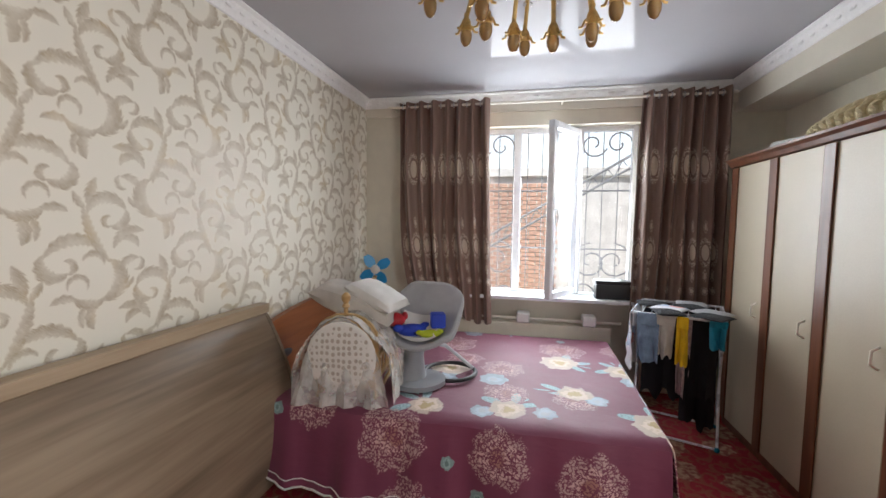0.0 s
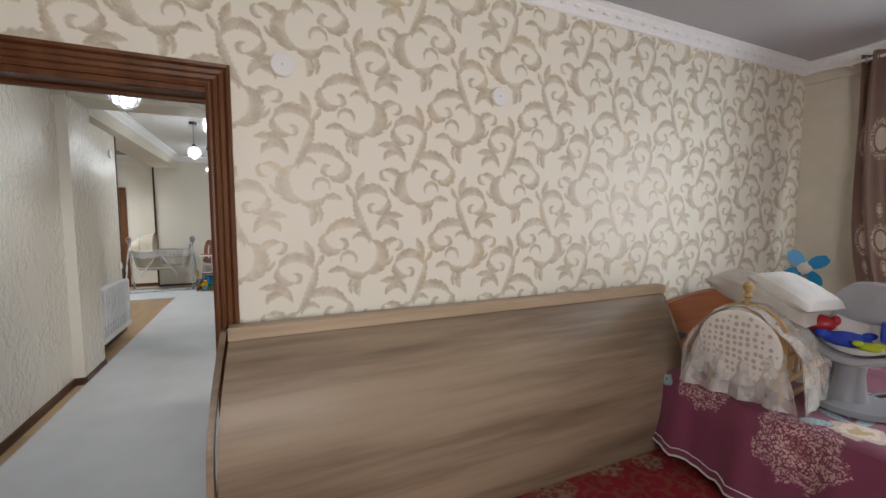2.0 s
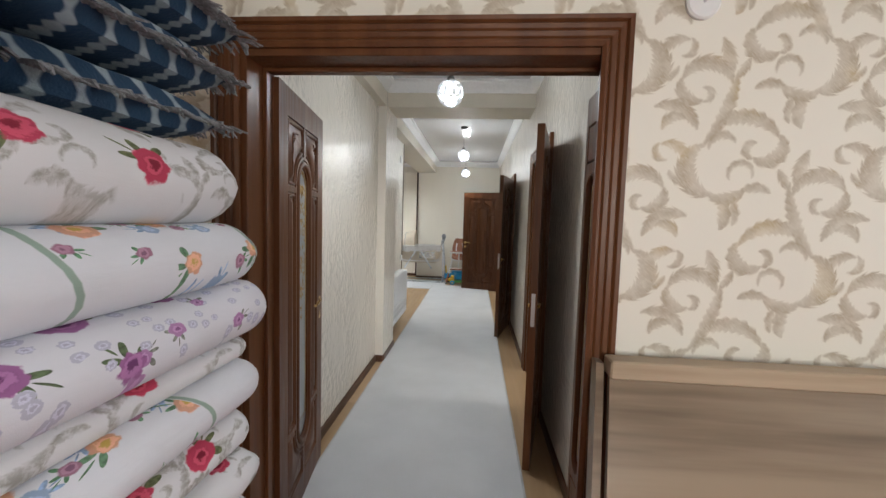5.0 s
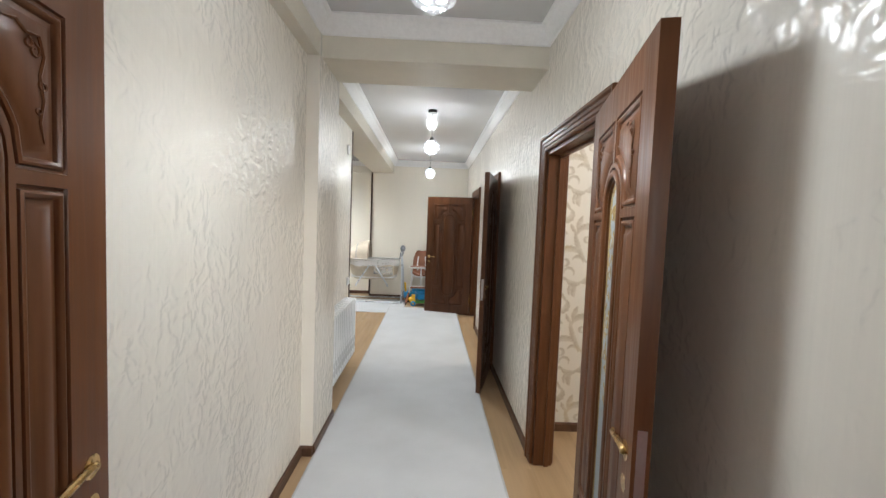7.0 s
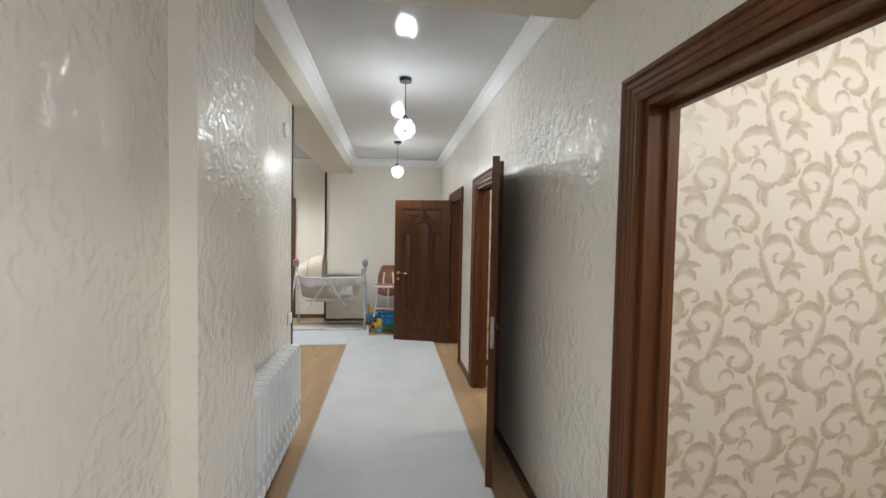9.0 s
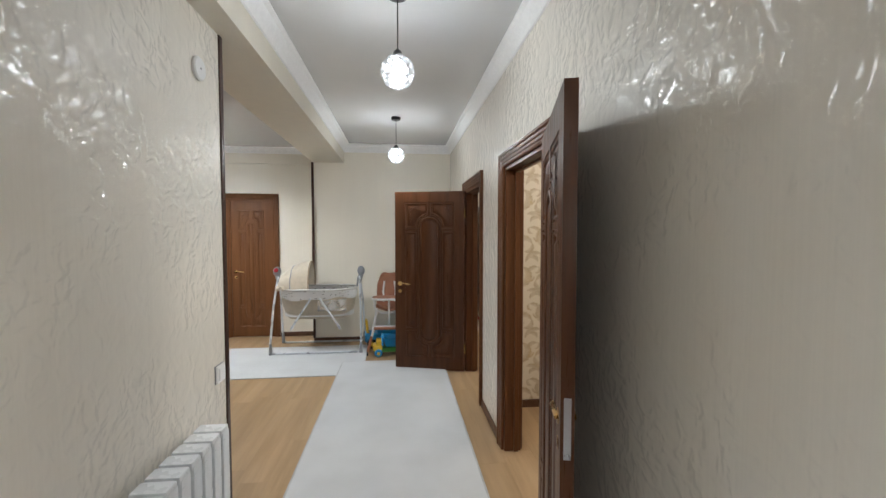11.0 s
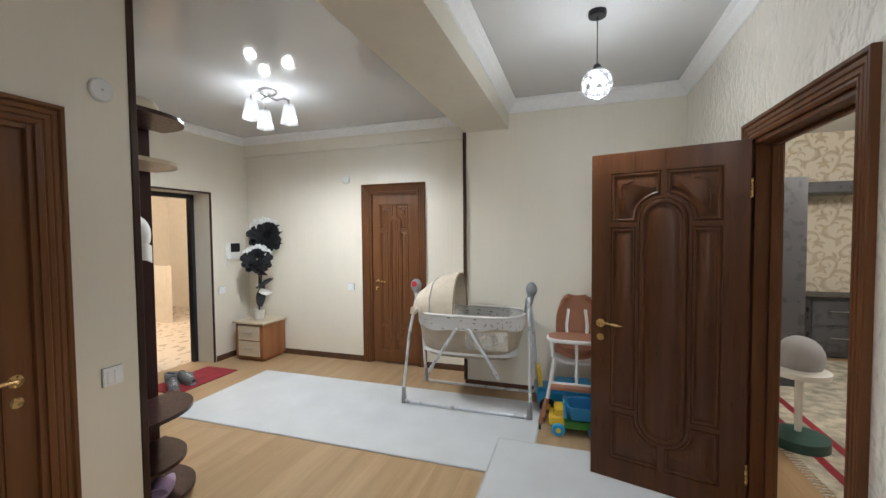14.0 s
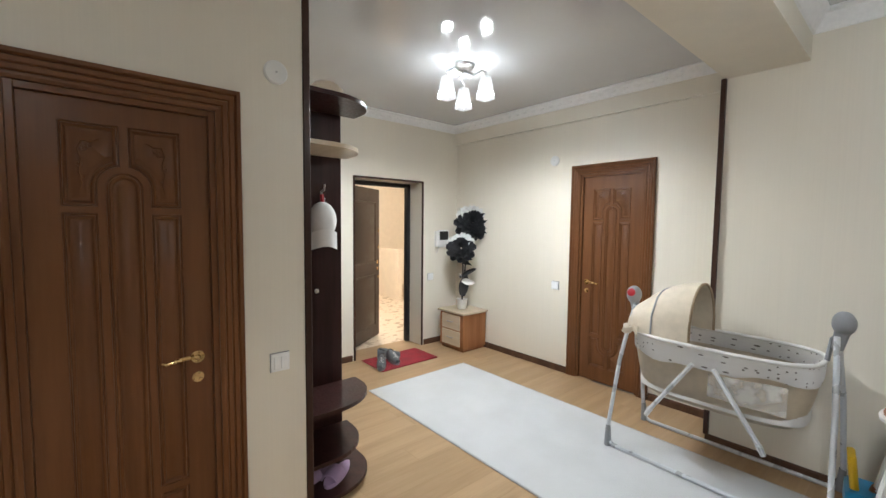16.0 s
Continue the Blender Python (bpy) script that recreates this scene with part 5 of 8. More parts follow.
def loop_yz(cy, cz, r0, r1, a0, sweep, n=16):
    return [(0, cy + (r0 + (r1 - r0) * k / n) * math.cos(radians(a0 + sweep * k / n)), cz + (r0 + (r1 - r0) * k / n) * math.sin(radians(a0 + sweep * k / n))) for k in range(n + 1)]


for cy, side in ((-0.62, 1), (-0.62, -1), (0.55, 1), (0.55, -1)):
    tube(bm, loop_yz(cy + side * 0.11, 0.62, 0.20, 0.04, 90, side * -520), 0.008, 6)
    tube(bm, loop_yz(cy + side * 0.16, 0.25, 0.16, 0.03, 0, side * 420), 0.008, 6)
    tube(bm, loop_yz(cy + side * 0.12, 1.82, 0.14, 0.03, 200, side * 400), 0.008, 6)
part("scrolls", bm, IRON, grille)
stair = thing("iron_stair_truss", "sloping iron lattice truss in the yard", "stair", (7.2, -1.9, 0.0))
bm = bmesh.new()
for off in (0.0, 0.16):
    tube(bm, [(0, 2.4, 0.25 + off), (0, -2.4, 3.1 + off)], 0.018, 6)
for k in range(26):
    y = 2.3 - k * 0.18
    z = 0.25 + (2.4 - y) * 0.594
    tube(bm, [(0, y, z + 0.16), (0, y - 0.09, z + 0.05), (0, y - 0.18, z + 0.267)], 0.009, 5)
for y in (1.6, -2.3):
    tube(bm, [(0, y, -0.35), (0, y, 0.25 + (2.4 - y) * 0.594)], 0.02, 6)
part("lattice", bm, IRON, stair)

haze = bpy.data.materials.new("hazy_sky")
haze.use_nodes = True
gh = Nodes(haze.node_tree)
gh.put(haze.node_tree.nodes["Material Output"].inputs[0], gh.node("ShaderNodeEmission", {"Color": (0.90, 0.95, 1.0, 1), "Strength": 1.5}).outputs[0])
structure("backdrop", one_box((66, -60, -0.35), (66.2, 60, 55)), haze, "pale hazy sky")

# ---------- curtains ----------
rod = thing("curtain_rod", "thin cream metal curtain rod on the wall", "curtain rod", (5.33, 0, 2.665))
part("bar", tube(bmesh.new(), [(0, -0.30, 0), (0, -3.34, 0)], 0.012, 10), IVORY, rod)
bm = bmesh.new()
for y in (-0.33, -1.95, -3.30):
    tube(bm, [(0, y, 0), (0.145, y, 0)], 0.008, 8)
part("bracket", bm, IVORY, rod)


def curtain(y0, y1, waves, bottom, gather, label):
    c = thing("curtain", label, "curtain", (5.33, 0, 0), group="bedroom curtains")
    rows, uvs = [], []
    nz, ny = 26, waves * 12
    for i in range(nz + 1):
        s = i / nz
        row, uvrow, run, last = [], [], 0.0, None
        for j in range(ny + 1):
            t = j / ny
            low = bottom(t)
            z = 2.71 + (low - 2.71) * s
            amp = 0.052 * (1 - 0.25 * s) * (0.8 + 0.35 * math.sin(3.1 * t * waves + 1))
            y = y0 + (y1 - y0) * t + gather(s, t)
            x = amp * math.sin(2 * math.pi * waves * t + 0.5 * math.sin(5 * s + 9 * t)) + 0.012 * math.sin(11 * t + 6 * s) - 0.03 * s
            p = Vector((x, y, z))
            if last is not None:
                run += math.hypot(p.x - last.x, p.y - last.y)
            last = p
            row.append(p)
            uvrow.append((run, z))
        rows.append(row)
        uvs.append(uvrow)
    part("fabric", sheet(bmesh.new(), rows, 0.004, uvs), CURTAIN, c)
    ring = None
    for k in range(waves * 2):
        y = y0 + (y1 - y0) * (k + 0.5) / (waves * 2)
        if ring is None:
            ring = one = part("eyelet", lathe(bmesh.new(), [(0.015, -0.004), (0.026, -0.004), (0.026, 0.004), (0.015, 0.004)], 12, turn=Matrix.Rotation(radians(90), 4, "X")), STEEL, c, "metal eyelet")
        else:
            one = new("eyelet", ring.data)
            one.parent = c
        one.location = (0.0, y, 2.665)


curtain(-0.42, -1.30, 7, lambda t: 0.78 - 0.16 * t + 0.06 * math.sin(6 * t), lambda s, t: -0.16 * s ** 4 * (1 - t) - 0.06 * s * s * t, "brown satin curtain with pale medallions, gathered at the foot")
curtain(-2.62, -3.30, 7, lambda t: 0.35, lambda s, t: 0.06 * s * (1 - t), "brown satin curtain with pale medallions, hanging straight")

# ---------- under the window ----------
ledge = thing("panel_radiator", "beige panel radiator under the window sill", "radiator", (5.30, -1.72, 0.16))
part("body", one_box((0.02, -0.72, 0.0), (0.13, 0.72, 0.46), 0.012, 2), PLAIN_WALL, ledge, smooth=False)
part("top_pipe", tube(bmesh.new(), [(0.05, -0.80, 0.50), (0.05, 0.74, 0.50)], 0.012, 8), IVORY, ledge)
part("lower_pipe", tube(bmesh.new(), [(0.10, -0.80, 0.485), (0.10, 0.74, 0.485)], 0.012, 8), IVORY, ledge)
for y in (0.07, -0.52):
    part("bracket", one_box((-0.02, y - 0.06, 0.47), (0.13, y + 0.06, 0.56), 0.01), WHITE_PLASTIC, ledge, "white bracket block", smooth=False)
part("foot", boxes(((0.05, -0.6, -0.16), (0.1, -0.55, 0.0)), ((0.05, 0.55, -0.16), (0.1, 0.6, 0.0))), IVORY, ledge, smooth=False)
case = thing("black_box", "small black plastic box on the window sill", "box", (5.47, -2.45, 0.868))
part("body", one_box((-0.08, -0.15, 0.0), (0.08, 0.15, 0.14), 0.02, 2), BLACK_PLASTIC, case)
part("lid", one_box((-0.085, -0.155, 0.14), (0.085, 0.155, 0.175), 0.012, 2), BLACK_PLASTIC, case)

# ---------- bed ----------
bed = thing("double_bed", "double bed with cherry headboard and burgundy floral bedspread", "bed", (3.48, -2.335, 0))
BL, BW, BT = 2.215, 1.74, 0.53
part("base", one_box((0.08, 0.12, 0.05), (BW - 0.05, BL - 0.05, 0.30), 0.01), CHERRY, bed, smooth=False)
part("mattress", one_box((0.03, 0.06, 0.30), (BW, BL - 0.02, BT - 0.012), 0.05, 3), LIGHT_CLOTH, bed)
head = bmesh.new()
outline = [(0.0, 0.0), (BW + 0.06, 0.0), (BW + 0.06, 0.78)] + [((BW + 0.06) * (1 - k / 14), 0.80 + 0.14 * math.sin(math.pi * k / 14) + 0.05 * (k / 14)) for k in range(1, 14)] + [(0.0, 0.86)]
low = [head.verts.new((x, BL + 0.02, z)) for x, z in outline]
high = [head.verts.new((x, BL + 0.06, z)) for x, z in outline]
head.faces.new(low)
head.faces.new(list(reversed(high)))
for i in range(len(outline)):
    k = (i + 1) % len(outline)
    head.faces.new((low[k], low[i], high[i], high[k]))
headboard = part("headboard", head, CHERRY, bed, "curved orange-brown headboard", smooth=False)
slot = bmesh.new()
ball(slot, (0.36, BL + 0.016, 0.66), (0.12, 0.006, 0.035), 16, 6)
part("slot", slot, BLACK_PLASTIC, headboard, "dark oval slot")
rows, uvs = [], []
prof = [(-0.075, 0.085), (-0.062, 0.16), (-0.048, 0.26), (-0.035, 0.36), (-0.018, 0.45), (-0.002, 0.505), (0.03, BT - 0.004)] + [(0.03 + (BW - 0.05) * k / 20, BT) for k in range(1, 21)]
run = 0.0
for i, (x, z) in enumerate(prof):
    if i:
        run += math.hypot(x - prof[i - 1][0], z - prof[i - 1][1])
    row, uvrow = [], []
    for j in range(61):
        y = -0.04 + (BL + 0.0) * j / 60
        hang = max(0.0, 1 - i / 6)
        wave = hang * (0.026 * math.sin(j * 0.55) + 0.016 * math.sin(j * 0.23 + 1.3) + 0.012 * math.sin(j * 1.27))
        lift = (1 - hang) * (0.006 * noise.noise((x * 4, y * 4, 3.0)) + 0.012 * math.exp(-((x - 1.3 - 0.12 * math.sin(3 * y)) / 0.04) ** 2) + 0.010 * math.exp(-((y - 1.0 - 0.3 * x) / 0.035) ** 2) * (x > 0.6))
        hem = hang * hang * (0.030 * math.sin(j * 0.11 + 0.4) + 0.03 * (j > 54) * (j - 54) / 6)
        row.append((x + wave, y, z + lift + hem))
        uvrow.append((y + 0.1, run))
    rows.append(row)
    uvs.append(uvrow)
spread = part("bedspread", sheet(bmesh.new(), rows, 0.006, uvs), BEDSPREAD, bed, "burgundy bedspread with large printed flowers")
foot_rows, foot_uv = [], []
for i, (o, z) in enumerate([(-0.10, 0.07), (-0.085, 0.2), (-0.07, 0.33), (-0.055, 0.44), (-0.045, 0.50), (-0.035, BT + 0.001)]):
    row, uvrow = [], []
    for j in range(45):
        x = 0.0 + (BW - 0.02) * j / 44
        hang = max(0.0, 1 - i / 5)
        row.append((x, o + hang * (0.028 * math.sin(j * 0.6) + 0.014 * math.sin(j * 1.3)), z))
        uvrow.append((x, z - 0.9))
    foot_rows.append(row)
    foot_uv.append(uvrow)
part("bedspread_end", sheet(bmesh.new(), foot_rows, 0.006, foot_uv), BEDSPREAD, bed)
frill = bmesh.new()
for height in (0.0, 0.045):
    tube(frill, [(rows[0][j][0] - 0.004 + height * 0.12, rows[0][j][1], rows[0][j][2] + height + 0.006 * math.sin(j * 2.1)) for j in range(61)], 0.006 if height == 0 else 0.0035, 5)
part("piping", frill, LIGHT_CLOTH, spread, "pale ruffled hem")

# ---------- leaning furniture board ----------
panel = thing("furniture_board", "bowed greyed-oak laminate board leaning on the wall", "board", (0, 0, 0))
rows = []
for k in range(25):
    s = k / 24
    z = 0.0 + 1.02 * s
    y = -0.235 + 0.18 * s - 0.125 * math.sin(math.pi * min(1, s * 1.0)) ** 0.9
    rows.append([(1.06 - 0.05 * math.sin(math.pi * s) + (3.66 - 1.06 + 0.05 * math.sin(math.pi * s)) * j / 12, y, z) for j in range(13)])
part("face_board", sheet(bmesh.new(), rows, 0.022), OAK, panel)
part("top_rail", one_box((1.05, -0.122, 0.984), (3.69, -0.045, 1.042), 0.005), PALE_OAK, panel, "thick wooden top rail", smooth=False)
for x in (1.02, 3.68):
    side_rows = []
    for k in range(13):
        s = k / 12
        y = -0.235 + 0.18 * s - 0.125 * math.sin(math.pi * s) ** 0.9 if 0 < s < 1 else (-0.235 if s == 0 else -0.055)
        bow = -0.05 * math.sin(math.pi * s) if x < 2 else 0.0
        side_rows.append([(x + bow, y - 0.012, 1.02 * s), (x + bow, min(-0.02, y + 0.045), 1.02 * s)])
    part("side_rail", sheet(bmesh.new(), side_rows, 0.025), OAK, panel, smooth=False)

# ---------- baby things on the bed ----------
crib = thing("doll_crib", "small wooden cradle under white tulle on the bed", "cradle", (3.60, -0.90, BT + 0.008), 8)
crib.scale = (1.12, 1.06, 1.22)
SIDE = (0.62, 0.42, 0.20)
MAPLE = wood("honey_maple", (0.42, 0.26, 0.11), (0.56, 0.38, 0.18), 0, 0.4, 1.0)
for x in (0.0, 0.56):
    end = bmesh.new()
    out = [(0.03, 0.05), (0.37, 0.05), (0.38, 0.28)] + [(0.20 + 0.18 * math.cos(math.pi * k / 10), 0.28 + 0.13 * math.sin(math.pi * k / 10)) for k in range(1, 10)] + [(0.02, 0.28)]
    lo = [end.verts.new((x, y, z)) for y, z in out]
    hi = [end.verts.new((x + 0.02, y, z)) for y, z in out]
    end.faces.new(list(reversed(lo)))
    end.faces.new(hi)
    for i in range(len(out)):
        k = (i + 1) % len(out)
        end.faces.new((lo[i], lo[k], hi[k], hi[i]))
    part("end_board", end, MAPLE, crib, smooth=False)
    knob = bmesh.new()
    lathe(knob, [(0.012, 0), (0.012, 0.02), (0.022, 0.03), (0.012, 0.045), (0.024, 0.065), (0.024, 0.08), (0.01, 0.095)], 12, (x + 0.01, 0.20, 0.41))
    part("knob", knob, MAPLE, crib, "turned wooden knob")
bm = bmesh.new()
for y in (0.03, 0.37):
    for z in (0.10, 0.20):
        tube(bm, [(0.02, y, z), (0.56, y, z)], 0.012, 8)
    for k in range(7):
        tube(bm, [(0.07 + k * 0.075, y, 0.10), (0.07 + k * 0.075, y, 0.20)], 0.007, 6)
part("side_rails", bm, MAPLE, crib)
bm = bmesh.new()
for y in (0.04, 0.36):
    tube(bm, [(0.01, y, 0.06), (0.01, y, 0.012), (0.57, y, 0.012), (0.57, y, 0.06)], 0.012, 6)
part("runners", bm, MAPLE, crib)
part("bedding", ball(bmesh.new(), (0.29, 0.20, 0.15), (0.26, 0.15, 0.08), 18, 10), PASTEL, crib)
rows = []
rnd = random.Random(4)
for i in range(17):
    a = math.pi * i / 16
    row = []
    for j in range(25):
        x = -0.06 + 0.50 * j / 24
        flare = 1.0 + 0.22 * max(0, abs(math.cos(a)) - 0.7) / 0.3
        w = 0.012 * noise.noise((x * 14, a * 5, 1.0)) + 0.006 * math.sin(j * 2.2 + i)
        row.append((x + w * 0.6, 0.20 + (0.225 + w) * flare * math.cos(a), max(0.004, 0.40 * math.sin(a) ** 0.62 + w)))
    rows.append(row)
part("tulle_cover", sheet(bmesh.new(), rows, 0.002), TULLE, crib, "white tulle cover draped over the cradle")
rows = []
for i in range(15):
    s = i / 14
    row = []
    for j in range(19):
        t = -1 + 2 * j / 18
        w = 0.010 * noise.noise((s * 9, t * 6, 7.0))
        bell = 1.0 + 0.16 * max(0.0, s - 0.62) / 0.38
        row.append((-0.062 - 0.035 * s * s + w + 0.02 * math.sin(j * 1.4) * s, 0.20 + 0.225 * bell * t * (1 - (1 - s) ** 3 * 0.55), max(0.004, 0.40 * (1 - s) * (1 - 0.12 * t * t) + w * 0.4)))
    rows.append(row)
part("tulle_front", sheet(bmesh.new(), rows, 0.002), TULLE, crib)
part("lace_panel", ball(bmesh.new(), (-0.068, 0.20, 0.22), (0.016, 0.185, 0.165), 20, 12), LACE, crib, "oval lace panel")


def cushion(name, label, category, place, size, mat, turn=0.0, tilt=0.0, puff=1.0, group="", seed=1):
    """A soft, stuffed, slightly uneven pillow."""
    c = thing(name, label, category, place, turn, group)
    sx, sy, sz = size
    rows_, uv_ = [], []
    bm = bmesh.new()
    n, k = 18, 14
    top, bottom = [], []
    for sign, store in ((1, top), (-1, bottom)):
        for i in range(n + 1):
            row = []
            for j in range(k + 1):
                u, w = -1 + 2 * i / n, -1 + 2 * j / k
                edge = (1 - abs(u) ** 3.2) * (1 - abs(w) ** 3.2)
                lump = 1 + 0.16 * noise.noise((u * 2 + seed, w * 2, seed * 1.7))
                z = sz / 2 * (edge ** 0.42) * lump * (1 if sign > 0 else 0.8)
                pinch = 1 - 0.07 * (1 - abs(u * w))
                row.append(Vector((sx / 2 * u * (pinch if abs(u) > 0.99 else 1), sy / 2 * w, sign * z + sz * 0.42)))
            store.append(row)
    layer = bm.loops.layers.uv.verify()
    for store, flip in ((top, False), (bottom, True)):
        g = [[bm.verts.new(p) for p in row] for row in store]
        for i in range(n):
            for j in range(k):
                q = [g[i][j], g[i + 1][j], g[i + 1][j + 1], g[i][j + 1]]
                f = bm.faces.new(list(reversed(q)) if flip else q)
                for loop in f.loops:
                    loop[layer].uv = (loop.vert.co.x, loop.vert.co.y + (5 if flip else 0))
    bmesh.ops.remove_doubles(bm, verts=bm.verts, dist=0.0008)
    part("cover", bm, mat, c)
    c.matrix_basis = pose(*place, tilt, 0, turn)
    return c


def folded_cloth(name, label, category, place, size, mat, turn=0.0, tilt_x=0.0, tilt_y=0.0, layers=3, group="", seed=1, front=1):
    """Thick cloth folded over in layers, with the round fold on its front edge."""
    c = thing(name, label, category, place, turn, group)
    sx, sy, sz = size
    each = sz / layers
    for n in range(layers):
        bm = bmesh.new()
        outline = []
        for k in range(13):
            a = -math.pi / 2 + math.pi * k / 12
            outline.append((sx / 2 - each / 2 + each * 0.62 * math.cos(a), each * (n + 0.5) + each * 0.5 * math.sin(a)))
        outline += [(-sx / 2, each * (n + 1)), (-sx / 2, each * n)]
        ring_rows, ring_uv = [], []
        ends = [each * 0.42 * (1 - math.cos(math.pi / 2 * q / 6)) for q in range(6)]
        places = [-sy / 2 + e for e in ends] + [-sy / 2 + each * 0.42 + (sy - each * 0.84) * q / 24 for q in range(25)] + [sy / 2 - e for e in reversed(ends)]
        for y in places:
            gone = max(0.0, abs(y) - (sy / 2 - each * 0.42)) / (each * 0.42)
            pull = math.sqrt(max(0.02, 1 - 0.98 * gone ** 2))
            mid = each * (n + 0.5)
            row, uvrow, run = [], [], 0
            for k, (x, z) in enumerate(outline):
                w = 0.010 * noise.noise((y * 3.1 + seed * 3, z * 6 + n, x * 2)) + 0.006 * noise.noise((y * 9, z * 20 + seed, n))
                row.append((x + w * (1.2 if x > 0 else 0.3) - (1 - pull) * each * 0.30 * (x > 0), y + (0.012 * noise.noise((z * 9, seed * 2.0, n)) if gone else 0.0), max(0.0, mid + (z - mid) * pull * 1.03 + w * 0.5)))
                uvrow.append((y, z * 1.2 - x))
            row.append(row[0])
            uvrow.append((y, uvrow[-1][1] - 0.02))
            ring_rows.append(row)
            ring_uv.append(uvrow)
        sheet(bm, ring_rows, 0.0, ring_uv)
        bmesh.ops.remove_doubles(bm, verts=bm.verts, dist=0.0005)
        bmesh.ops.holes_fill(bm, edges=[e for e in bm.edges if e.is_boundary], sides=40)
        bmesh.ops.recalc_face_normals(bm, faces=bm.faces)
        part("fold", bm, mat, c)
    c.matrix_basis = pose(*place, tilt_x, tilt_y, turn)
    return c


cushion("folded_blanket", "grey quilted blanket folded over the cradle", "blanket", (3.90, -0.60, 0.955), (0.42, 0.54, 0.19), GREY_CLOTH, 4, 20, seed=5)
cushion("baby_quilt", "white quilted baby blanket folded on the cradle", "blanket", (3.87, -0.75, 1.045), (0.30, 0.34, 0.12), LIGHT_CLOTH, -8, 24, seed=8)

swing = thing("baby_swing", "grey electric baby swing seat standing on the bed", "baby seat", (3.93, -1.03, BT + 0.008), -8)
bm = bmesh.new()
prism(bm, [(0.15 * math.cos(2 * math.pi * k / 20) * (1.25 if math.cos(2 * math.pi * k / 20) < 0 else 1.0), 0.17 * math.sin(2 * math.pi * k / 20)) for k in range(20)], 0.0, 0.03)
tube(bm, [(0.0, 0.06, 0.02), (0.0, 0.045, 0.10), (-0.01, 0.035, 0.17), (-0.015, 0.03, 0.235)], [0.105, 0.075, 0.062, 0.068], 16)
part("base", bm, GREY_PLASTIC, swing)
ringp = [(0.20 + 0.17 * math.cos(a), -0.14 + 0.17 * math.sin(a), 0.016) for a in [2 * math.pi * k / 28 for k in range(28)]]
part("floor_ring", tube(bmesh.new(), ringp, 0.014, 8, closed=True), BLACK_PLASTIC, swing, "black floor ring")
part("arm", tube(bmesh.new(), [(0.30, -0.27, 0.02), (0.28, -0.20, 0.08), (0.20, -0.10, 0.19), (0.08, 0.0, 0.235)], 0.012, 8), PALE_METAL, swing)
rows = []
for i in range(19):
    u = -1 + 2 * i / 18
    row = []
    for j in range(17):
        w = -1 + 2 * j / 16
        half = 0.225 * (1 - 0.20 * max(0, w) ** 6) * (1 - 0.16 * max(0, -w) ** 4)
        x = -0.13 + 0.30 * (w + 1) / 2 + 0.04 * u * u
        z = 0.235 + 0.37 * ((w + 1) / 2) ** 1.2 - 0.05 * u ** 4 * max(0, w) + 0.06 * u * u * max(0, -w) + 0.05 * max(0, -w - 0.6)
        dish = 0.10 * (1 - u * u) * (1 - w * w)
        row.append((x + dish * 0.55, half * u, z - dish * 0.45))
    rows.append(row)
shell = part("seat_shell", sheet(bmesh.new(), rows, 0.02), GREY_SEAT, swing, "grey padded bucket seat")
edge_pts = [rows[0][j] for j in range(17)] + [rows[i][16] for i in range(1, 19)] + [rows[18][j] for j in range(15, -1, -1)] + [rows[i][0] for i in range(17, 0, -1)]
part("rim", tube(bmesh.new(), edge_pts, 0.020, 8, closed=True), mottled("silver_grey_rim", (0.40, 0.41, 0.43), 0.35), swing, "silver-grey rim")
inner = [[(p[0] - 0.02, p[1] * 0.8, p[2] + 0.03) for p in row[2:10]] for row in rows[2:17]]
part("seat_pad", sheet(bmesh.new(), inner, 0.025), LIGHT_CLOTH, swing, "white seat pad")
toy_spots = [("toy_rattle", "red shiny toy on the swing seat", RED, (-0.06, 0.14, 0.40), (0.05, 0.06, 0.045)), ("blue_plush", "blue plush toy on the swing seat", ROYAL_BLUE, (-0.06, 0.03, 0.345), (0.045, 0.095, 0.04)),
             ("lime_plush_toy", "lime green plush toy on the swing seat", LIME, (-0.06, -0.09, 0.335), (0.035, 0.07, 0.025)), ("blue_cube", "blue soft block on the swing seat", ROYAL_BLUE, (0.0, -0.12, 0.41), (0.04, 0.045, 0.045))]
for nm, lab, mt, spot, size in toy_spots:
    p = swing.matrix_basis @ Vector(spot)
    t = thing(nm, lab, "toy", tuple(p), 20)
    bm = bmesh.new()
    if "cube" in nm:
        box(bm, [-s for s in size], size, 0.015, 3)
    else:
        ball(bm, (0, 0, 0), size, 14, 10)
        for k in range(3):
            ball(bm, (random.uniform(-0.03, 0.03), size[1] * (0.9 - 0.9 * k), size[2] * 0.5), (size[0] * 0.5, size[1] * 0.35, size[2] * 0.6), 10, 7)
    part("body", bm, mt, t)

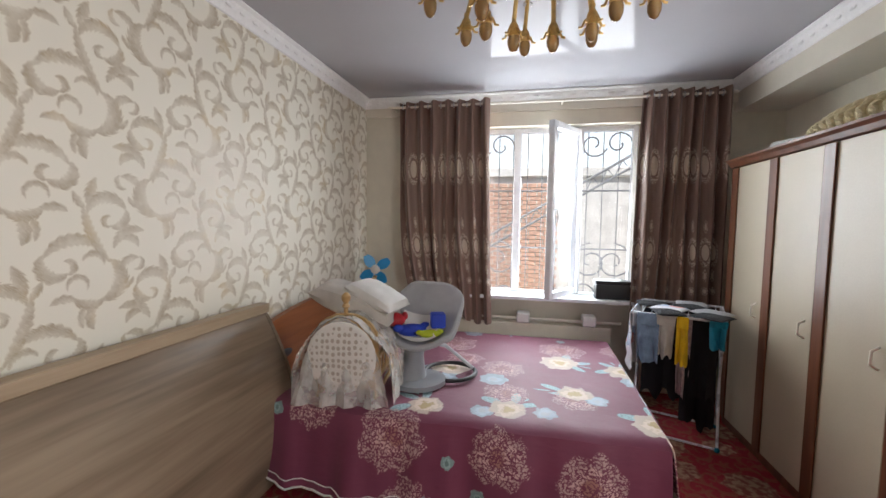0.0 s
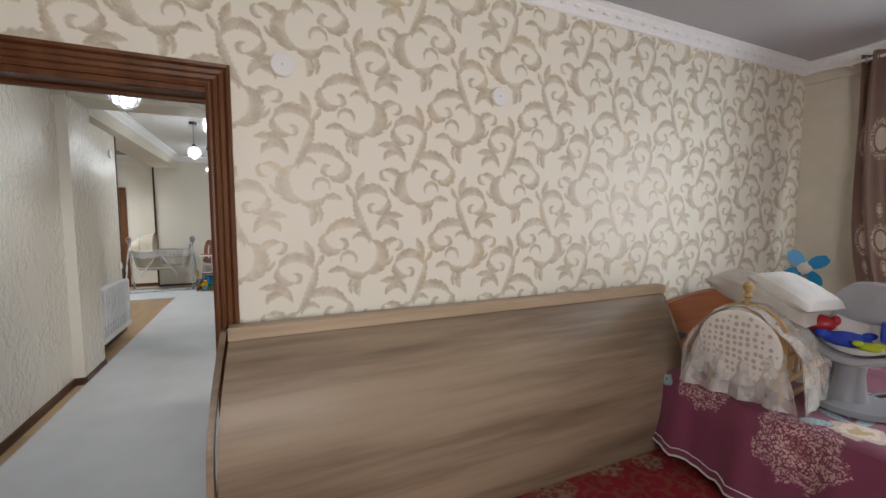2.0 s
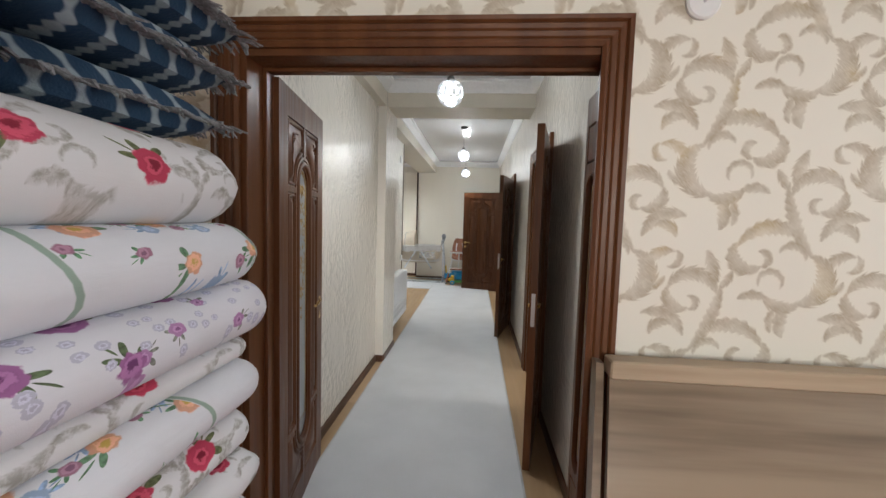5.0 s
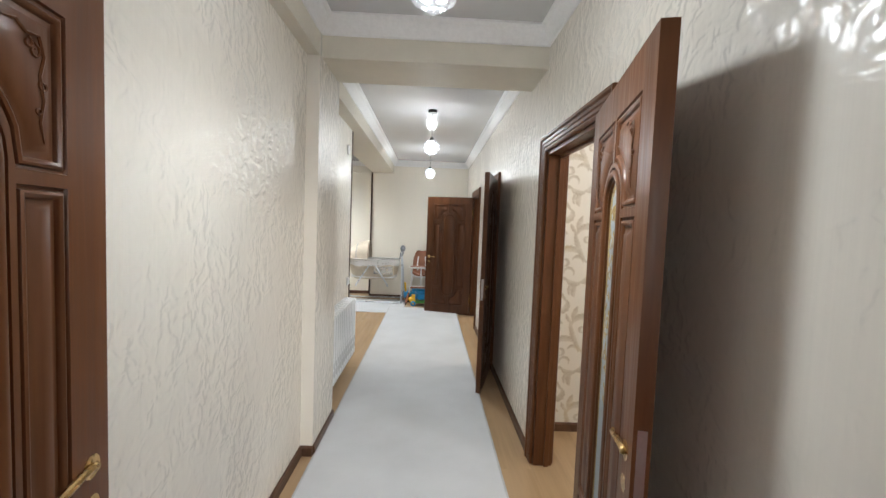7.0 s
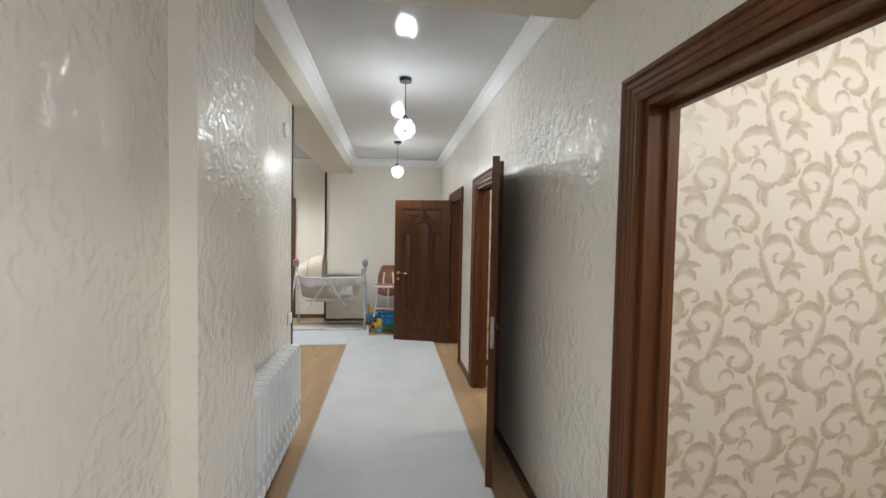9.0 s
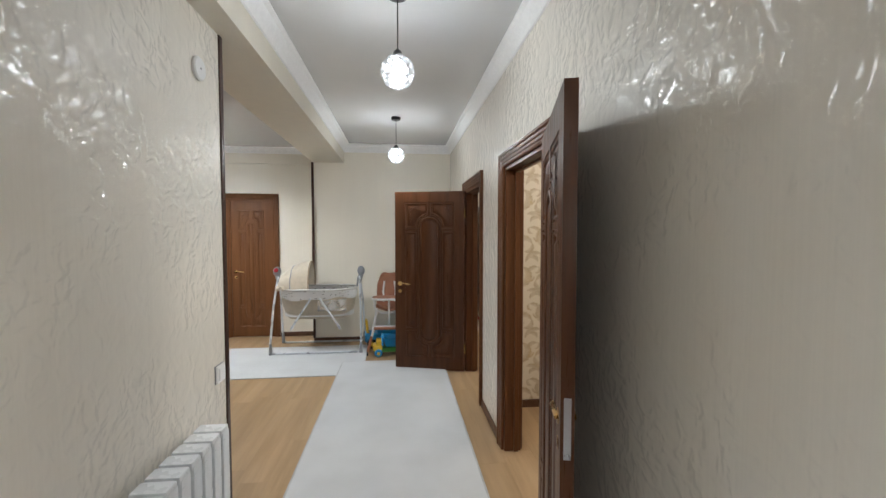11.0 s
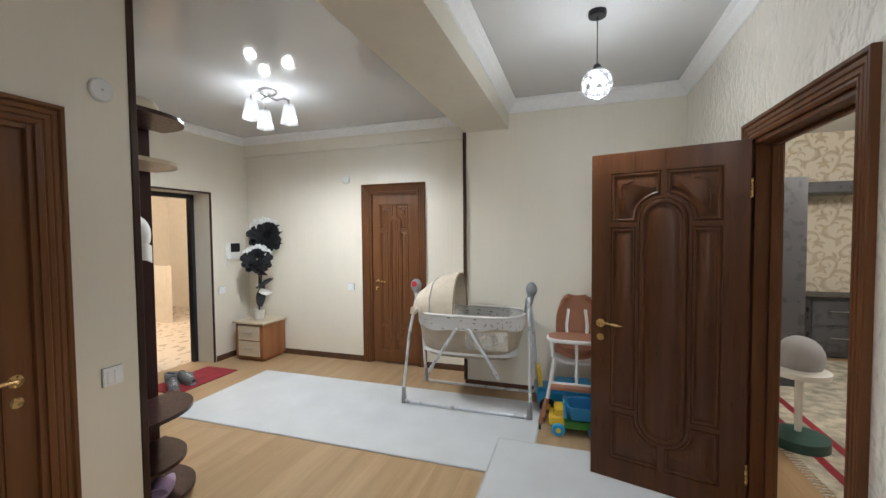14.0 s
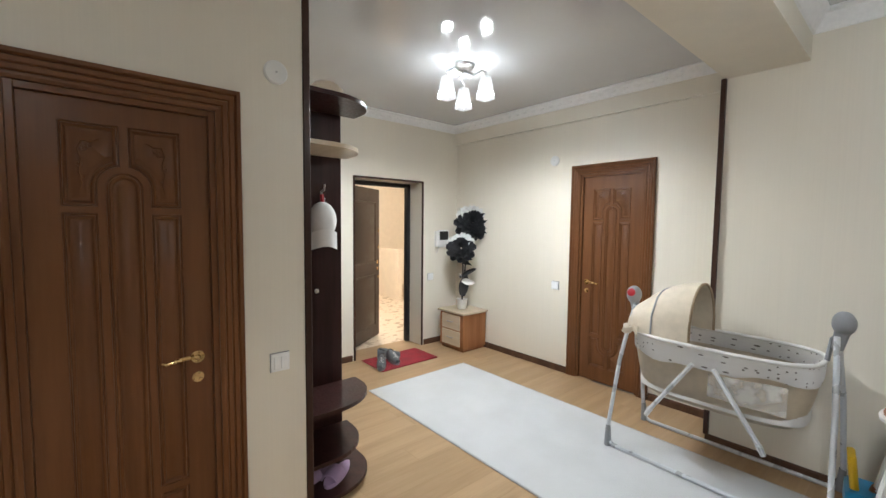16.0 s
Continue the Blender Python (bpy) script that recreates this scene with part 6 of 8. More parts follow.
fan = thing("table_fan", "small table fan with light blue blades", "fan", (5.20, -0.22, BT + 0.008), 200)
bm = bmesh.new()
lathe(bm, [(0.10, 0), (0.10, 0.015), (0.05, 0.03), (0.02, 0.05), (0.016, 0.47), (0.03, 0.49)], 16)
part("stand", bm, MAPLE, fan, "pale beige stand")
hub = Matrix.Rotation(radians(90), 4, "Y") @ Matrix.Rotation(0, 4, "Z")
part("motor", lathe(bmesh.new(), [(0.03, -0.09), (0.05, -0.06), (0.05, 0.0), (0.045, 0.02), (0.02, 0.035)], 16, (0.0, 0, 0.55), hub), IVORY, fan)
for k in range(4):
    rows = []
    for i in range(8):
        r = 0.04 + 0.125 * i / 7
        width = 0.046 * math.sin(math.pi * min(1, 0.20 + 0.66 * i / 7)) + 0.004
        a = 2 * math.pi * k / 4 + 0.6
        row = []
        for j in range(6):
            o = (-1 + 2 * j / 5) * width
            row.append((0.02 + o * 0.25, r * math.cos(a) - o * math.sin(a), 0.55 + r * math.sin(a) + o * math.cos(a)))
        rows.append(row)
    part("blade", sheet(bmesh.new(), rows, 0.003), SKY_BLUE, fan, "light blue plastic blade")

# ---------- chandelier ----------
chand = thing("chandelier", "gilded chandelier with amber glass drops, unlit", "chandelier", (2.78, -1.73, CEIL))
bm = bmesh.new()
lathe(bm, [(0.012, -0.50), (0.03, -0.47), (0.02, -0.42), (0.045, -0.36), (0.02, -0.28), (0.012, -0.05), (0.05, -0.03), (0.07, 0.0)], 16)
part("stem", bm, GILT, chand)
for k in range(18):
    a = 2 * math.pi * k / 18 + 0.2
    outer = k % 2 == 0
    reach, drop = (0.36, -0.475) if outer else (0.20, -0.53)
    arm = bmesh.new()
    tube(arm, [(0.02 * math.cos(a), 0.02 * math.sin(a), -0.38), (reach * 0.45 * math.cos(a), reach * 0.45 * math.sin(a), -0.30), (reach * 0.85 * math.cos(a), reach * 0.85 * math.sin(a), -0.36), (reach * math.cos(a), reach * math.sin(a), drop)], 0.008, 6)
    armo = part("arm", arm, GILT, chand)
    cx, cy = reach * math.cos(a), reach * math.sin(a)
    cup = bmesh.new()
    lathe(cup, [(0.020, -0.052), (0.022, -0.038), (0.017, -0.016), (0.008, 0.0), (0.009, 0.014)], 10, (cx, cy, drop))
    for q in range(5):
        b = 2 * math.pi * q / 5
        tube(cup, [(cx + 0.022 * math.cos(b), cy + 0.022 * math.sin(b), drop - 0.03), (cx + 0.032 * math.cos(b), cy + 0.032 * math.sin(b), drop - 0.050), (cx + 0.043 * math.cos(b), cy + 0.043 * math.sin(b), drop - 0.050)], 0.0045, 5)
    part("cup", cup, GILT, armo, "leafy gilded cup")
    part("glass_drop", lathe(bmesh.new(), [(0.004, -0.104), (0.013, -0.098), (0.021, -0.080), (0.022, -0.064), (0.018, -0.045)], 12, (cx, cy, drop)), AMBER, armo, "amber glass drop")
beads = bmesh.new()
for k in range(70):
    a = 2 * math.pi * k / 70
    sag = 0.03 * abs(math.sin(a * 7))
    ball(beads, (0.27 * math.cos(a), 0.27 * math.sin(a), -0.40 - sag), 0.007, 6, 4)
part("bead_chain", beads, GLASS, chand)

# ---------- wardrobe ----------
ward = thing("wardrobe", "cream wardrobe with brown vertical strips", "wardrobe", (3.02, -3.775, 0))
WL = 2.0
part("carcass", boxes(((0, 0, 0.0), (WL, 0.545, 0.07)), ((0, 0, 0.07), (0.02, 0.545, 2.0)), ((WL - 0.02, 0, 0.07), (WL, 0.545, 2.0)), ((0.02, 0, 0.07), (WL - 0.02, 0.02, 2.0)), ((0.02, 0.02, 1.98), (WL - 0.02, 0.545, 2.0))), CHERRY_STRIP, ward, smooth=False)
for k in range(4):
    x = k * WL / 4
    d = part("door", one_box((x + 0.003, 0.548, 0.075), (x + WL / 4 - 0.003, 0.568, 1.995), 0.004), CREAM_LACQUER, ward, smooth=False)
    part("strip", one_box((x + WL / 4 - 0.10, 0.569, 0.076), (x + WL / 4 - 0.012, 0.580, 1.994), 0.004), CHERRY_STRIP, d, "brown vertical strip", smooth=False)
    hb = bmesh.new()
    tube(hb, [(x + 0.06, 0.568, 1.04), (x + 0.06, 0.598, 1.02), (x + 0.06, 0.600, 0.96), (x + 0.06, 0.568, 0.94)], 0.006, 6)
    part("handle", hb, IVORY, d)
crown = sweep(bmesh.new(), [(0, 0), (0.055, 0), (0.055, 0.014), (0.035, 0.03), (0.02, 0.055), (0, 0.06)], (-0.01, 0.56, 2.06), (WL + 0.02, 0.56, 2.06), (0, 1, 0))
part("crown", crown, CHERRY_STRIP, ward, "dark moulded crown", smooth=False)
part("top_board", one_box((-0.01, 0.0, 2.0), (WL + 0.02, 0.56, 2.02)), CHERRY_STRIP, ward, smooth=False)
bolster = thing("knitted_bolster", "cream chunky knitted bolster on the wardrobe", "pillow", (4.02, -3.46, 2.022))
part("core", ball(bmesh.new(), (0, 0, 0.105), (0.46, 0.165, 0.10), 20, 12), KNIT, bolster)
loops_ = bmesh.new()
for row_no in range(9):
    a = radians(-15 + 26 * row_no)
    for k in range(13):
        x = -0.42 + 0.07 * k + 0.035 * (row_no % 2)
        fat = math.sqrt(max(0.12, 1 - (x / 0.47) ** 2))
        ring_ = []
        for q in range(7):
            f = q / 6
            b = a + radians(30) * (f - 0.5)
            ring_.append((x + 0.028 * math.sin(math.pi * f) * (1 if row_no % 2 else -1), 0.168 * fat * math.cos(b), 0.108 + 0.102 * fat * math.sin(b)))
        tube(loops_, ring_, [0.008, 0.016, 0.020, 0.021, 0.020, 0.016, 0.008], 7)
part("knit", loops_, KNIT, bolster, "thick looped knit")
folded_cloth("white_bedding", "folded white bedding on the wardrobe", "bedding", (4.60, -3.50, 2.02), (0.30, 0.40, 0.11), LIGHT_CLOTH, 20, seed=11, layers=2)

# ---------- clothes airer ----------
AIRER, AIRER_TURN = (4.80, -2.79), -20.0
airer_place = pose(*AIRER, 0, 0, 0, AIRER_TURN)
airer = thing("clothes_airer", "folding clothes airer hung with drying laundry", "airer", (*AIRER, 0), AIRER_TURN)
fr = bmesh.new()
tube(fr, [(-0.30, -0.30, 0.93), (0.30, -0.30, 0.93), (0.30, 0.26, 0.93), (-0.30, 0.26, 0.93)], 0.009, 8, closed=True)
part("top_rails", fr, PALE_METAL, airer)
wires = bmesh.new()
for k in range(9):
    y = -0.25 + k * 0.057
    tube(wires, [(-0.30, y, 0.93), (0.30, y, 0.93)], 0.0035, 5)
part("wires", wires, PALE_METAL, airer)
for sx in (-1, 1):
    leg = bmesh.new()
    tube(leg, [(-0.27 * sx, -0.29, 0.93), (0.0, -0.29, 0.47), (0.20 * sx, -0.29, 0.02)], 0.009, 8)
    tube(leg, [(-0.27 * sx, 0.25, 0.93), (0.0, 0.25, 0.47), (0.20 * sx, 0.25, 0.02)], 0.009, 8)
    tube(leg, [(0.20 * sx, -0.29, 0.02), (0.20 * sx, 0.25, 0.02)], 0.009, 8)
    legs = part("leg_loop", leg, PALE_METAL, airer)
    feet = bmesh.new()
    for y in (-0.29, 0.25):
        ball(feet, (0.20 * sx, y, 0.018), (0.022, 0.018, 0.018), 8, 6)
    part("foot", feet, TEAL, legs, "turquoise plastic foot")


def hung(name, label, x, y, along, width, drop, mat, seed, category="laundry"):
    """A garment over a rail: along is 'x' or 'y', the way that the rail runs."""
    c = thing(name, label, category, tuple(airer_place @ Vector((x, y, 0.93))), AIRER_TURN)
    rows_, uv_ = [], []
    for i in range(22):
        s = -0.25 + 1.25 * i / 21
        row, uvr = [], []
        for j in range(13):
            t = -0.5 + j / 12
            w = 0.02 * noise.noise((t * 6 + seed, s * 4, seed * 2.3)) * (0.3 + abs(s))
            out = 0.012 * (1 if s > 0 else -1) if abs(s) > 0.03 else 0
            z = 0.010 - abs(s) * drop * (1 + 0.18 * noise.noise((t * 4, seed, 0.0)))
            narrow = width * (1 - 0.25 * abs(s) * (seed % 2))
            p = (out + w + 0.03 * s * math.sin(t * 9 + seed), t * narrow, z) if along == "y" else (t * narrow, out + w + 0.03 * s * math.sin(t * 9 + seed), z)
            row.append(p)
            uvr.append((t * width, s * drop))
        rows_.append(row)
        uv_.append(uvr)
    part("cloth", sheet(bmesh.new(), rows_, 0.006, uv_), mat, c)


hung("hung_sheet", "pastel printed baby sheet drying on the airer", -0.16, 0.265, "x", 0.36, 0.42, PASTEL, 3)
hung("hung_denim", "pale blue jeans drying on the airer", -0.305, 0.16, "y", 0.14, 0.36, DENIM, 4)
hung("hung_grey_top", "grey top drying on the airer", -0.305, 0.05, "y", 0.12, 0.30, GREY_CLOTH, 5)
hung("hung_sock", "yellow garment drying on the airer", -0.305, -0.05, "y", 0.07, 0.34, YELLOW_CLOTH, 6)
hung("hung_trousers", "black trousers drying on the airer", -0.14, -0.16, "y", 0.24, 0.62, BLACK_CLOTH, 7)
hung("black_skirt", "black skirt drying on the airer", -0.10, 0.08, "y", 0.26, 0.66, BLACK_CLOTH, 12)
hung("hung_shirt", "black shirt drying on the airer", 0.05, -0.16, "y", 0.22, 0.88, BLACK_CLOTH, 8)
hung("black_jumper", "black top drying on the airer", 0.2, -0.05, "y", 0.42, 0.60, BLACK_CLOTH, 10)
hung("hung_lace_top", "pale pink lace top drying on the airer", -0.16, -0.06, "y", 0.10, 0.60, PINK_LACE, 11)
hung("hung_teal_cloth", "teal cloth drying on the airer", -0.305, -0.255, "y", 0.10, 0.20, TEAL, 9)
rnd = random.Random(9)
for k in range(7):
    mt = [BLACK_CLOTH, GREY_SEAT, BLACK_CLOTH, GREY_SEAT, BLACK_CLOTH, PASTEL, BLACK_CLOTH][k]
    word = {BLACK_CLOTH: "black", GREY_SEAT: "grey", PASTEL: "printed"}[mt]
    cushion("laid_garment", word + " garment spread on top of the airer", "laundry", tuple(airer_place @ Vector((-0.24 + 0.15 * (k % 4), -0.22 + 0.13 * (k // 2), 0.932))), (0.22, 0.19, 0.028), mt, rnd.uniform(0, 90), group="garments on the airer", seed=20 + k)

# ---------- chest with folded bedding ----------
chest = thing("chest_of_drawers", "ivory painted chest with gilded panel mouldings", "chest", (-0.46, -1.95, 0))
part("body", one_box((0, 0, 0.06), (0.52, 1.42, 0.67), 0.004), IVORY, chest, smooth=False)
part("top", one_box((-0.01, -0.02, 0.67), (0.545, 1.445, 0.70), 0.008, 2), IVORY, chest, smooth=False)
part("plinth", one_box((0.02, 0.02, 0), (0.50, 1.40, 0.06)), IVORY, chest, smooth=False)
for k in range(2):
    for r in range(3):
        y0, z0 = 0.03 + k * 0.70, 0.09 + r * 0.19
        dr = part("drawer", one_box((0.521, y0, z0), (0.535, y0 + 0.66, z0 + 0.175), 0.004), IVORY, chest, smooth=False)
        rim = bmesh.new()
        tube(rim, [(0.537, y0 + 0.05, z0 + 0.035), (0.537, y0 + 0.61, z0 + 0.035), (0.537, y0 + 0.61, z0 + 0.14), (0.537, y0 + 0.05, z0 + 0.14)], 0.005, 6, closed=True)
        part("moulding", rim, GILT, dr, "thin gilded moulding")
LAYERS = [(0.12, ROSE_SHEET, "white rose-print quilt, folded in the stack"), (0.11, ROSE_SHEET, "white rose-print quilt, folded in the stack"), (0.10, ROSE_SHEET, "white rose-print quilt, folded in the stack"), (0.11, SPRAY_SHEET, "white quilt with green sprays, folded in the stack"),
          (0.055, ROSE_SHEET, "thin rose-print quilt, folded in the stack"), (0.12, LILAC_SHEET, "white quilt with lilac flowers, folded in the stack"), (0.13, SPRAY_SHEET, "white quilt with peach sprays, folded in the stack"), (0.16, ROSE_SHEET, "thick rose-print quilt, folded in the stack")]
z = 0.70
for k, (h, mt, lab) in enumerate(LAYERS):
    jut = (0.0, 0.01, 0.0, 0.015, -0.005, 0.025, 0.01, -0.015)[k]
    folded_cloth("folded_quilt", lab, "quilt", (-0.17 + jut, -1.20 + jut * 0.9, z), (0.54, 1.40 + jut, h), mt, 0, layers=1, group="stack of folded quilts", seed=30 + k)
    z += h
TOP = z
z = TOP
for k, (h, sx, sy, dx) in enumerate(((0.15, 0.54, 0.78, 0.0), (0.16, 0.56, 0.80, 0.02), (0.16, 0.52, 0.76, -0.02), (0.15, 0.48, 0.72, -0.06))):
    folded_cloth("purple_velvet_cushion", "purple velvet floor cushion on the quilts", "cushion", (-0.19 + dx, -1.36, z), (sx, sy, h), PURPLE, 2 * k - 3, layers=1, group="stack of purple cushions", seed=40 + k)
    z += h * 0.97
z = TOP
for k in range(3):
    c = cushion("navy_fringed_cushion", "navy patterned cushion with grey fringe", "cushion", (-0.20 + 0.02 * k, -0.72 + 0.012 * k, z + 0.008), (0.46, 0.46, 0.12), NAVY_STRIPE, 4 * k - 4, group="navy cushions", seed=50 + k)
    fr = bmesh.new()
    rnd = random.Random(60 + k)
    for q in range(240):
        e = q % 4
        t = rnd.uniform(-0.225, 0.225)
        sx, sy = ((t, 0.222), (0.222, t), (t, -0.222), (-0.222, t))[e]
        ox, oy = ((0, 1), (1, 0), (0, -1), (-1, 0))[e]
        l = rnd.uniform(0.035, 0.06)
        tube(fr, [(sx, sy, 0.05), (sx + ox * l * 0.6 + rnd.uniform(-0.01, 0.01), sy + oy * l * 0.6, 0.046), (sx + ox * l + rnd.uniform(-0.015, 0.015), sy + oy * l, 0.034)], [0.0045, 0.004, 0.002], 3, cap=False)
    part("fringe", fr, FRINGE, c, "shaggy grey fringe")
    z += 0.105
for k in range(2):
    cushion("purple_plush_pillow", "purple crushed plush pillow on the navy cushions", "pillow", (-0.24 + 0.02 * k, -0.74 - 0.03 * k, z + 0.01), (0.46, 0.50, 0.15), PURPLE_NAP, 5 - 6 * k, 4, group="purple plush pillows", seed=70 + k)
    z += 0.125

rolled = thing("folded_floor_rug", "folded patterned rug with blue binding by the door", "rug", (-0.165, -0.03, 0))
rugmat = textile("multicolour_rug", (0.13, 0.07, 0.06), [(9.0, 2.0, 0.5, (0.30, 0.16, 0.05), (0.2, 0.05, 0.05), 0.4), (14.0, 5.0, 0.4, (0.10, 0.04, 0.14), (0.1, 0.2, 0.25), 0.4)])
rows, uvs = [], []
for i in range(9):
    rows.append([(0.05 + 0.006 * math.sin(i), -0.40 + 0.40 * j / 10, 0.29 * i / 8 + 0.001) for j in range(11)])
    uvs.append([(0.4 * j / 10, 0.3 * i / 8) for j in range(11)])
part("rug_body", sheet(bmesh.new(), rows, 0.07, uvs), rugmat, rolled)
part("binding", one_box((-0.022, -0.41, 0.288), (0.056, 0.005, 0.308), 0.006), BLUE_EDGE, rolled, "blue cloth binding", smooth=False)


# ---------- wall covers, switches, sockets ----------
def wall_disc(place, normal, radius=0.052):
    d = thing("round_cover", "round white junction box cover on the wall", "wall cover", place, group="round junction covers")
    turn = Vector(normal).to_track_quat("Z", "Y").to_matrix().to_4x4()
    part("cap", lathe(bmesh.new(), [(radius, 0.0), (radius, 0.010), (radius - 0.006, 0.016), (0.006, 0.0165)], 28, turn=turn), WHITE_PLASTIC, d)
    part("screw", lathe(bmesh.new(), [(0.005, 0.0166), (0.005, 0.019)], 10, turn=turn), STEEL, d)


for spot, way in (((1.30, -0.001, 2.17), (0, -1, 0)), ((2.424, -0.001, 2.167), (0, -1, 0)), ((-0.469, 4.36, 2.28), (1, 0, 0)), ((-1.779, 5.655, 2.204), (1, 0, 0)), ((-2.375, 8.689, 2.20), (0, -1, 0))):
    wall_disc(spot, way)


SWITCH_WHITE = mottled("bright_switch_plastic", (0.86, 0.87, 0.88), 0.3, amount=0.02, bump=0.02)


def switch(place, turn, double=True, socket=False):
    s = thing("light_switch" if not socket else "wall_socket", "white double light switch on the wall" if not socket else "white power socket on the wall", "switch" if not socket else "socket", place, turn, group="white switches and sockets")
    # Grey rim in place of the thin shadow round the plate.
    part("backing", one_box((-0.044, -0.004, -0.044), (0.044, 0.0, 0.044)), GREY_PLASTIC, s, "grey rim standing in for the plate's shadow", smooth=False)
    part("plate", one_box((-0.042, -0.014, -0.042), (0.042, -0.0042, 0.042), 0.004, 2), SWITCH_WHITE, s)
    if socket:
        part("well", lathe(bmesh.new(), [(0.020, 0.0), (0.021, 0.003), (0.026, 0.003)], 18, (0, -0.010, 0), Matrix.Rotation(radians(90), 4, "X")), GREY_PLASTIC, s)
    else:
        for x in ((-0.0155, 0.0155) if double else (0.0,)):
            part("rocker", one_box((x - 0.0145 if double else -0.03, -0.020, -0.030), (x + 0.0145 if double else 0.03, -0.0142, 0.030), 0.002), SWITCH_WHITE, s, smooth=False)


switch((-0.469, 4.50, 0.87), 90)
switch((-1.779, 5.655, 0.89), 90)
switch((-2.33, 8.689, 0.90), 0, False)
switch((-3.884, 8.24, 0.86), 90, False)
switch((3.0, 2.979, 0.74), 0, socket=True)

# ---------- corridor ----------
def binding(rug, wide, long, low):
    """The overlocked edge round a carpet, one strip a side."""
    for a, b in (((0, 0, low), (0.0118, long, low + 0.0075)), ((wide - 0.0118, 0, low), (wide, long, low + 0.0075)), ((0.0122, 0, low), (wide - 0.0122, 0.0118, low + 0.0075)), ((0.0122, long - 0.0118, low), (wide - 0.0122, long, low + 0.0075))):
        part("edge_binding", one_box(a, b, 0.002), RUG_EDGE, rug, smooth=False)


RUG_EDGE = mottled("grey_edge_binding", (0.47, 0.475, 0.485), 0.95, amount=0.15, bump=0.8, fine=300.0, depth=0.003)
rug1 = thing("corridor_runner", "long pale grey carpet runner on the laminate", "rug", (-0.27, 0.20, 0.010))
part("carpet_body", one_box((0.012, 0.012, 0), (1.188, 7.098, 0.009), 0.003), RUG_GREY, rug1, smooth=False)
binding(rug1, 1.20, 7.11, 0.0)
rug2 = thing("hall_carpet", "pale grey carpet on the hall floor", "rug", (-3.06, 6.87, 0.0))
part("carpet_body", one_box((0.012, 0.012, 0.0005), (3.048, 1.178, 0.0085), 0.003), RUG_GREY, rug2, smooth=False)
binding(rug2, 3.06, 1.19, 0.0005)

rad = thing("corridor_radiator", "white ribbed aluminium radiator on the corridor wall", "radiator", (-0.45, 3.28, 0.16))
section = None
for k in range(12):
    if section is None:
        bm = bmesh.new()
        box(bm, (0.09, 0.010, 0.0), (0.13, 0.071, 0.56), 0.012, 2)
        box(bm, (0.0, 0.030, 0.01), (0.09, 0.050, 0.55), 0.006)
        box(bm, (0.01, 0.006, 0.545), (0.125, 0.074, 0.575), 0.010, 2)
        section = part("section", bm, WHITE_ENAMEL, rad)
        sec = section
    else:
        sec = new("section", section.data)
        sec.parent = rad
    sec.location = (0, k * 0.081, 0)
pipe = bmesh.new()
for z in (0.05, 0.50):
    tube(pipe, [(0.07, -0.02, z), (0.07, 0.99, z)], 0.016, 10)
part("manifold", pipe, WHITE_ENAMEL, rad)
valve = bmesh.new()
tube(valve, [(0.07, -0.005, 0.05), (0.07, -0.05, 0.05), (0.07, -0.05, -0.03), (0.0, -0.05, -0.03)], 0.012, 8)
ball(valve, (0.07, -0.05, 0.05), (0.02, 0.02, 0.03), 10, 8)
part("valve", valve, WHITE_PLASTIC, rad, "white radiator valve")
part("air_vent", lathe(bmesh.new(), [(0.012, 0), (0.012, 0.02)], 10, (0.07, 0.98, 0.05), Matrix.Rotation(radians(-90), 4, "X")), STEEL, rad)

# ---------- pendants ----------
first = None
for spot in PENDANTS:
    if first is not None and spot is PENDANTS[2]:
        copy_thing(first, Matrix.Translation(spot))
        continue
    p = first = thing("pendant_lamp", "crystal globe pendant lamp, lit, on a thin cord", "pendant lamp", spot, group="corridor pendant lamps")
    up = CEIL - spot[2]
    part("rose", lathe(bmesh.new(), [(0.048, -0.03), (0.05, -0.02), (0.05, 0.0)], 20, (0, 0, up)), BLACK_PLASTIC, p, "black ceiling rose")
    part("cord", tube(bmesh.new(), [(0, 0, 0.10), (0, 0, up - 0.028)], 0.003, 6), BLACK_PLASTIC, p)
    part("cap", lathe(bmesh.new(), [(0.045, 0.068), (0.03, 0.082), (0.02, 0.105), (0.006, 0.115)], 16), BLACK_PLASTIC, p, "black lamp cap")
    disc = None
    for ring_no in range(5):
        lat = radians(-70 + 32 * ring_no)
        count = max(4, int(11 * math.cos(lat)))
        for k in range(count):
            a = 2 * math.pi * (k + 0.5 * (ring_no % 2)) / count
            n = Vector((math.cos(lat) * math.cos(a), math.cos(lat) * math.sin(a), math.sin(lat)))
            turn = n.to_track_quat("Z", "Y").to_matrix().to_4x4()
            if disc is None:
                disc = piece = part("crystal", lathe(bmesh.new(), [(0.010, -0.006), (0.022, -0.003), (0.022, 0.003), (0.010, 0.007)], 10), CRYSTAL, p, "round lit crystal disc")
            else:
                piece = new("crystal", disc.data)
                piece.parent = p
            piece.matrix_basis = Matrix.Translation(n * 0.082) @ turn
    part("bulb", ball(bmesh.new(), (0, 0, 0.045), (0.024, 0.024, 0.02), 12, 8), BULB, p)

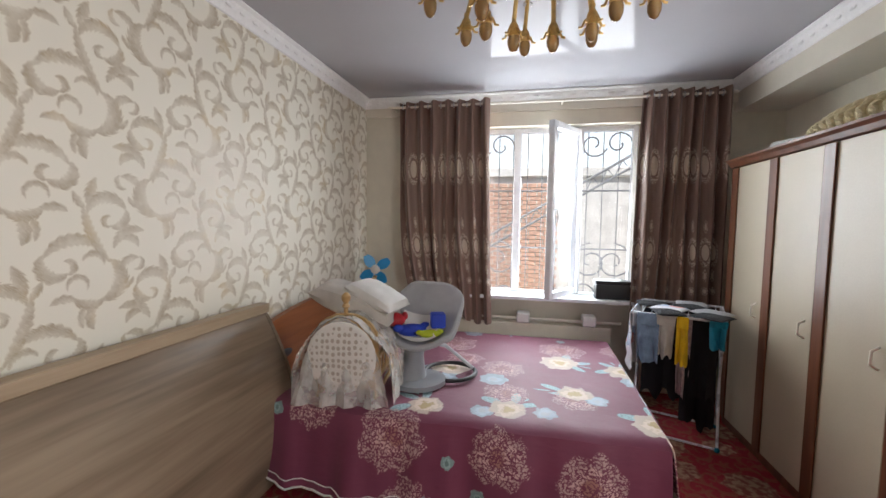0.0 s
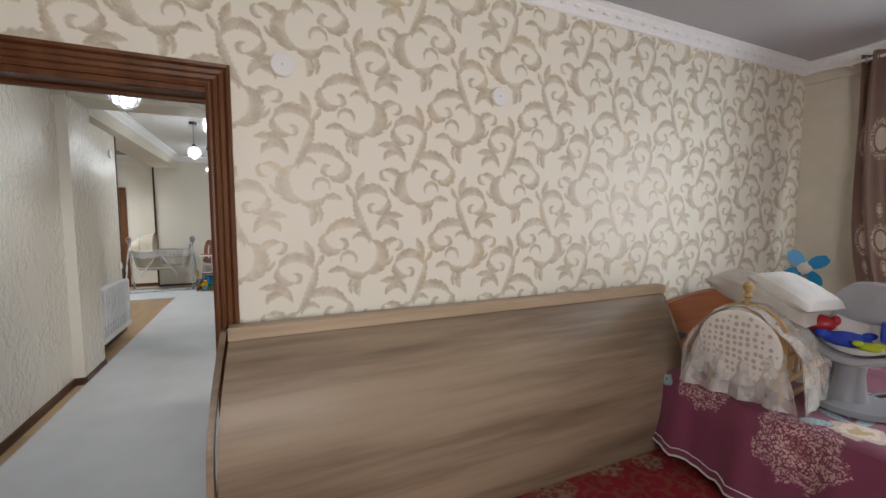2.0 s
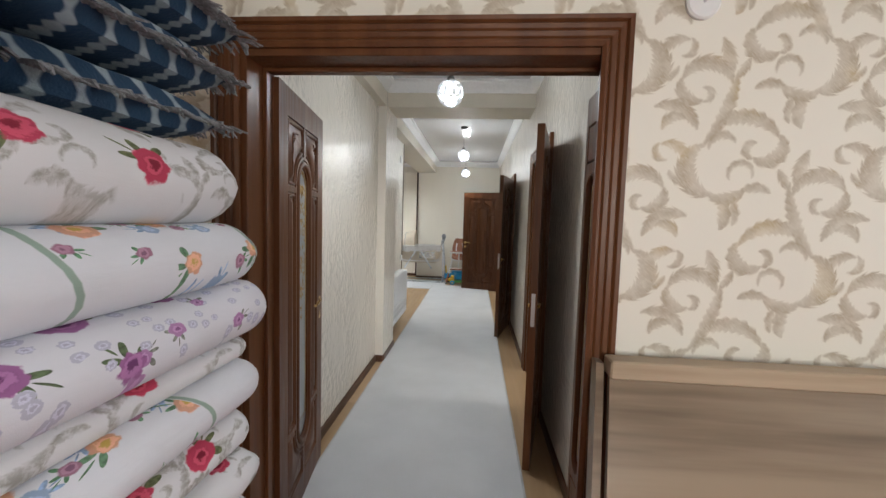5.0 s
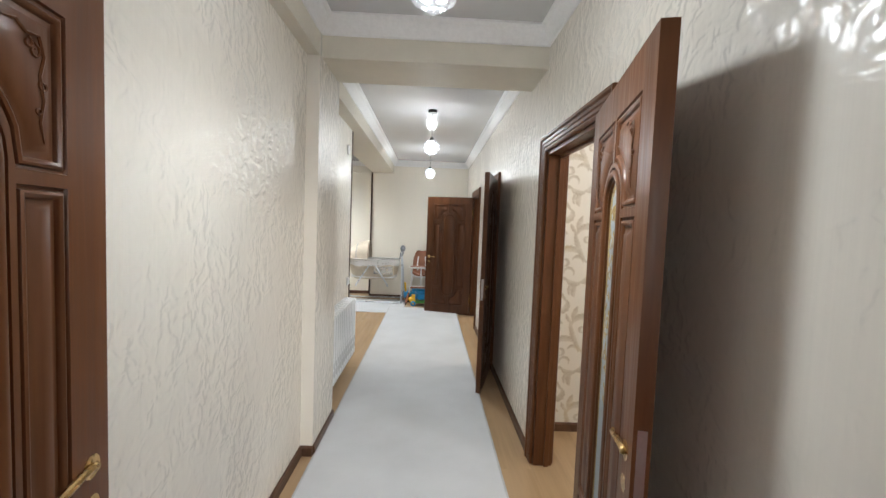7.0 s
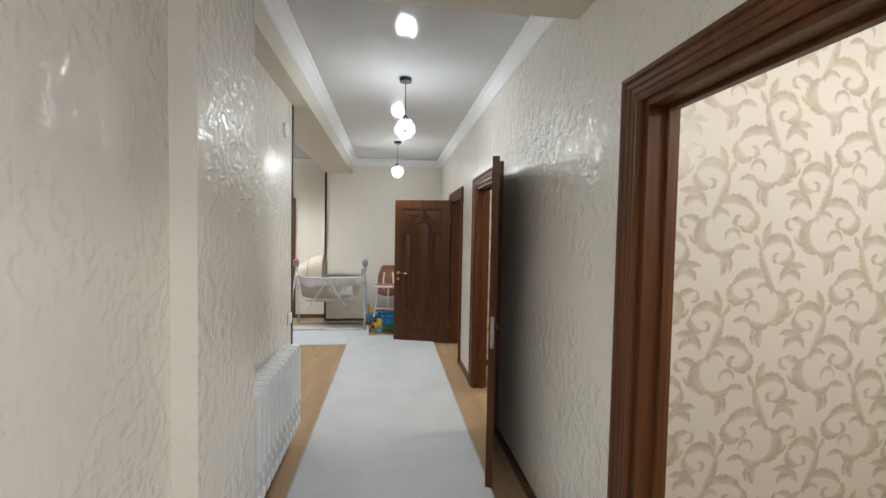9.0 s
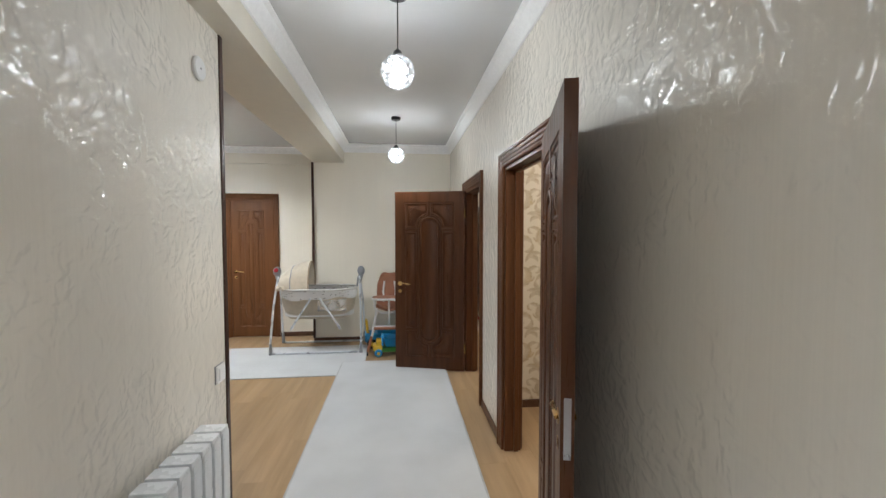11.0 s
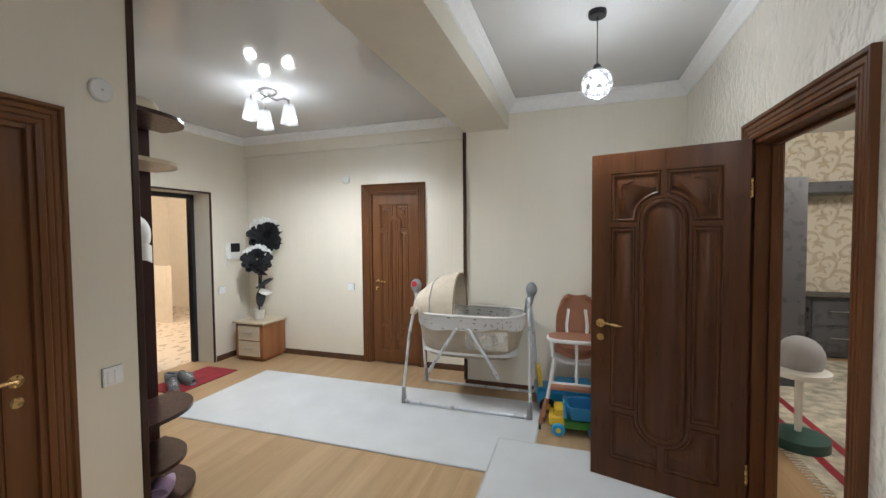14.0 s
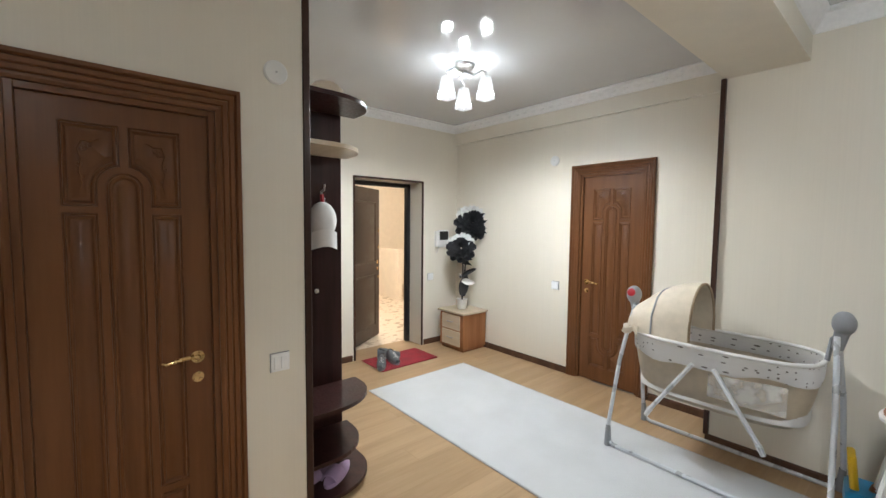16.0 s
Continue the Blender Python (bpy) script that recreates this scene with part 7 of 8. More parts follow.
# ---------- hall lamp ----------
hl = thing("ceiling_lamp", "chrome ceiling lamp with three square glass shades, lit", "ceiling lamp", (*HALL_LAMP, CEIL))
part("canopy", lathe(bmesh.new(), [(0.015, -0.07), (0.02, -0.045), (0.06, -0.035), (0.075, -0.02), (0.075, 0.0)], 24), STEEL, hl)
for dx, dy in SHADES:
    a = bmesh.new()
    tube(a, [(0, 0, -0.055), (dx * 0.3 - dy * 0.25, dy * 0.3 + dx * 0.25, -0.075), (dx * 0.75 - dy * 0.15, dy * 0.75 + dx * 0.15, -0.06), (dx, dy, -0.09), (dx, dy, -0.13)], 0.008, 8)
    arm = part("arm", a, STEEL, hl, "curved chrome arm")
    sh = bmesh.new()
    rings = []
    for z, w in ((-0.125, 0.034), (-0.17, 0.043), (-0.23, 0.052), (-0.29, 0.062)):
        rings.append([sh.verts.new((dx + w * math.copysign(abs(math.cos(t)) ** 0.45, math.cos(t)), dy + w * math.copysign(abs(math.sin(t)) ** 0.45, math.sin(t)), z)) for t in [2 * math.pi * (k + 0.5) / 24 for k in range(24)]])
    for r, s in zip(rings, rings[1:]):
        for k in range(24):
            sh.faces.new((r[k], s[k], s[(k + 1) % 24], r[(k + 1) % 24]))
    bmesh.ops.solidify(sh, geom=list(sh.faces), thickness=0.004)
    part("shade", sh, SHADE_GLASS, arm, "frosted square glass shade")
    part("bulb", ball(bmesh.new(), (dx, dy, -0.20), (0.022, 0.022, 0.03), 12, 8), BULB, arm)

# ---------- hall furniture ----------
rack = thing("coat_rack", "dark wenge hall stand with rounded open shelves", "hall stand", (-2.20, 5.81, 0))


def quarter(ex, ey, n=10):
    pts = [(0, 0), (ex, 0), (ex, ey * 0.35)]
    pts += [(ex - ex * 0.75 * (1 - math.cos(a)), ey * 0.35 + ey * 0.65 * math.sin(a)) for a in [math.pi / 2 * k / n for k in range(1, n + 1)]]
    return pts + [(0, ey)]


part("upright", one_box((-0.02, 0, 0), (0.0, 0.37, 2.20), 0.002), DARK_WOOD, rack, smooth=False)
part("back_panel", one_box((0.0, 0.0, 0), (0.36, 0.016, 2.20), 0.002), DARK_WOOD, rack, smooth=False)
part("closet_body", boxes(((-1.0, 0, 0.05), (-0.02, 0.36, 2.20))), DARK_WOOD, rack, smooth=False)
for z, mt, lab in ((2.185, DARK_WOOD, "dark rounded top shelf"), (1.93, PALE_WOOD, "pale rounded hat shelf"), (0.52, DARK_WOOD, "dark rounded seat shelf"), (0.25, DARK_WOOD, "dark rounded shoe shelf"), (0.04, DARK_WOOD, "dark rounded bottom shelf")):
    part("shelf", prism(bmesh.new(), quarter(0.36, 0.46 if z in (2.185, 0.52, 0.04) else 0.40), z, z + 0.022), mt, rack, lab, smooth=False)
for y in (0.10, 0.24):
    hook = tube(bmesh.new(), [(0.05, y, 1.68), (0.04, y, 1.66), (0.004, y, 1.685), (0.004, y, 1.72), (0.045, y, 1.73), (0.055, y, 1.76)], 0.006, 6)
    part("coat_hook", hook, STEEL, rack, "steel double hook")
knob = bmesh.new()
lathe(knob, [(0.006, 0), (0.008, 0.012), (0.014, 0.02), (0.006, 0.026)], 12, (0, 0.20, 1.13), Matrix.Rotation(radians(90), 4, "Y"))
part("knob", knob, IVORY, rack, "white knob")
cap_hat = thing("baseball_cap", "white baseball cap hanging on the hall stand", "cap", (-2.135, 6.03, 1.50))
bm = bmesh.new()
made = bmesh.ops.create_uvsphere(bm, u_segments=16, v_segments=10, radius=1.0)["verts"]
for v in made:
    v.co = Vector((v.co.x * 0.055, v.co.y * 0.085, v.co.z * 0.11 + 0.05))
part("crown", bm, LIGHT_CLOTH, cap_hat)
rows = [[(0.02 + 0.035 * math.sin(math.pi * j / 8) , -0.08 + 0.16 * j / 8, -0.02 - 0.10 * i / 5 + 0.02 * math.cos(math.pi * (j - 4) / 8)) for j in range(9)] for i in range(6)]
part("visor", sheet(bmesh.new(), rows, 0.005), LIGHT_CLOTH, cap_hat)
part("strap", tube(bmesh.new(), [(0, 0, 0.15), (-0.01, 0.0, 0.20)], 0.012, 6), RED, cap_hat, "red strap")
hat = thing("straw_hat", "pale hat lying on the hall stand", "hat", (-2.06, 6.02, 2.207))
part("crown", lathe(bmesh.new(), [(0.15, 0.0), (0.15, 0.01), (0.10, 0.02), (0.095, 0.07), (0.06, 0.10), (0.01, 0.105)], 20), BEIGE_CLOTH, hat)
clutter = thing("small_parcel", "small red and white parcel on the hat shelf", "parcel", (-2.08, 6.0, 1.952))
part("box", one_box((-0.05, -0.06, 0), (0.05, 0.06, 0.03), 0.006), LIGHT_CLOTH, clutter)
part("ribbon", one_box((-0.052, -0.018, -0.0), (0.052, 0.018, 0.032), 0.004), RED, clutter, "red band")


def slipper(name, label, place, turn, mat, sole, kind="slipper", group=""):
    s = thing(name, label, kind, place, turn, group)
    out = [(0.13 * math.cos(a), (0.045 + 0.008 * math.cos(a)) * math.sin(a)) for a in [2 * math.pi * k / 22 for k in range(22)]]
    part("sole", prism(bmesh.new(), out, 0.0, 0.022), sole, s)
    if kind == "slipper":
        rows = [[(0.01 + 0.09 * i / 6, 0.05 * math.cos(math.pi * j / 10) * (1 - 0.02 * i), 0.02 + (0.052 - 0.003 * i) * math.sin(math.pi * j / 10)) for j in range(11)] for i in range(7)]
        part("strap", sheet(bmesh.new(), rows, 0.008), mat, s)
    else:
        rows = []
        for i in range(13):
            t = i / 12
            x = -0.125 + 0.25 * t
            half = 0.043 * math.sin(math.pi * (0.12 + 0.80 * t)) ** 0.5
            high = 0.085 - 0.05 * max(0, t - 0.35) / 0.65
            rows.append([(x, half * math.cos(math.pi * j / 10), 0.02 + high * math.sin(math.pi * j / 10) ** 0.7) for j in range(11)])
        up = part("upper", sheet(bmesh.new(), rows, 0.006), mat, s)
        part("collar", tube(bmesh.new(), [(-0.06 + 0.045 * math.cos(a), 0.028 * math.sin(a), 0.098 - 0.012 * math.cos(a)) for a in [2 * math.pi * k / 14 for k in range(14)]], 0.007, 6, closed=True), BLACK_PLASTIC, s, "dark collar")
        lace = bmesh.new()
        for k in range(4):
            x = 0.0 + 0.022 * k
            tube(lace, [(x, -0.024, 0.085 - 0.005 * k), (x + 0.005, 0, 0.102 - 0.008 * k), (x + 0.01, 0.024, 0.085 - 0.005 * k)], 0.003, 5)
        part("laces", lace, WHITE_PLASTIC, s, "pale laces")
    return s


for k, (dx, dy, tn) in enumerate(((0.13, 0.14, -70), (0.20, 0.24, -55))):
    slipper("lilac_slipper", "lilac foam slipper on the bottom shoe shelf", (-2.20 + dx, 5.81 + dy, 0.063 + 0.024 * 0), tn, LILAC, LILAC, group="pair of lilac slippers")
mat7 = thing("door_mat", "dark red door mat by the entrance", "mat", (-3.82, 7.22, 0.0))
part("mat_body", one_box((0, 0, 0.0005), (0.44, 0.74, 0.010), 0.003), RED_MAT, mat7, smooth=False)
slipper("grey_sneaker", "grey knitted sneaker standing on the red mat", (-3.50, 7.28, 0.011), -35, SHOE_GREY, GREY_PLASTIC, "shoe", "pair of grey sneakers")
slipper("grey_sneaker", "grey knitted sneaker standing on the red mat", (-3.56, 7.47, 0.011), -10, SHOE_GREY, GREY_PLASTIC, "shoe", "pair of grey sneakers")
slipper("grey_sneaker", "grey knitted sneaker standing on the red mat", (-3.70, 7.50, 0.011), 60, SHOE_GREY, GREY_PLASTIC, "shoe", "pair of grey sneakers")

cab = thing("bedside_cabinet", "small cherry cabinet with two pale drawers", "cabinet", (-3.73, 8.275, 0))
part("body", one_box((0, 0.012, 0.03), (0.42, 0.40, 0.455), 0.003), CHERRY_CAB, cab, smooth=False)
part("top", one_box((-0.02, -0.02, 0.455), (0.45, 0.405, 0.48), 0.004), PALE_WOOD, cab, "pale maple top", smooth=False)
part("plinth", one_box((0.02, 0.03, 0), (0.40, 0.39, 0.03)), CHERRY_CAB, cab, smooth=False)
for z in (0.06, 0.255):
    dr = part("drawer", one_box((0.05, -0.004, z), (0.37, 0.012, z + 0.18), 0.003), PALE_WOOD, cab, "pale maple drawer front", smooth=False)
    bm = tube(bmesh.new(), [(0.16, -0.004, z + 0.10), (0.165, -0.022, z + 0.095), (0.255, -0.022, z + 0.095), (0.26, -0.004, z + 0.10)], 0.005, 6)
    part("handle", bm, IRON, dr, "dark bow handle")

plant = thing("paper_flower", "black and white paper flowers in a white pot", "flower", (-3.52, 8.46, 0.481))
part("pot", lathe(bmesh.new(), [(0.048, 0), (0.055, 0.01), (0.068, 0.12), (0.072, 0.125), (0.06, 0.122), (0.05, 0.10)], 20), WHITE_PLASTIC, plant, "white plastic pot")
stems = bmesh.new()
tube(stems, [(0, 0, 0.10), (0.01, 0.03, 0.45), (0.0, 0.07, 0.75), (-0.02, 0.16, 1.0)], 0.010, 6)
tube(stems, [(0, 0, 0.10), (0.03, -0.02, 0.35), (0.06, -0.05, 0.70)], 0.010, 6)
part("stems", stems, FOLIAGE, plant)


def rose(place, radius, face, seed):
    """A big paper blossom of cupped petals in rings."""
    rnd = random.Random(seed)
    turn = Vector(face).to_track_quat("Z", "Y").to_matrix()
    for ring_no, (count, tilt, size) in enumerate(((6, 80, 0.38), (8, 62, 0.52), (10, 44, 0.66), (12, 24, 0.80), (12, 4, 0.90))):
        for k in range(count):
            a = 2 * math.pi * (k + 0.5 * (ring_no % 2)) / count + rnd.uniform(-0.1, 0.1)
            tl = radians(tilt + rnd.uniform(-8, 8))
            rows = []
            for i in range(6):
                s = i / 5
                row = []
                for j in range(6):
                    t = -1 + 2 * j / 5
                    w = radius * size * 0.34 * math.sin(math.pi * (0.12 + 0.80 * s)) ** 0.8
                    r, up = radius * size * s * math.cos(tl) + 0.01, radius * size * s * math.sin(tl)
                    curl = radius * 0.12 * (t * t) - radius * 0.16 * max(0, s - 0.75)
                    p = Vector((r * math.cos(a) - t * w * math.sin(a), r * math.sin(a) + t * w * math.cos(a), up + curl))
                    row.append(Vector(place) + turn @ p)
                rows.append(row)
            pale = ring_no >= 3 and (turn @ Vector((math.cos(a), math.sin(a), 0.0))).z > 0.42
            part("petal", sheet(bmesh.new(), rows, 0.002), WHITE_PAPER if pale else FOLIAGE, plant, "white paper petal" if pale else "")


rose((0.0, 0.17, 1.06), 0.26, (0.7, -0.6, 0.35), 3)
rose((0.06, -0.08, 0.76), 0.20, (0.6, -0.75, 0.3), 7)
for k, (x, y, zz, rot, tall, mt) in enumerate(((0.03, -0.03, 0.16, 0, 0.30, FOLIAGE), (0.07, -0.12, 0.42, 70, 0.24, FOLIAGE), (0.05, 0.08, 0.55, -55, 0.24, FOLIAGE), (0.03, 0.06, 0.36, -65, 0.22, WHITE_PAPER), (0.0, 0.15, 0.62, -75, 0.22, FOLIAGE), (0.06, -0.08, 0.36, 100, 0.18, WHITE_PAPER))):
    rows = []
    for i in range(9):
        s = i / 8
        w = 0.085 * math.sin(math.pi * min(1, 0.08 + 0.92 * s)) ** 0.75
        rows.append([(x + 0.05 * s * s + 0.02 * abs(t), y + (t * w * math.cos(radians(rot)) - s * tall * math.sin(radians(-rot))) , zz + s * tall * math.cos(radians(rot)) + t * w * math.sin(radians(rot)) * 0.5) for t in (-1, -0.5, 0, 0.5, 1)])
    part("leaf", sheet(bmesh.new(), rows, 0.002), mt, plant, "large white paper leaf" if mt is WHITE_PAPER else "large black paper leaf")

com = thing("door_intercom", "white video intercom with black screen on the wall", "intercom", (-3.884, 8.43, 1.34), 90)
part("case", one_box((-0.075, -0.030, -0.11), (0.095, 0.0, 0.11), 0.006, 2), WHITE_PLASTIC, com)
part("screen", one_box((-0.062, -0.033, -0.015), (0.082, -0.029, 0.095), 0.002), BLACK_PLASTIC, com, "black screen", smooth=False)
part("handset", one_box((-0.125, -0.040, -0.10), (-0.085, 0.0, 0.10), 0.012, 2), WHITE_PLASTIC, com)
part("cord", tube(bmesh.new(), [(-0.105, -0.01, -0.10), (-0.11, -0.014, -0.16), (-0.10, -0.012, -0.19), (-0.06, -0.01, -0.11)], 0.004, 6), WHITE_PLASTIC, com)

# ---------- rocking cot ----------
cot = thing("rocking_cot", "beige fabric swing cot on a pale metal stand", "cot", (-0.645, 7.98, 0.0))
HX = 0.545
for y in (-0.29, 0.29):
    z0 = 0.0 + (0.023 if y < 0 else 0.014)
    stand = bmesh.new()
    top_y = y * 0.10
    left = [(-HX + 0.02, top_y, 0.97), (-HX - 0.005, top_y + (y - top_y) * 0.55, 0.60), (-HX - 0.02, y * 0.97, 0.14), (-HX - 0.015, y, z0 + 0.03), (-HX + 0.03, y, z0)]
    right = [(-p[0], p[1], p[2]) for p in reversed(left)]
    tube(stand, left + [(0, y, z0)] + right, 0.0135, 10)
    part("stand_loop", stand, PALE_METAL, cot, "pale metal tube loop")
    for sx in (-1, 1):
        part("corner_foot", tube(bmesh.new(), [(sx * (HX + 0.012), y, 0.012), (sx * (HX + 0.018), y * 0.97, 0.15)], [0.026, 0.016], 10), GREY_PLASTIC, cot)
for sx in (-1, 1):
    hub = bmesh.new()
    ball(hub, (sx * HX, 0, 1.04), (0.05, 0.055, 0.065), 16, 10)
    tube(hub, [(sx * HX, 0, 1.02), (sx * (HX - 0.02), 0, 0.90)], [0.034, 0.026], 10)
    hb = part("pivot_housing", hub, GREY_PLASTIC, cot, "grey round pivot housing")
    tube_arm = tube(bmesh.new(), [(sx * HX, 0, 1.0), (sx * (HX - 0.04), 0, 0.95), (sx * (HX - 0.055), 0, 0.83)], 0.012, 8)
    part("hanger", tube_arm, GREY_PLASTIC, cot)
    if sx < 0:
        part("control_dial", lathe(bmesh.new(), [(0.028, 0), (0.028, 0.008), (0.02, 0.012)], 14, (sx * HX, -0.045, 1.06), Matrix.Rotation(radians(75), 4, "X")), RED, hb, "red and white control dial")


def oval(rx, ry, z, n=40, power=0.62):
    return [(rx * math.copysign(abs(math.cos(a)) ** power, math.cos(a)), ry * math.copysign(abs(math.sin(a)) ** power, math.sin(a)), z) for a in [2 * math.pi * k / n for k in range(n)]]


def basket(rows_, mat, name, label="", thick=0.006):
    rows_ = [r + [r[0]] for r in rows_]
    uv_ = [[(k * 0.045, p[2]) for k, p in enumerate(r)] for r in rows_]
    bm = sheet(bmesh.new(), rows_, 0, uv_)
    bmesh.ops.solidify(bm, geom=list(bm.faces), thickness=thick)
    return part(name, bm, mat, cot, label)


basket([oval(0.39, 0.20, 0.44), oval(0.43, 0.235, 0.50), oval(0.455, 0.25, 0.60), oval(0.475, 0.262, 0.72)], BEIGE_CLOTH, "basket", "beige fabric basket")
part("mattress", prism(bmesh.new(), [(p[0], p[1]) for p in oval(0.44, 0.23, 0)], 0.47, 0.53), LIGHT_CLOTH, cot)
part("floor_panel", prism(bmesh.new(), [(p[0], p[1]) for p in oval(0.39, 0.20, 0)], 0.438, 0.452), BEIGE_CLOTH, cot)
skirt = [(x, y, 0.715 - 0.05 * max(0.0, 0.5 - abs(x + 0.15)) - 0.016 * math.sin(17 * x) * (y < 0)) for x, y, _ in oval(0.483, 0.272, 0)]
basket([skirt, oval(0.486, 0.274, 0.76), oval(0.488, 0.276, 0.82)], DOTTED, "rim_band", "white dotted rim cloth")
part("rim_tube", tube(bmesh.new(), oval(0.484, 0.272, 0.822), 0.012, 8, closed=True), LIGHT_CLOTH, cot)
window_rows = [[(0.02 + 0.36 * j / 10, -0.272 + 0.004 * math.sin(j), 0.55 + 0.16 * i / 4 - 0.03 * (1 - j / 10) * (i == 4)) for j in range(11)] for i in range(5)]
part("net_window", sheet(bmesh.new(), window_rows, 0.002), TULLE, cot, "white net side window")
for x0, x1 in ((-0.06, -0.31), (0.05, 0.30)):
    fold = bmesh.new()
    tube(fold, [(x0, -0.288, 0.72), (x1 * 0.9 + x0 * 0.1, -0.292, 0.37)], 0.013, 8)
    tube(fold, [(x1 * 0.9 + x0 * 0.1, -0.292, 0.37), (x1, -0.292, 0.32)], [0.018, 0.014], 8)
    part("folding_leg", fold, PALE_METAL, cot, "folded pale metal leg")
rows = []
for i in range(11):
    a = radians(-8 + 108 * i / 10)
    row = []
    for j in range(17):
        t = math.pi * j / 16
        r = 0.235
        x = -0.47 + 0.01 * i + (0.26 * i / 10)
        y = r * math.cos(t)
        z = 0.83 + (0.08 + 0.26 * math.sin(radians(20 + 70 * i / 10))) * math.sin(t) ** 0.8
        w = 0.020 * noise.noise((i * 0.55, j * 0.9, 2.0)) * (i < 10)
        row.append((x + w, y, z + w))
    rows.append(row)
part("canopy", sheet(bmesh.new(), rows, 0.004), BEIGE_CLOTH, cot, "beige folding canopy")
part("canopy_hoop", tube(bmesh.new(), [(p[0] + 0.006, p[1], p[2]) for p in rows[-1]], 0.008, 8), mottled("brown_piping", (0.30, 0.22, 0.14), 0.8), cot)
part("canopy_rib", tube(bmesh.new(), [(p[0], p[1] * 1.02, p[2] + 0.006) for p in rows[4]], 0.006, 6), GREY_PLASTIC, cot)
rows = [[(-0.50 + 0.10 * i / 4 + 0.015 * noise.noise((i, j * 0.5, 5.0)), 0.27 * math.cos(math.pi * j / 16) , 0.835 + 0.028 * math.sin(i * 1.8 + j) + 0.02 * math.sin(math.pi * j / 16)) for j in range(17)] for i in range(5)]
part("gathered_cloth", sheet(bmesh.new(), rows, 0.01), BEIGE_CLOTH, cot)

# ---------- high chair and toys ----------
hc = thing("high_chair", "tan and white baby high chair on castors", "high chair", (0.28, 7.80, 0), 0)
hc.scale = (0.92, 0.92, 0.97)
for sx in (-1, 1):
    for sy in (-1, 1):
        lg = bmesh.new()
        tube(lg, [(sx * 0.17, sy * 0.12, 0.60), (sx * 0.24, sy * 0.20, 0.22)], 0.016, 8)
        leg = part("leg", lg, WHITE_PLASTIC, hc, "white plastic leg")
        ft = bmesh.new()
        tube(ft, [(sx * 0.24, sy * 0.20, 0.24), (sx * 0.29, sy * 0.25, 0.05)], [0.019, 0.022], 8)
        part("lower_leg", ft, TAN, leg, "tan plastic lower leg")
        wh = bmesh.new()
        lathe(wh, [(0.024, -0.010), (0.026, 0.0), (0.024, 0.010)], 12, (sx * 0.295, sy * 0.255, 0.026), Matrix.Rotation(radians(90), 4, "Y"))
        part("castor", wh, BLACK_PLASTIC, leg)
part("footrest", one_box((-0.21, -0.25, 0.33), (0.21, -0.12, 0.36), 0.015, 2), TAN, hc)
part("crossbar", tube(bmesh.new(), [(-0.215, -0.17, 0.36), (0.215, -0.17, 0.36)], 0.014, 8), WHITE_PLASTIC, hc)
rows = []
for i in range(21):
    u = -1 + 2 * i / 20
    row = []
    for j in range(29):
        s = j / 28
        y = -0.10 + 0.20 * min(1, s * 2) + 0.10 * max(0, s - 0.5)
        z = 0.58 + 0.02 * u * u + (0.46 * max(0, s - 0.42) / 0.58)
        half = 0.178 * (1 - 0.62 * (max(0, s - 0.60) / 0.40) ** 3.5)
        row.append((half * u, y - 0.03 * u * u * s, z + (0.04 * u * u if s < 0.42 else 0) - 0.05 * u ** 4 * max(0.0, (s - 0.6) / 0.4) ** 2))
    rows.append(row)
part("seat", sheet(bmesh.new(), rows, 0.03), TAN, hc, "tan padded seat and back")
for x in (-0.08, 0.08):
    part("harness", tube(bmesh.new(), [(x, 0.035, 0.66), (x * 1.1, 0.062, 0.80), (x * 0.9, 0.095, 0.93)], 0.014, 6), WHITE_PLASTIC, hc, "pale harness strap")
tray = bmesh.new()
prism(tray, [(0.23 * math.copysign(abs(math.cos(a)) ** 0.7, math.cos(a)), -0.16 + 0.13 * math.copysign(abs(math.sin(a)) ** 0.7, math.sin(a))) for a in [2 * math.pi * k / 28 for k in range(28)]], 0.735, 0.755)
part("tray", tray, TAN, hc, "tan tray top")
rim = tube(bmesh.new(), [(0.23 * math.copysign(abs(math.cos(a)) ** 0.7, math.cos(a)), -0.16 + 0.13 * math.copysign(abs(math.sin(a)) ** 0.7, math.sin(a)), 0.735) for a in [2 * math.pi * k / 28 for k in range(28)]], 0.016, 8, closed=True)
part("tray_rim", rim, WHITE_PLASTIC, hc, "white tray rim")
fr = bmesh.new()
tube(fr, [(-0.20, -0.24, 0.73), (-0.19, -0.22, 0.60), (-0.10, -0.20, 0.55), (0.10, -0.20, 0.55), (0.19, -0.22, 0.60), (0.20, -0.24, 0.73)], 0.017, 8)
tube(fr, [(0.0, -0.24, 0.73), (0.0, -0.24, 0.40)], 0.013, 8)
part("seat_surround", fr, WHITE_PLASTIC, hc)

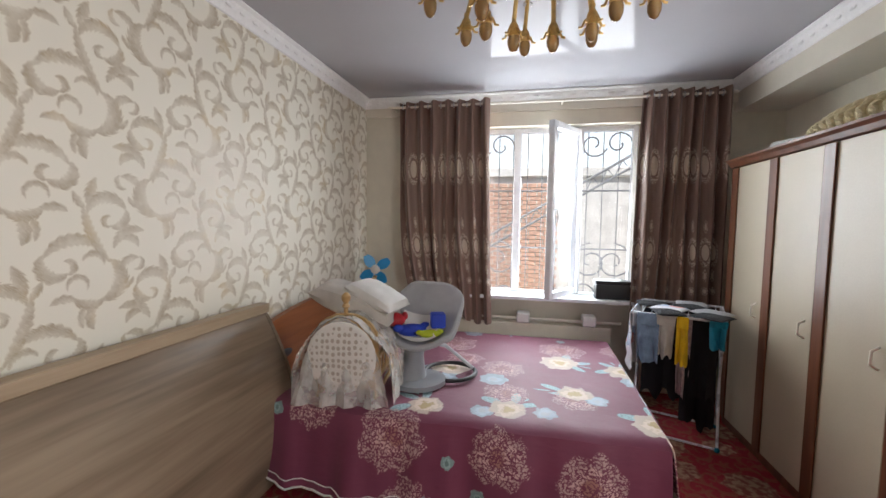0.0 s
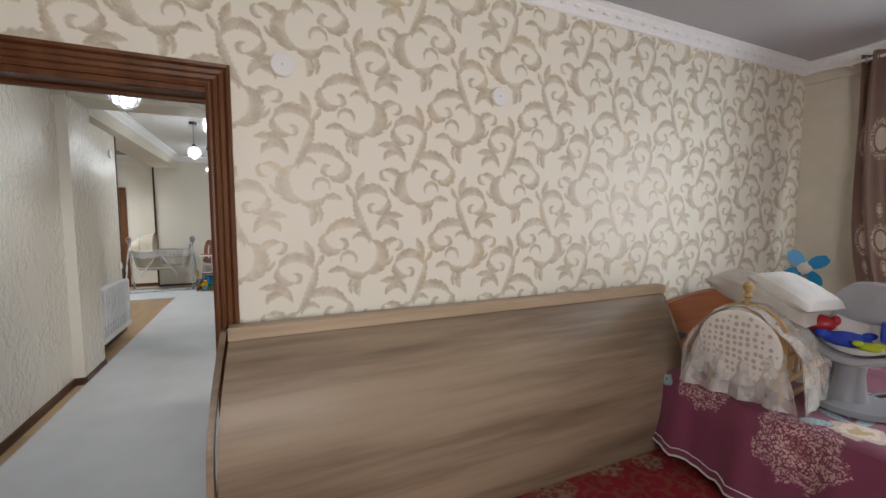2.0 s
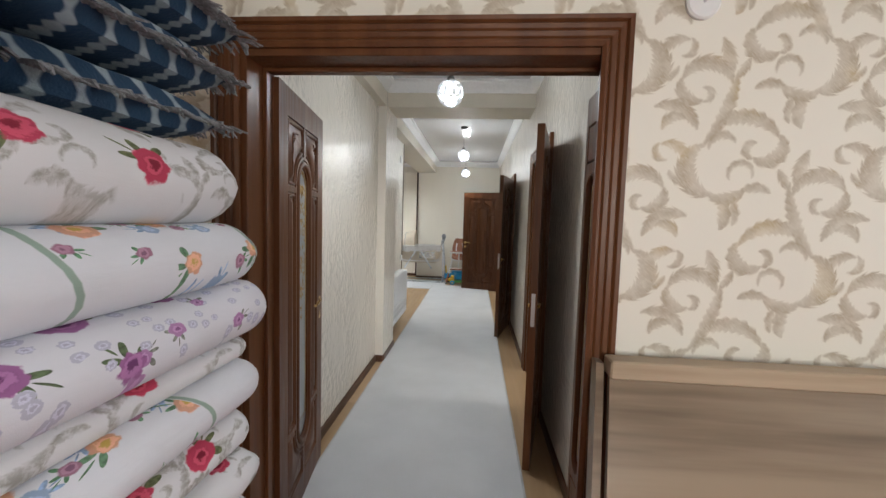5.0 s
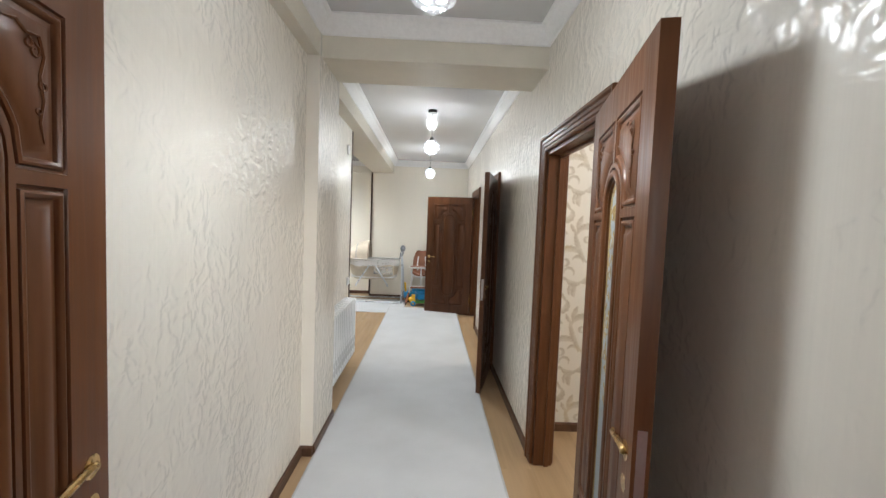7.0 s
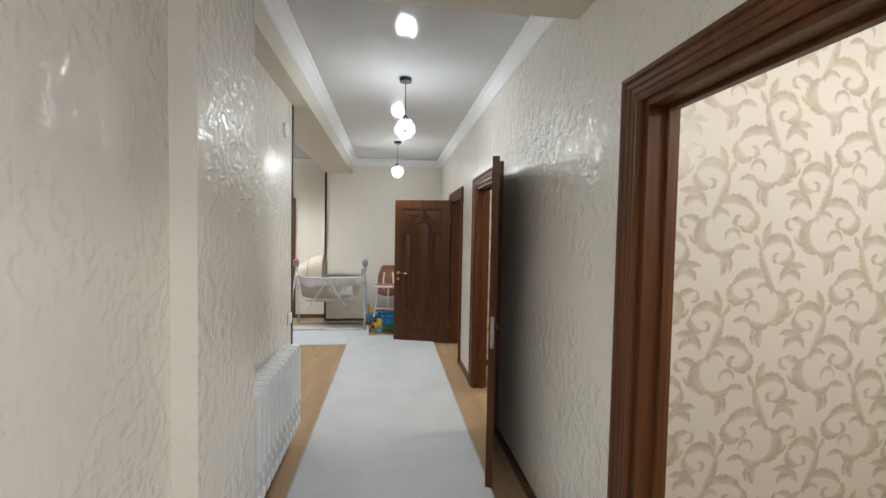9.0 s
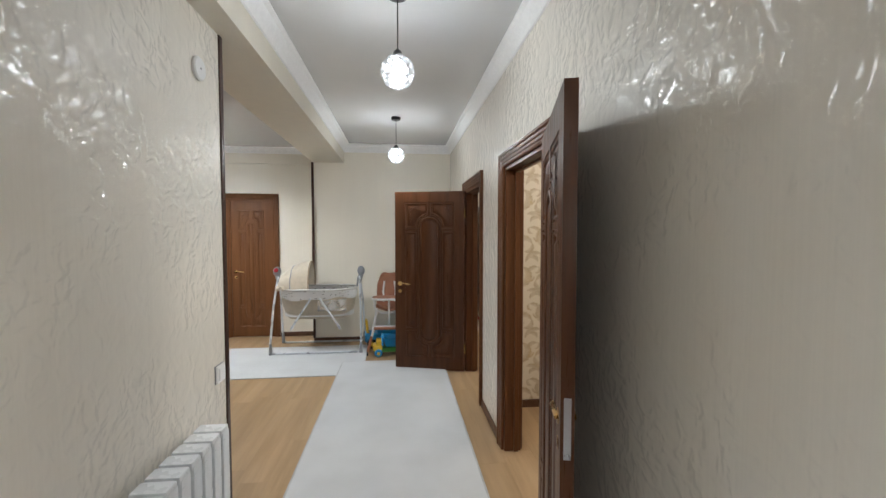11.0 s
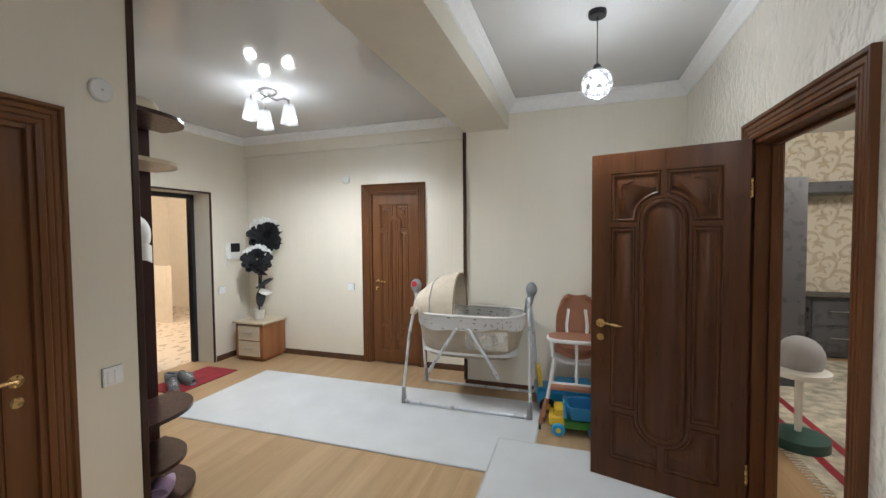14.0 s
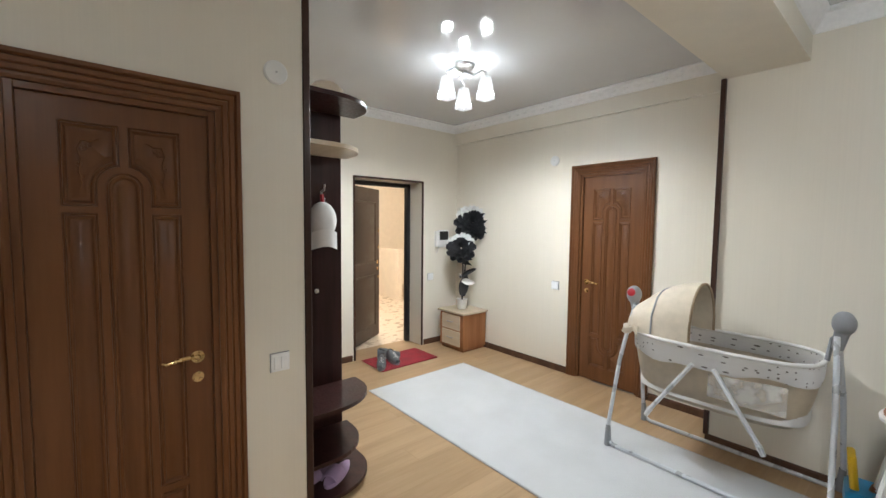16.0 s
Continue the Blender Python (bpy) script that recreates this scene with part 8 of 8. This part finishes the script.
truck = thing("toy_truck", "blue and yellow plastic toy truck on the floor", "toy truck", (0.27, 7.60, 0.0), 4)
truck.scale = (1.15, 1.15, 1.15)
cabx = box(bmesh.new(), (-0.17, -0.075, 0.06), (-0.07, 0.075, 0.125), 0.025, 3)
box(cabx, (-0.135, -0.068, 0.12), (-0.072, 0.068, 0.175), 0.018, 3)
part("cab", cabx, YELLOW, truck, "yellow rounded cab")
part("windscreen", one_box((-0.139, -0.05, 0.13), (-0.132, 0.05, 0.162), 0.003), BLACK_PLASTIC, truck, "dark windscreen", smooth=False)
part("guard", tube(bmesh.new(), [(-0.065, -0.07, 0.12), (-0.068, -0.07, 0.215), (-0.068, 0.07, 0.215), (-0.065, 0.07, 0.12)], 0.010, 8), SKY_BLUE, truck, "light blue guard")
hull = []
for z, x0, x1, w in ((0.10, -0.03, 0.15, 0.055), (0.13, -0.045, 0.175, 0.078), (0.20, -0.06, 0.205, 0.100), (0.205, -0.066, 0.212, 0.106), (0.20, -0.052, 0.197, 0.092), (0.125, -0.03, 0.16, 0.066), (0.115, 0.0, 0.13, 0.045)):
    mid, reach_x = (x0 + x1) / 2, (x1 - x0) / 2
    hull.append([(mid + reach_x * math.copysign(abs(math.cos(a)) ** 0.4, math.cos(a)), w * math.copysign(abs(math.sin(a)) ** 0.4, math.sin(a)), z) for a in [2 * math.pi * (k + 0.5) / 24 for k in range(25)]])
tipper = sheet(bmesh.new(), hull)
bmesh.ops.remove_doubles(tipper, verts=tipper.verts, dist=0.0005)
bmesh.ops.holes_fill(tipper, edges=[e for e in tipper.edges if e.is_boundary], sides=60)
bmesh.ops.recalc_face_normals(tipper, faces=tipper.faces)
part("tipper", tipper, SKY_BLUE, truck, "light blue tipper bed")
part("chassis", one_box((-0.16, -0.055, 0.04), (0.18, 0.055, 0.09), 0.012, 2), GREEN, truck, "green chassis")
for x in (-0.11, 0.12):
    for y in (-0.078, 0.078):
        w = part("wheel", lathe(bmesh.new(), [(0.034, -0.018), (0.042, -0.010), (0.042, 0.010), (0.034, 0.018)], 18, (x, y, 0.042), Matrix.Rotation(radians(90), 4, "X")), SKY_BLUE, truck, "light blue wheel")
        part("hub", lathe(bmesh.new(), [(0.016, -0.021), (0.016, 0.021)], 12, (x, y, 0.042), Matrix.Rotation(radians(90), 4, "X")), YELLOW, w, "yellow hub")
ride = thing("ride_on_car", "blue ride-on toy car with yellow handle", "toy car", (0.20, 8.02, 0.0), 6)
body = bmesh.new()
box(body, (-0.26, -0.12, 0.07), (0.24, 0.12, 0.20), 0.05, 3)
box(body, (-0.10, -0.10, 0.18), (0.20, 0.10, 0.25), 0.03, 3)
part("body", body, SKY_BLUE, ride)
part("grab_handle", tube(bmesh.new(), [(-0.22, -0.05, 0.18), (-0.24, -0.05, 0.36), (-0.24, 0.05, 0.36), (-0.22, 0.05, 0.18)], 0.018, 8), YELLOW, ride, "yellow grab handle")
for x in (-0.17, 0.16):
    for y in (-0.125, 0.125):
        w = part("wheel", lathe(bmesh.new(), [(0.05, -0.02), (0.065, -0.012), (0.065, 0.012), (0.05, 0.02)], 18, (x, y, 0.066), Matrix.Rotation(radians(90), 4, "X")), BLACK_PLASTIC, ride)
        part("hub", lathe(bmesh.new(), [(0.028, -0.022), (0.028, 0.022)], 14, (x, y, 0.066), Matrix.Rotation(radians(90), 4, "X")), YELLOW, w, "yellow hub")

# ---------- far room furniture ----------
tall = thing("grey_wardrobe", "tall grey wardrobe in the far room", "wardrobe", (1.95, 9.15, 0))
part("body", one_box((0, 0, 0.10), (0.42, 1.6, 2.05), 0.005), GREY_FURNITURE, tall, smooth=False)
part("plinth", one_box((0.01, 0.01, 0.0045), (0.41, 1.59, 0.10)), GREY_FURNITURE, tall, smooth=False)
for y in (0.01, 0.54, 1.07):
    part("door", one_box((-0.018, y, 0.12), (-0.001, y + 0.52, 2.03), 0.003), GREY_FURNITURE, tall, smooth=False)
bridge = thing("bridge_shelf", "grey wall shelf above the dresser", "shelf", (2.77, 10.35, 1.98))
part("board", one_box((0, 0, 0), (1.8, 0.54, 0.13), 0.004), GREY_FURNITURE, bridge, smooth=False)
dress = thing("grey_dresser", "grey dresser with steel bar handles", "dresser", (2.95, 10.38, 0))
part("body", one_box((0, 0.02, 0.02), (1.3, 0.51, 0.70), 0.004), GREY_FURNITURE, dress, smooth=False)
part("top", one_box((-0.02, 0, 0.70), (1.32, 0.515, 0.74), 0.004), BLACK_PLASTIC, dress, smooth=False)
for z in (0.08, 0.40):
    for x in (0.02, 0.66):
        dr = part("drawer", one_box((x, 0.0, z), (x + 0.62, 0.02, z + 0.29), 0.003), GREY_FURNITURE, dress, smooth=False)
        part("handle", tube(bmesh.new(), [(x + 0.16, 0.0, z + 0.17), (x + 0.16, -0.022, z + 0.17), (x + 0.46, -0.022, z + 0.17), (x + 0.46, 0.0, z + 0.17)], 0.007, 6), STEEL, dr, "steel bar handle")
walker = thing("baby_walker", "white and grey baby chair base in the far room", "baby chair", (1.79, 7.88, 0.0085), 20)
walker.scale = (0.75, 0.75, 1.5)
part("seat", ball(bmesh.new(), (0, 0, 0.42), (0.19, 0.19, 0.10), 18, 10), GREY_SEAT, walker)
part("tray_ring", lathe(bmesh.new(), [(0.14, 0.33), (0.23, 0.335), (0.235, 0.36), (0.15, 0.375)], 26), WHITE_PLASTIC, walker, "white ring")
part("column", tube(bmesh.new(), [(0, 0, 0.34), (0.02, 0.02, 0.06)], [0.035, 0.028], 10), WHITE_PLASTIC, walker)
part("base_ring", lathe(bmesh.new(), [(0.16, 0.0), (0.24, 0.0), (0.24, 0.045), (0.17, 0.05)], 26), mottled("dark_green_plastic", (0.02, 0.07, 0.06), 0.4), walker, "dark green base ring")

# ---------- floor boards ----------
boards = structure("floor_laminate", one_box((-0.5, 0.21, -0.0118), (-0.49, 0.22, -0.0110)), LAMINATE, "honey laminate floor boards")
made_boards = {}


def lay(x0, x1, y0, y1, seed):
    rnd = random.Random(seed)
    width = 0.192
    x = x0
    while x < x1 - 0.004:
        w = min(width, x1 - x)
        y = y0 - rnd.uniform(0, 1.1)
        while y < y1 - 0.004:
            a, b = max(y, y0), min(y + 1.29, y1)
            y += 1.29
            if b - a < 0.02:
                continue
            key = (round(w, 3), round(b - a, 3))
            if key not in made_boards:
                bm = one_box((0.0002, 0.0002, -0.011), (w - 0.0002, b - a - 0.0002, 0.0), 0.0005)
                me = bpy.data.meshes.new("plank")
                bm.to_mesh(me)
                bm.free()
                me.materials.append(LAMINATE)
                made_boards[key] = me
            o = new("plank", made_boards[key])
            o.parent = boards
            o.location = (x, a, 0)
        x += width


lay(-0.60, 1.148, 0.0, 8.29, 1)
lay(-1.90, -0.60, 4.60, 8.69, 2)
lay(-4.20, -1.90, 5.80, 8.85, 3)
lay(1.148, 3.2, 0.4, 2.98, 4)
lay(1.148, 3.2, 3.3, 5.9, 5)
lay(1.148, 4.4, 6.02, 10.9, 6)
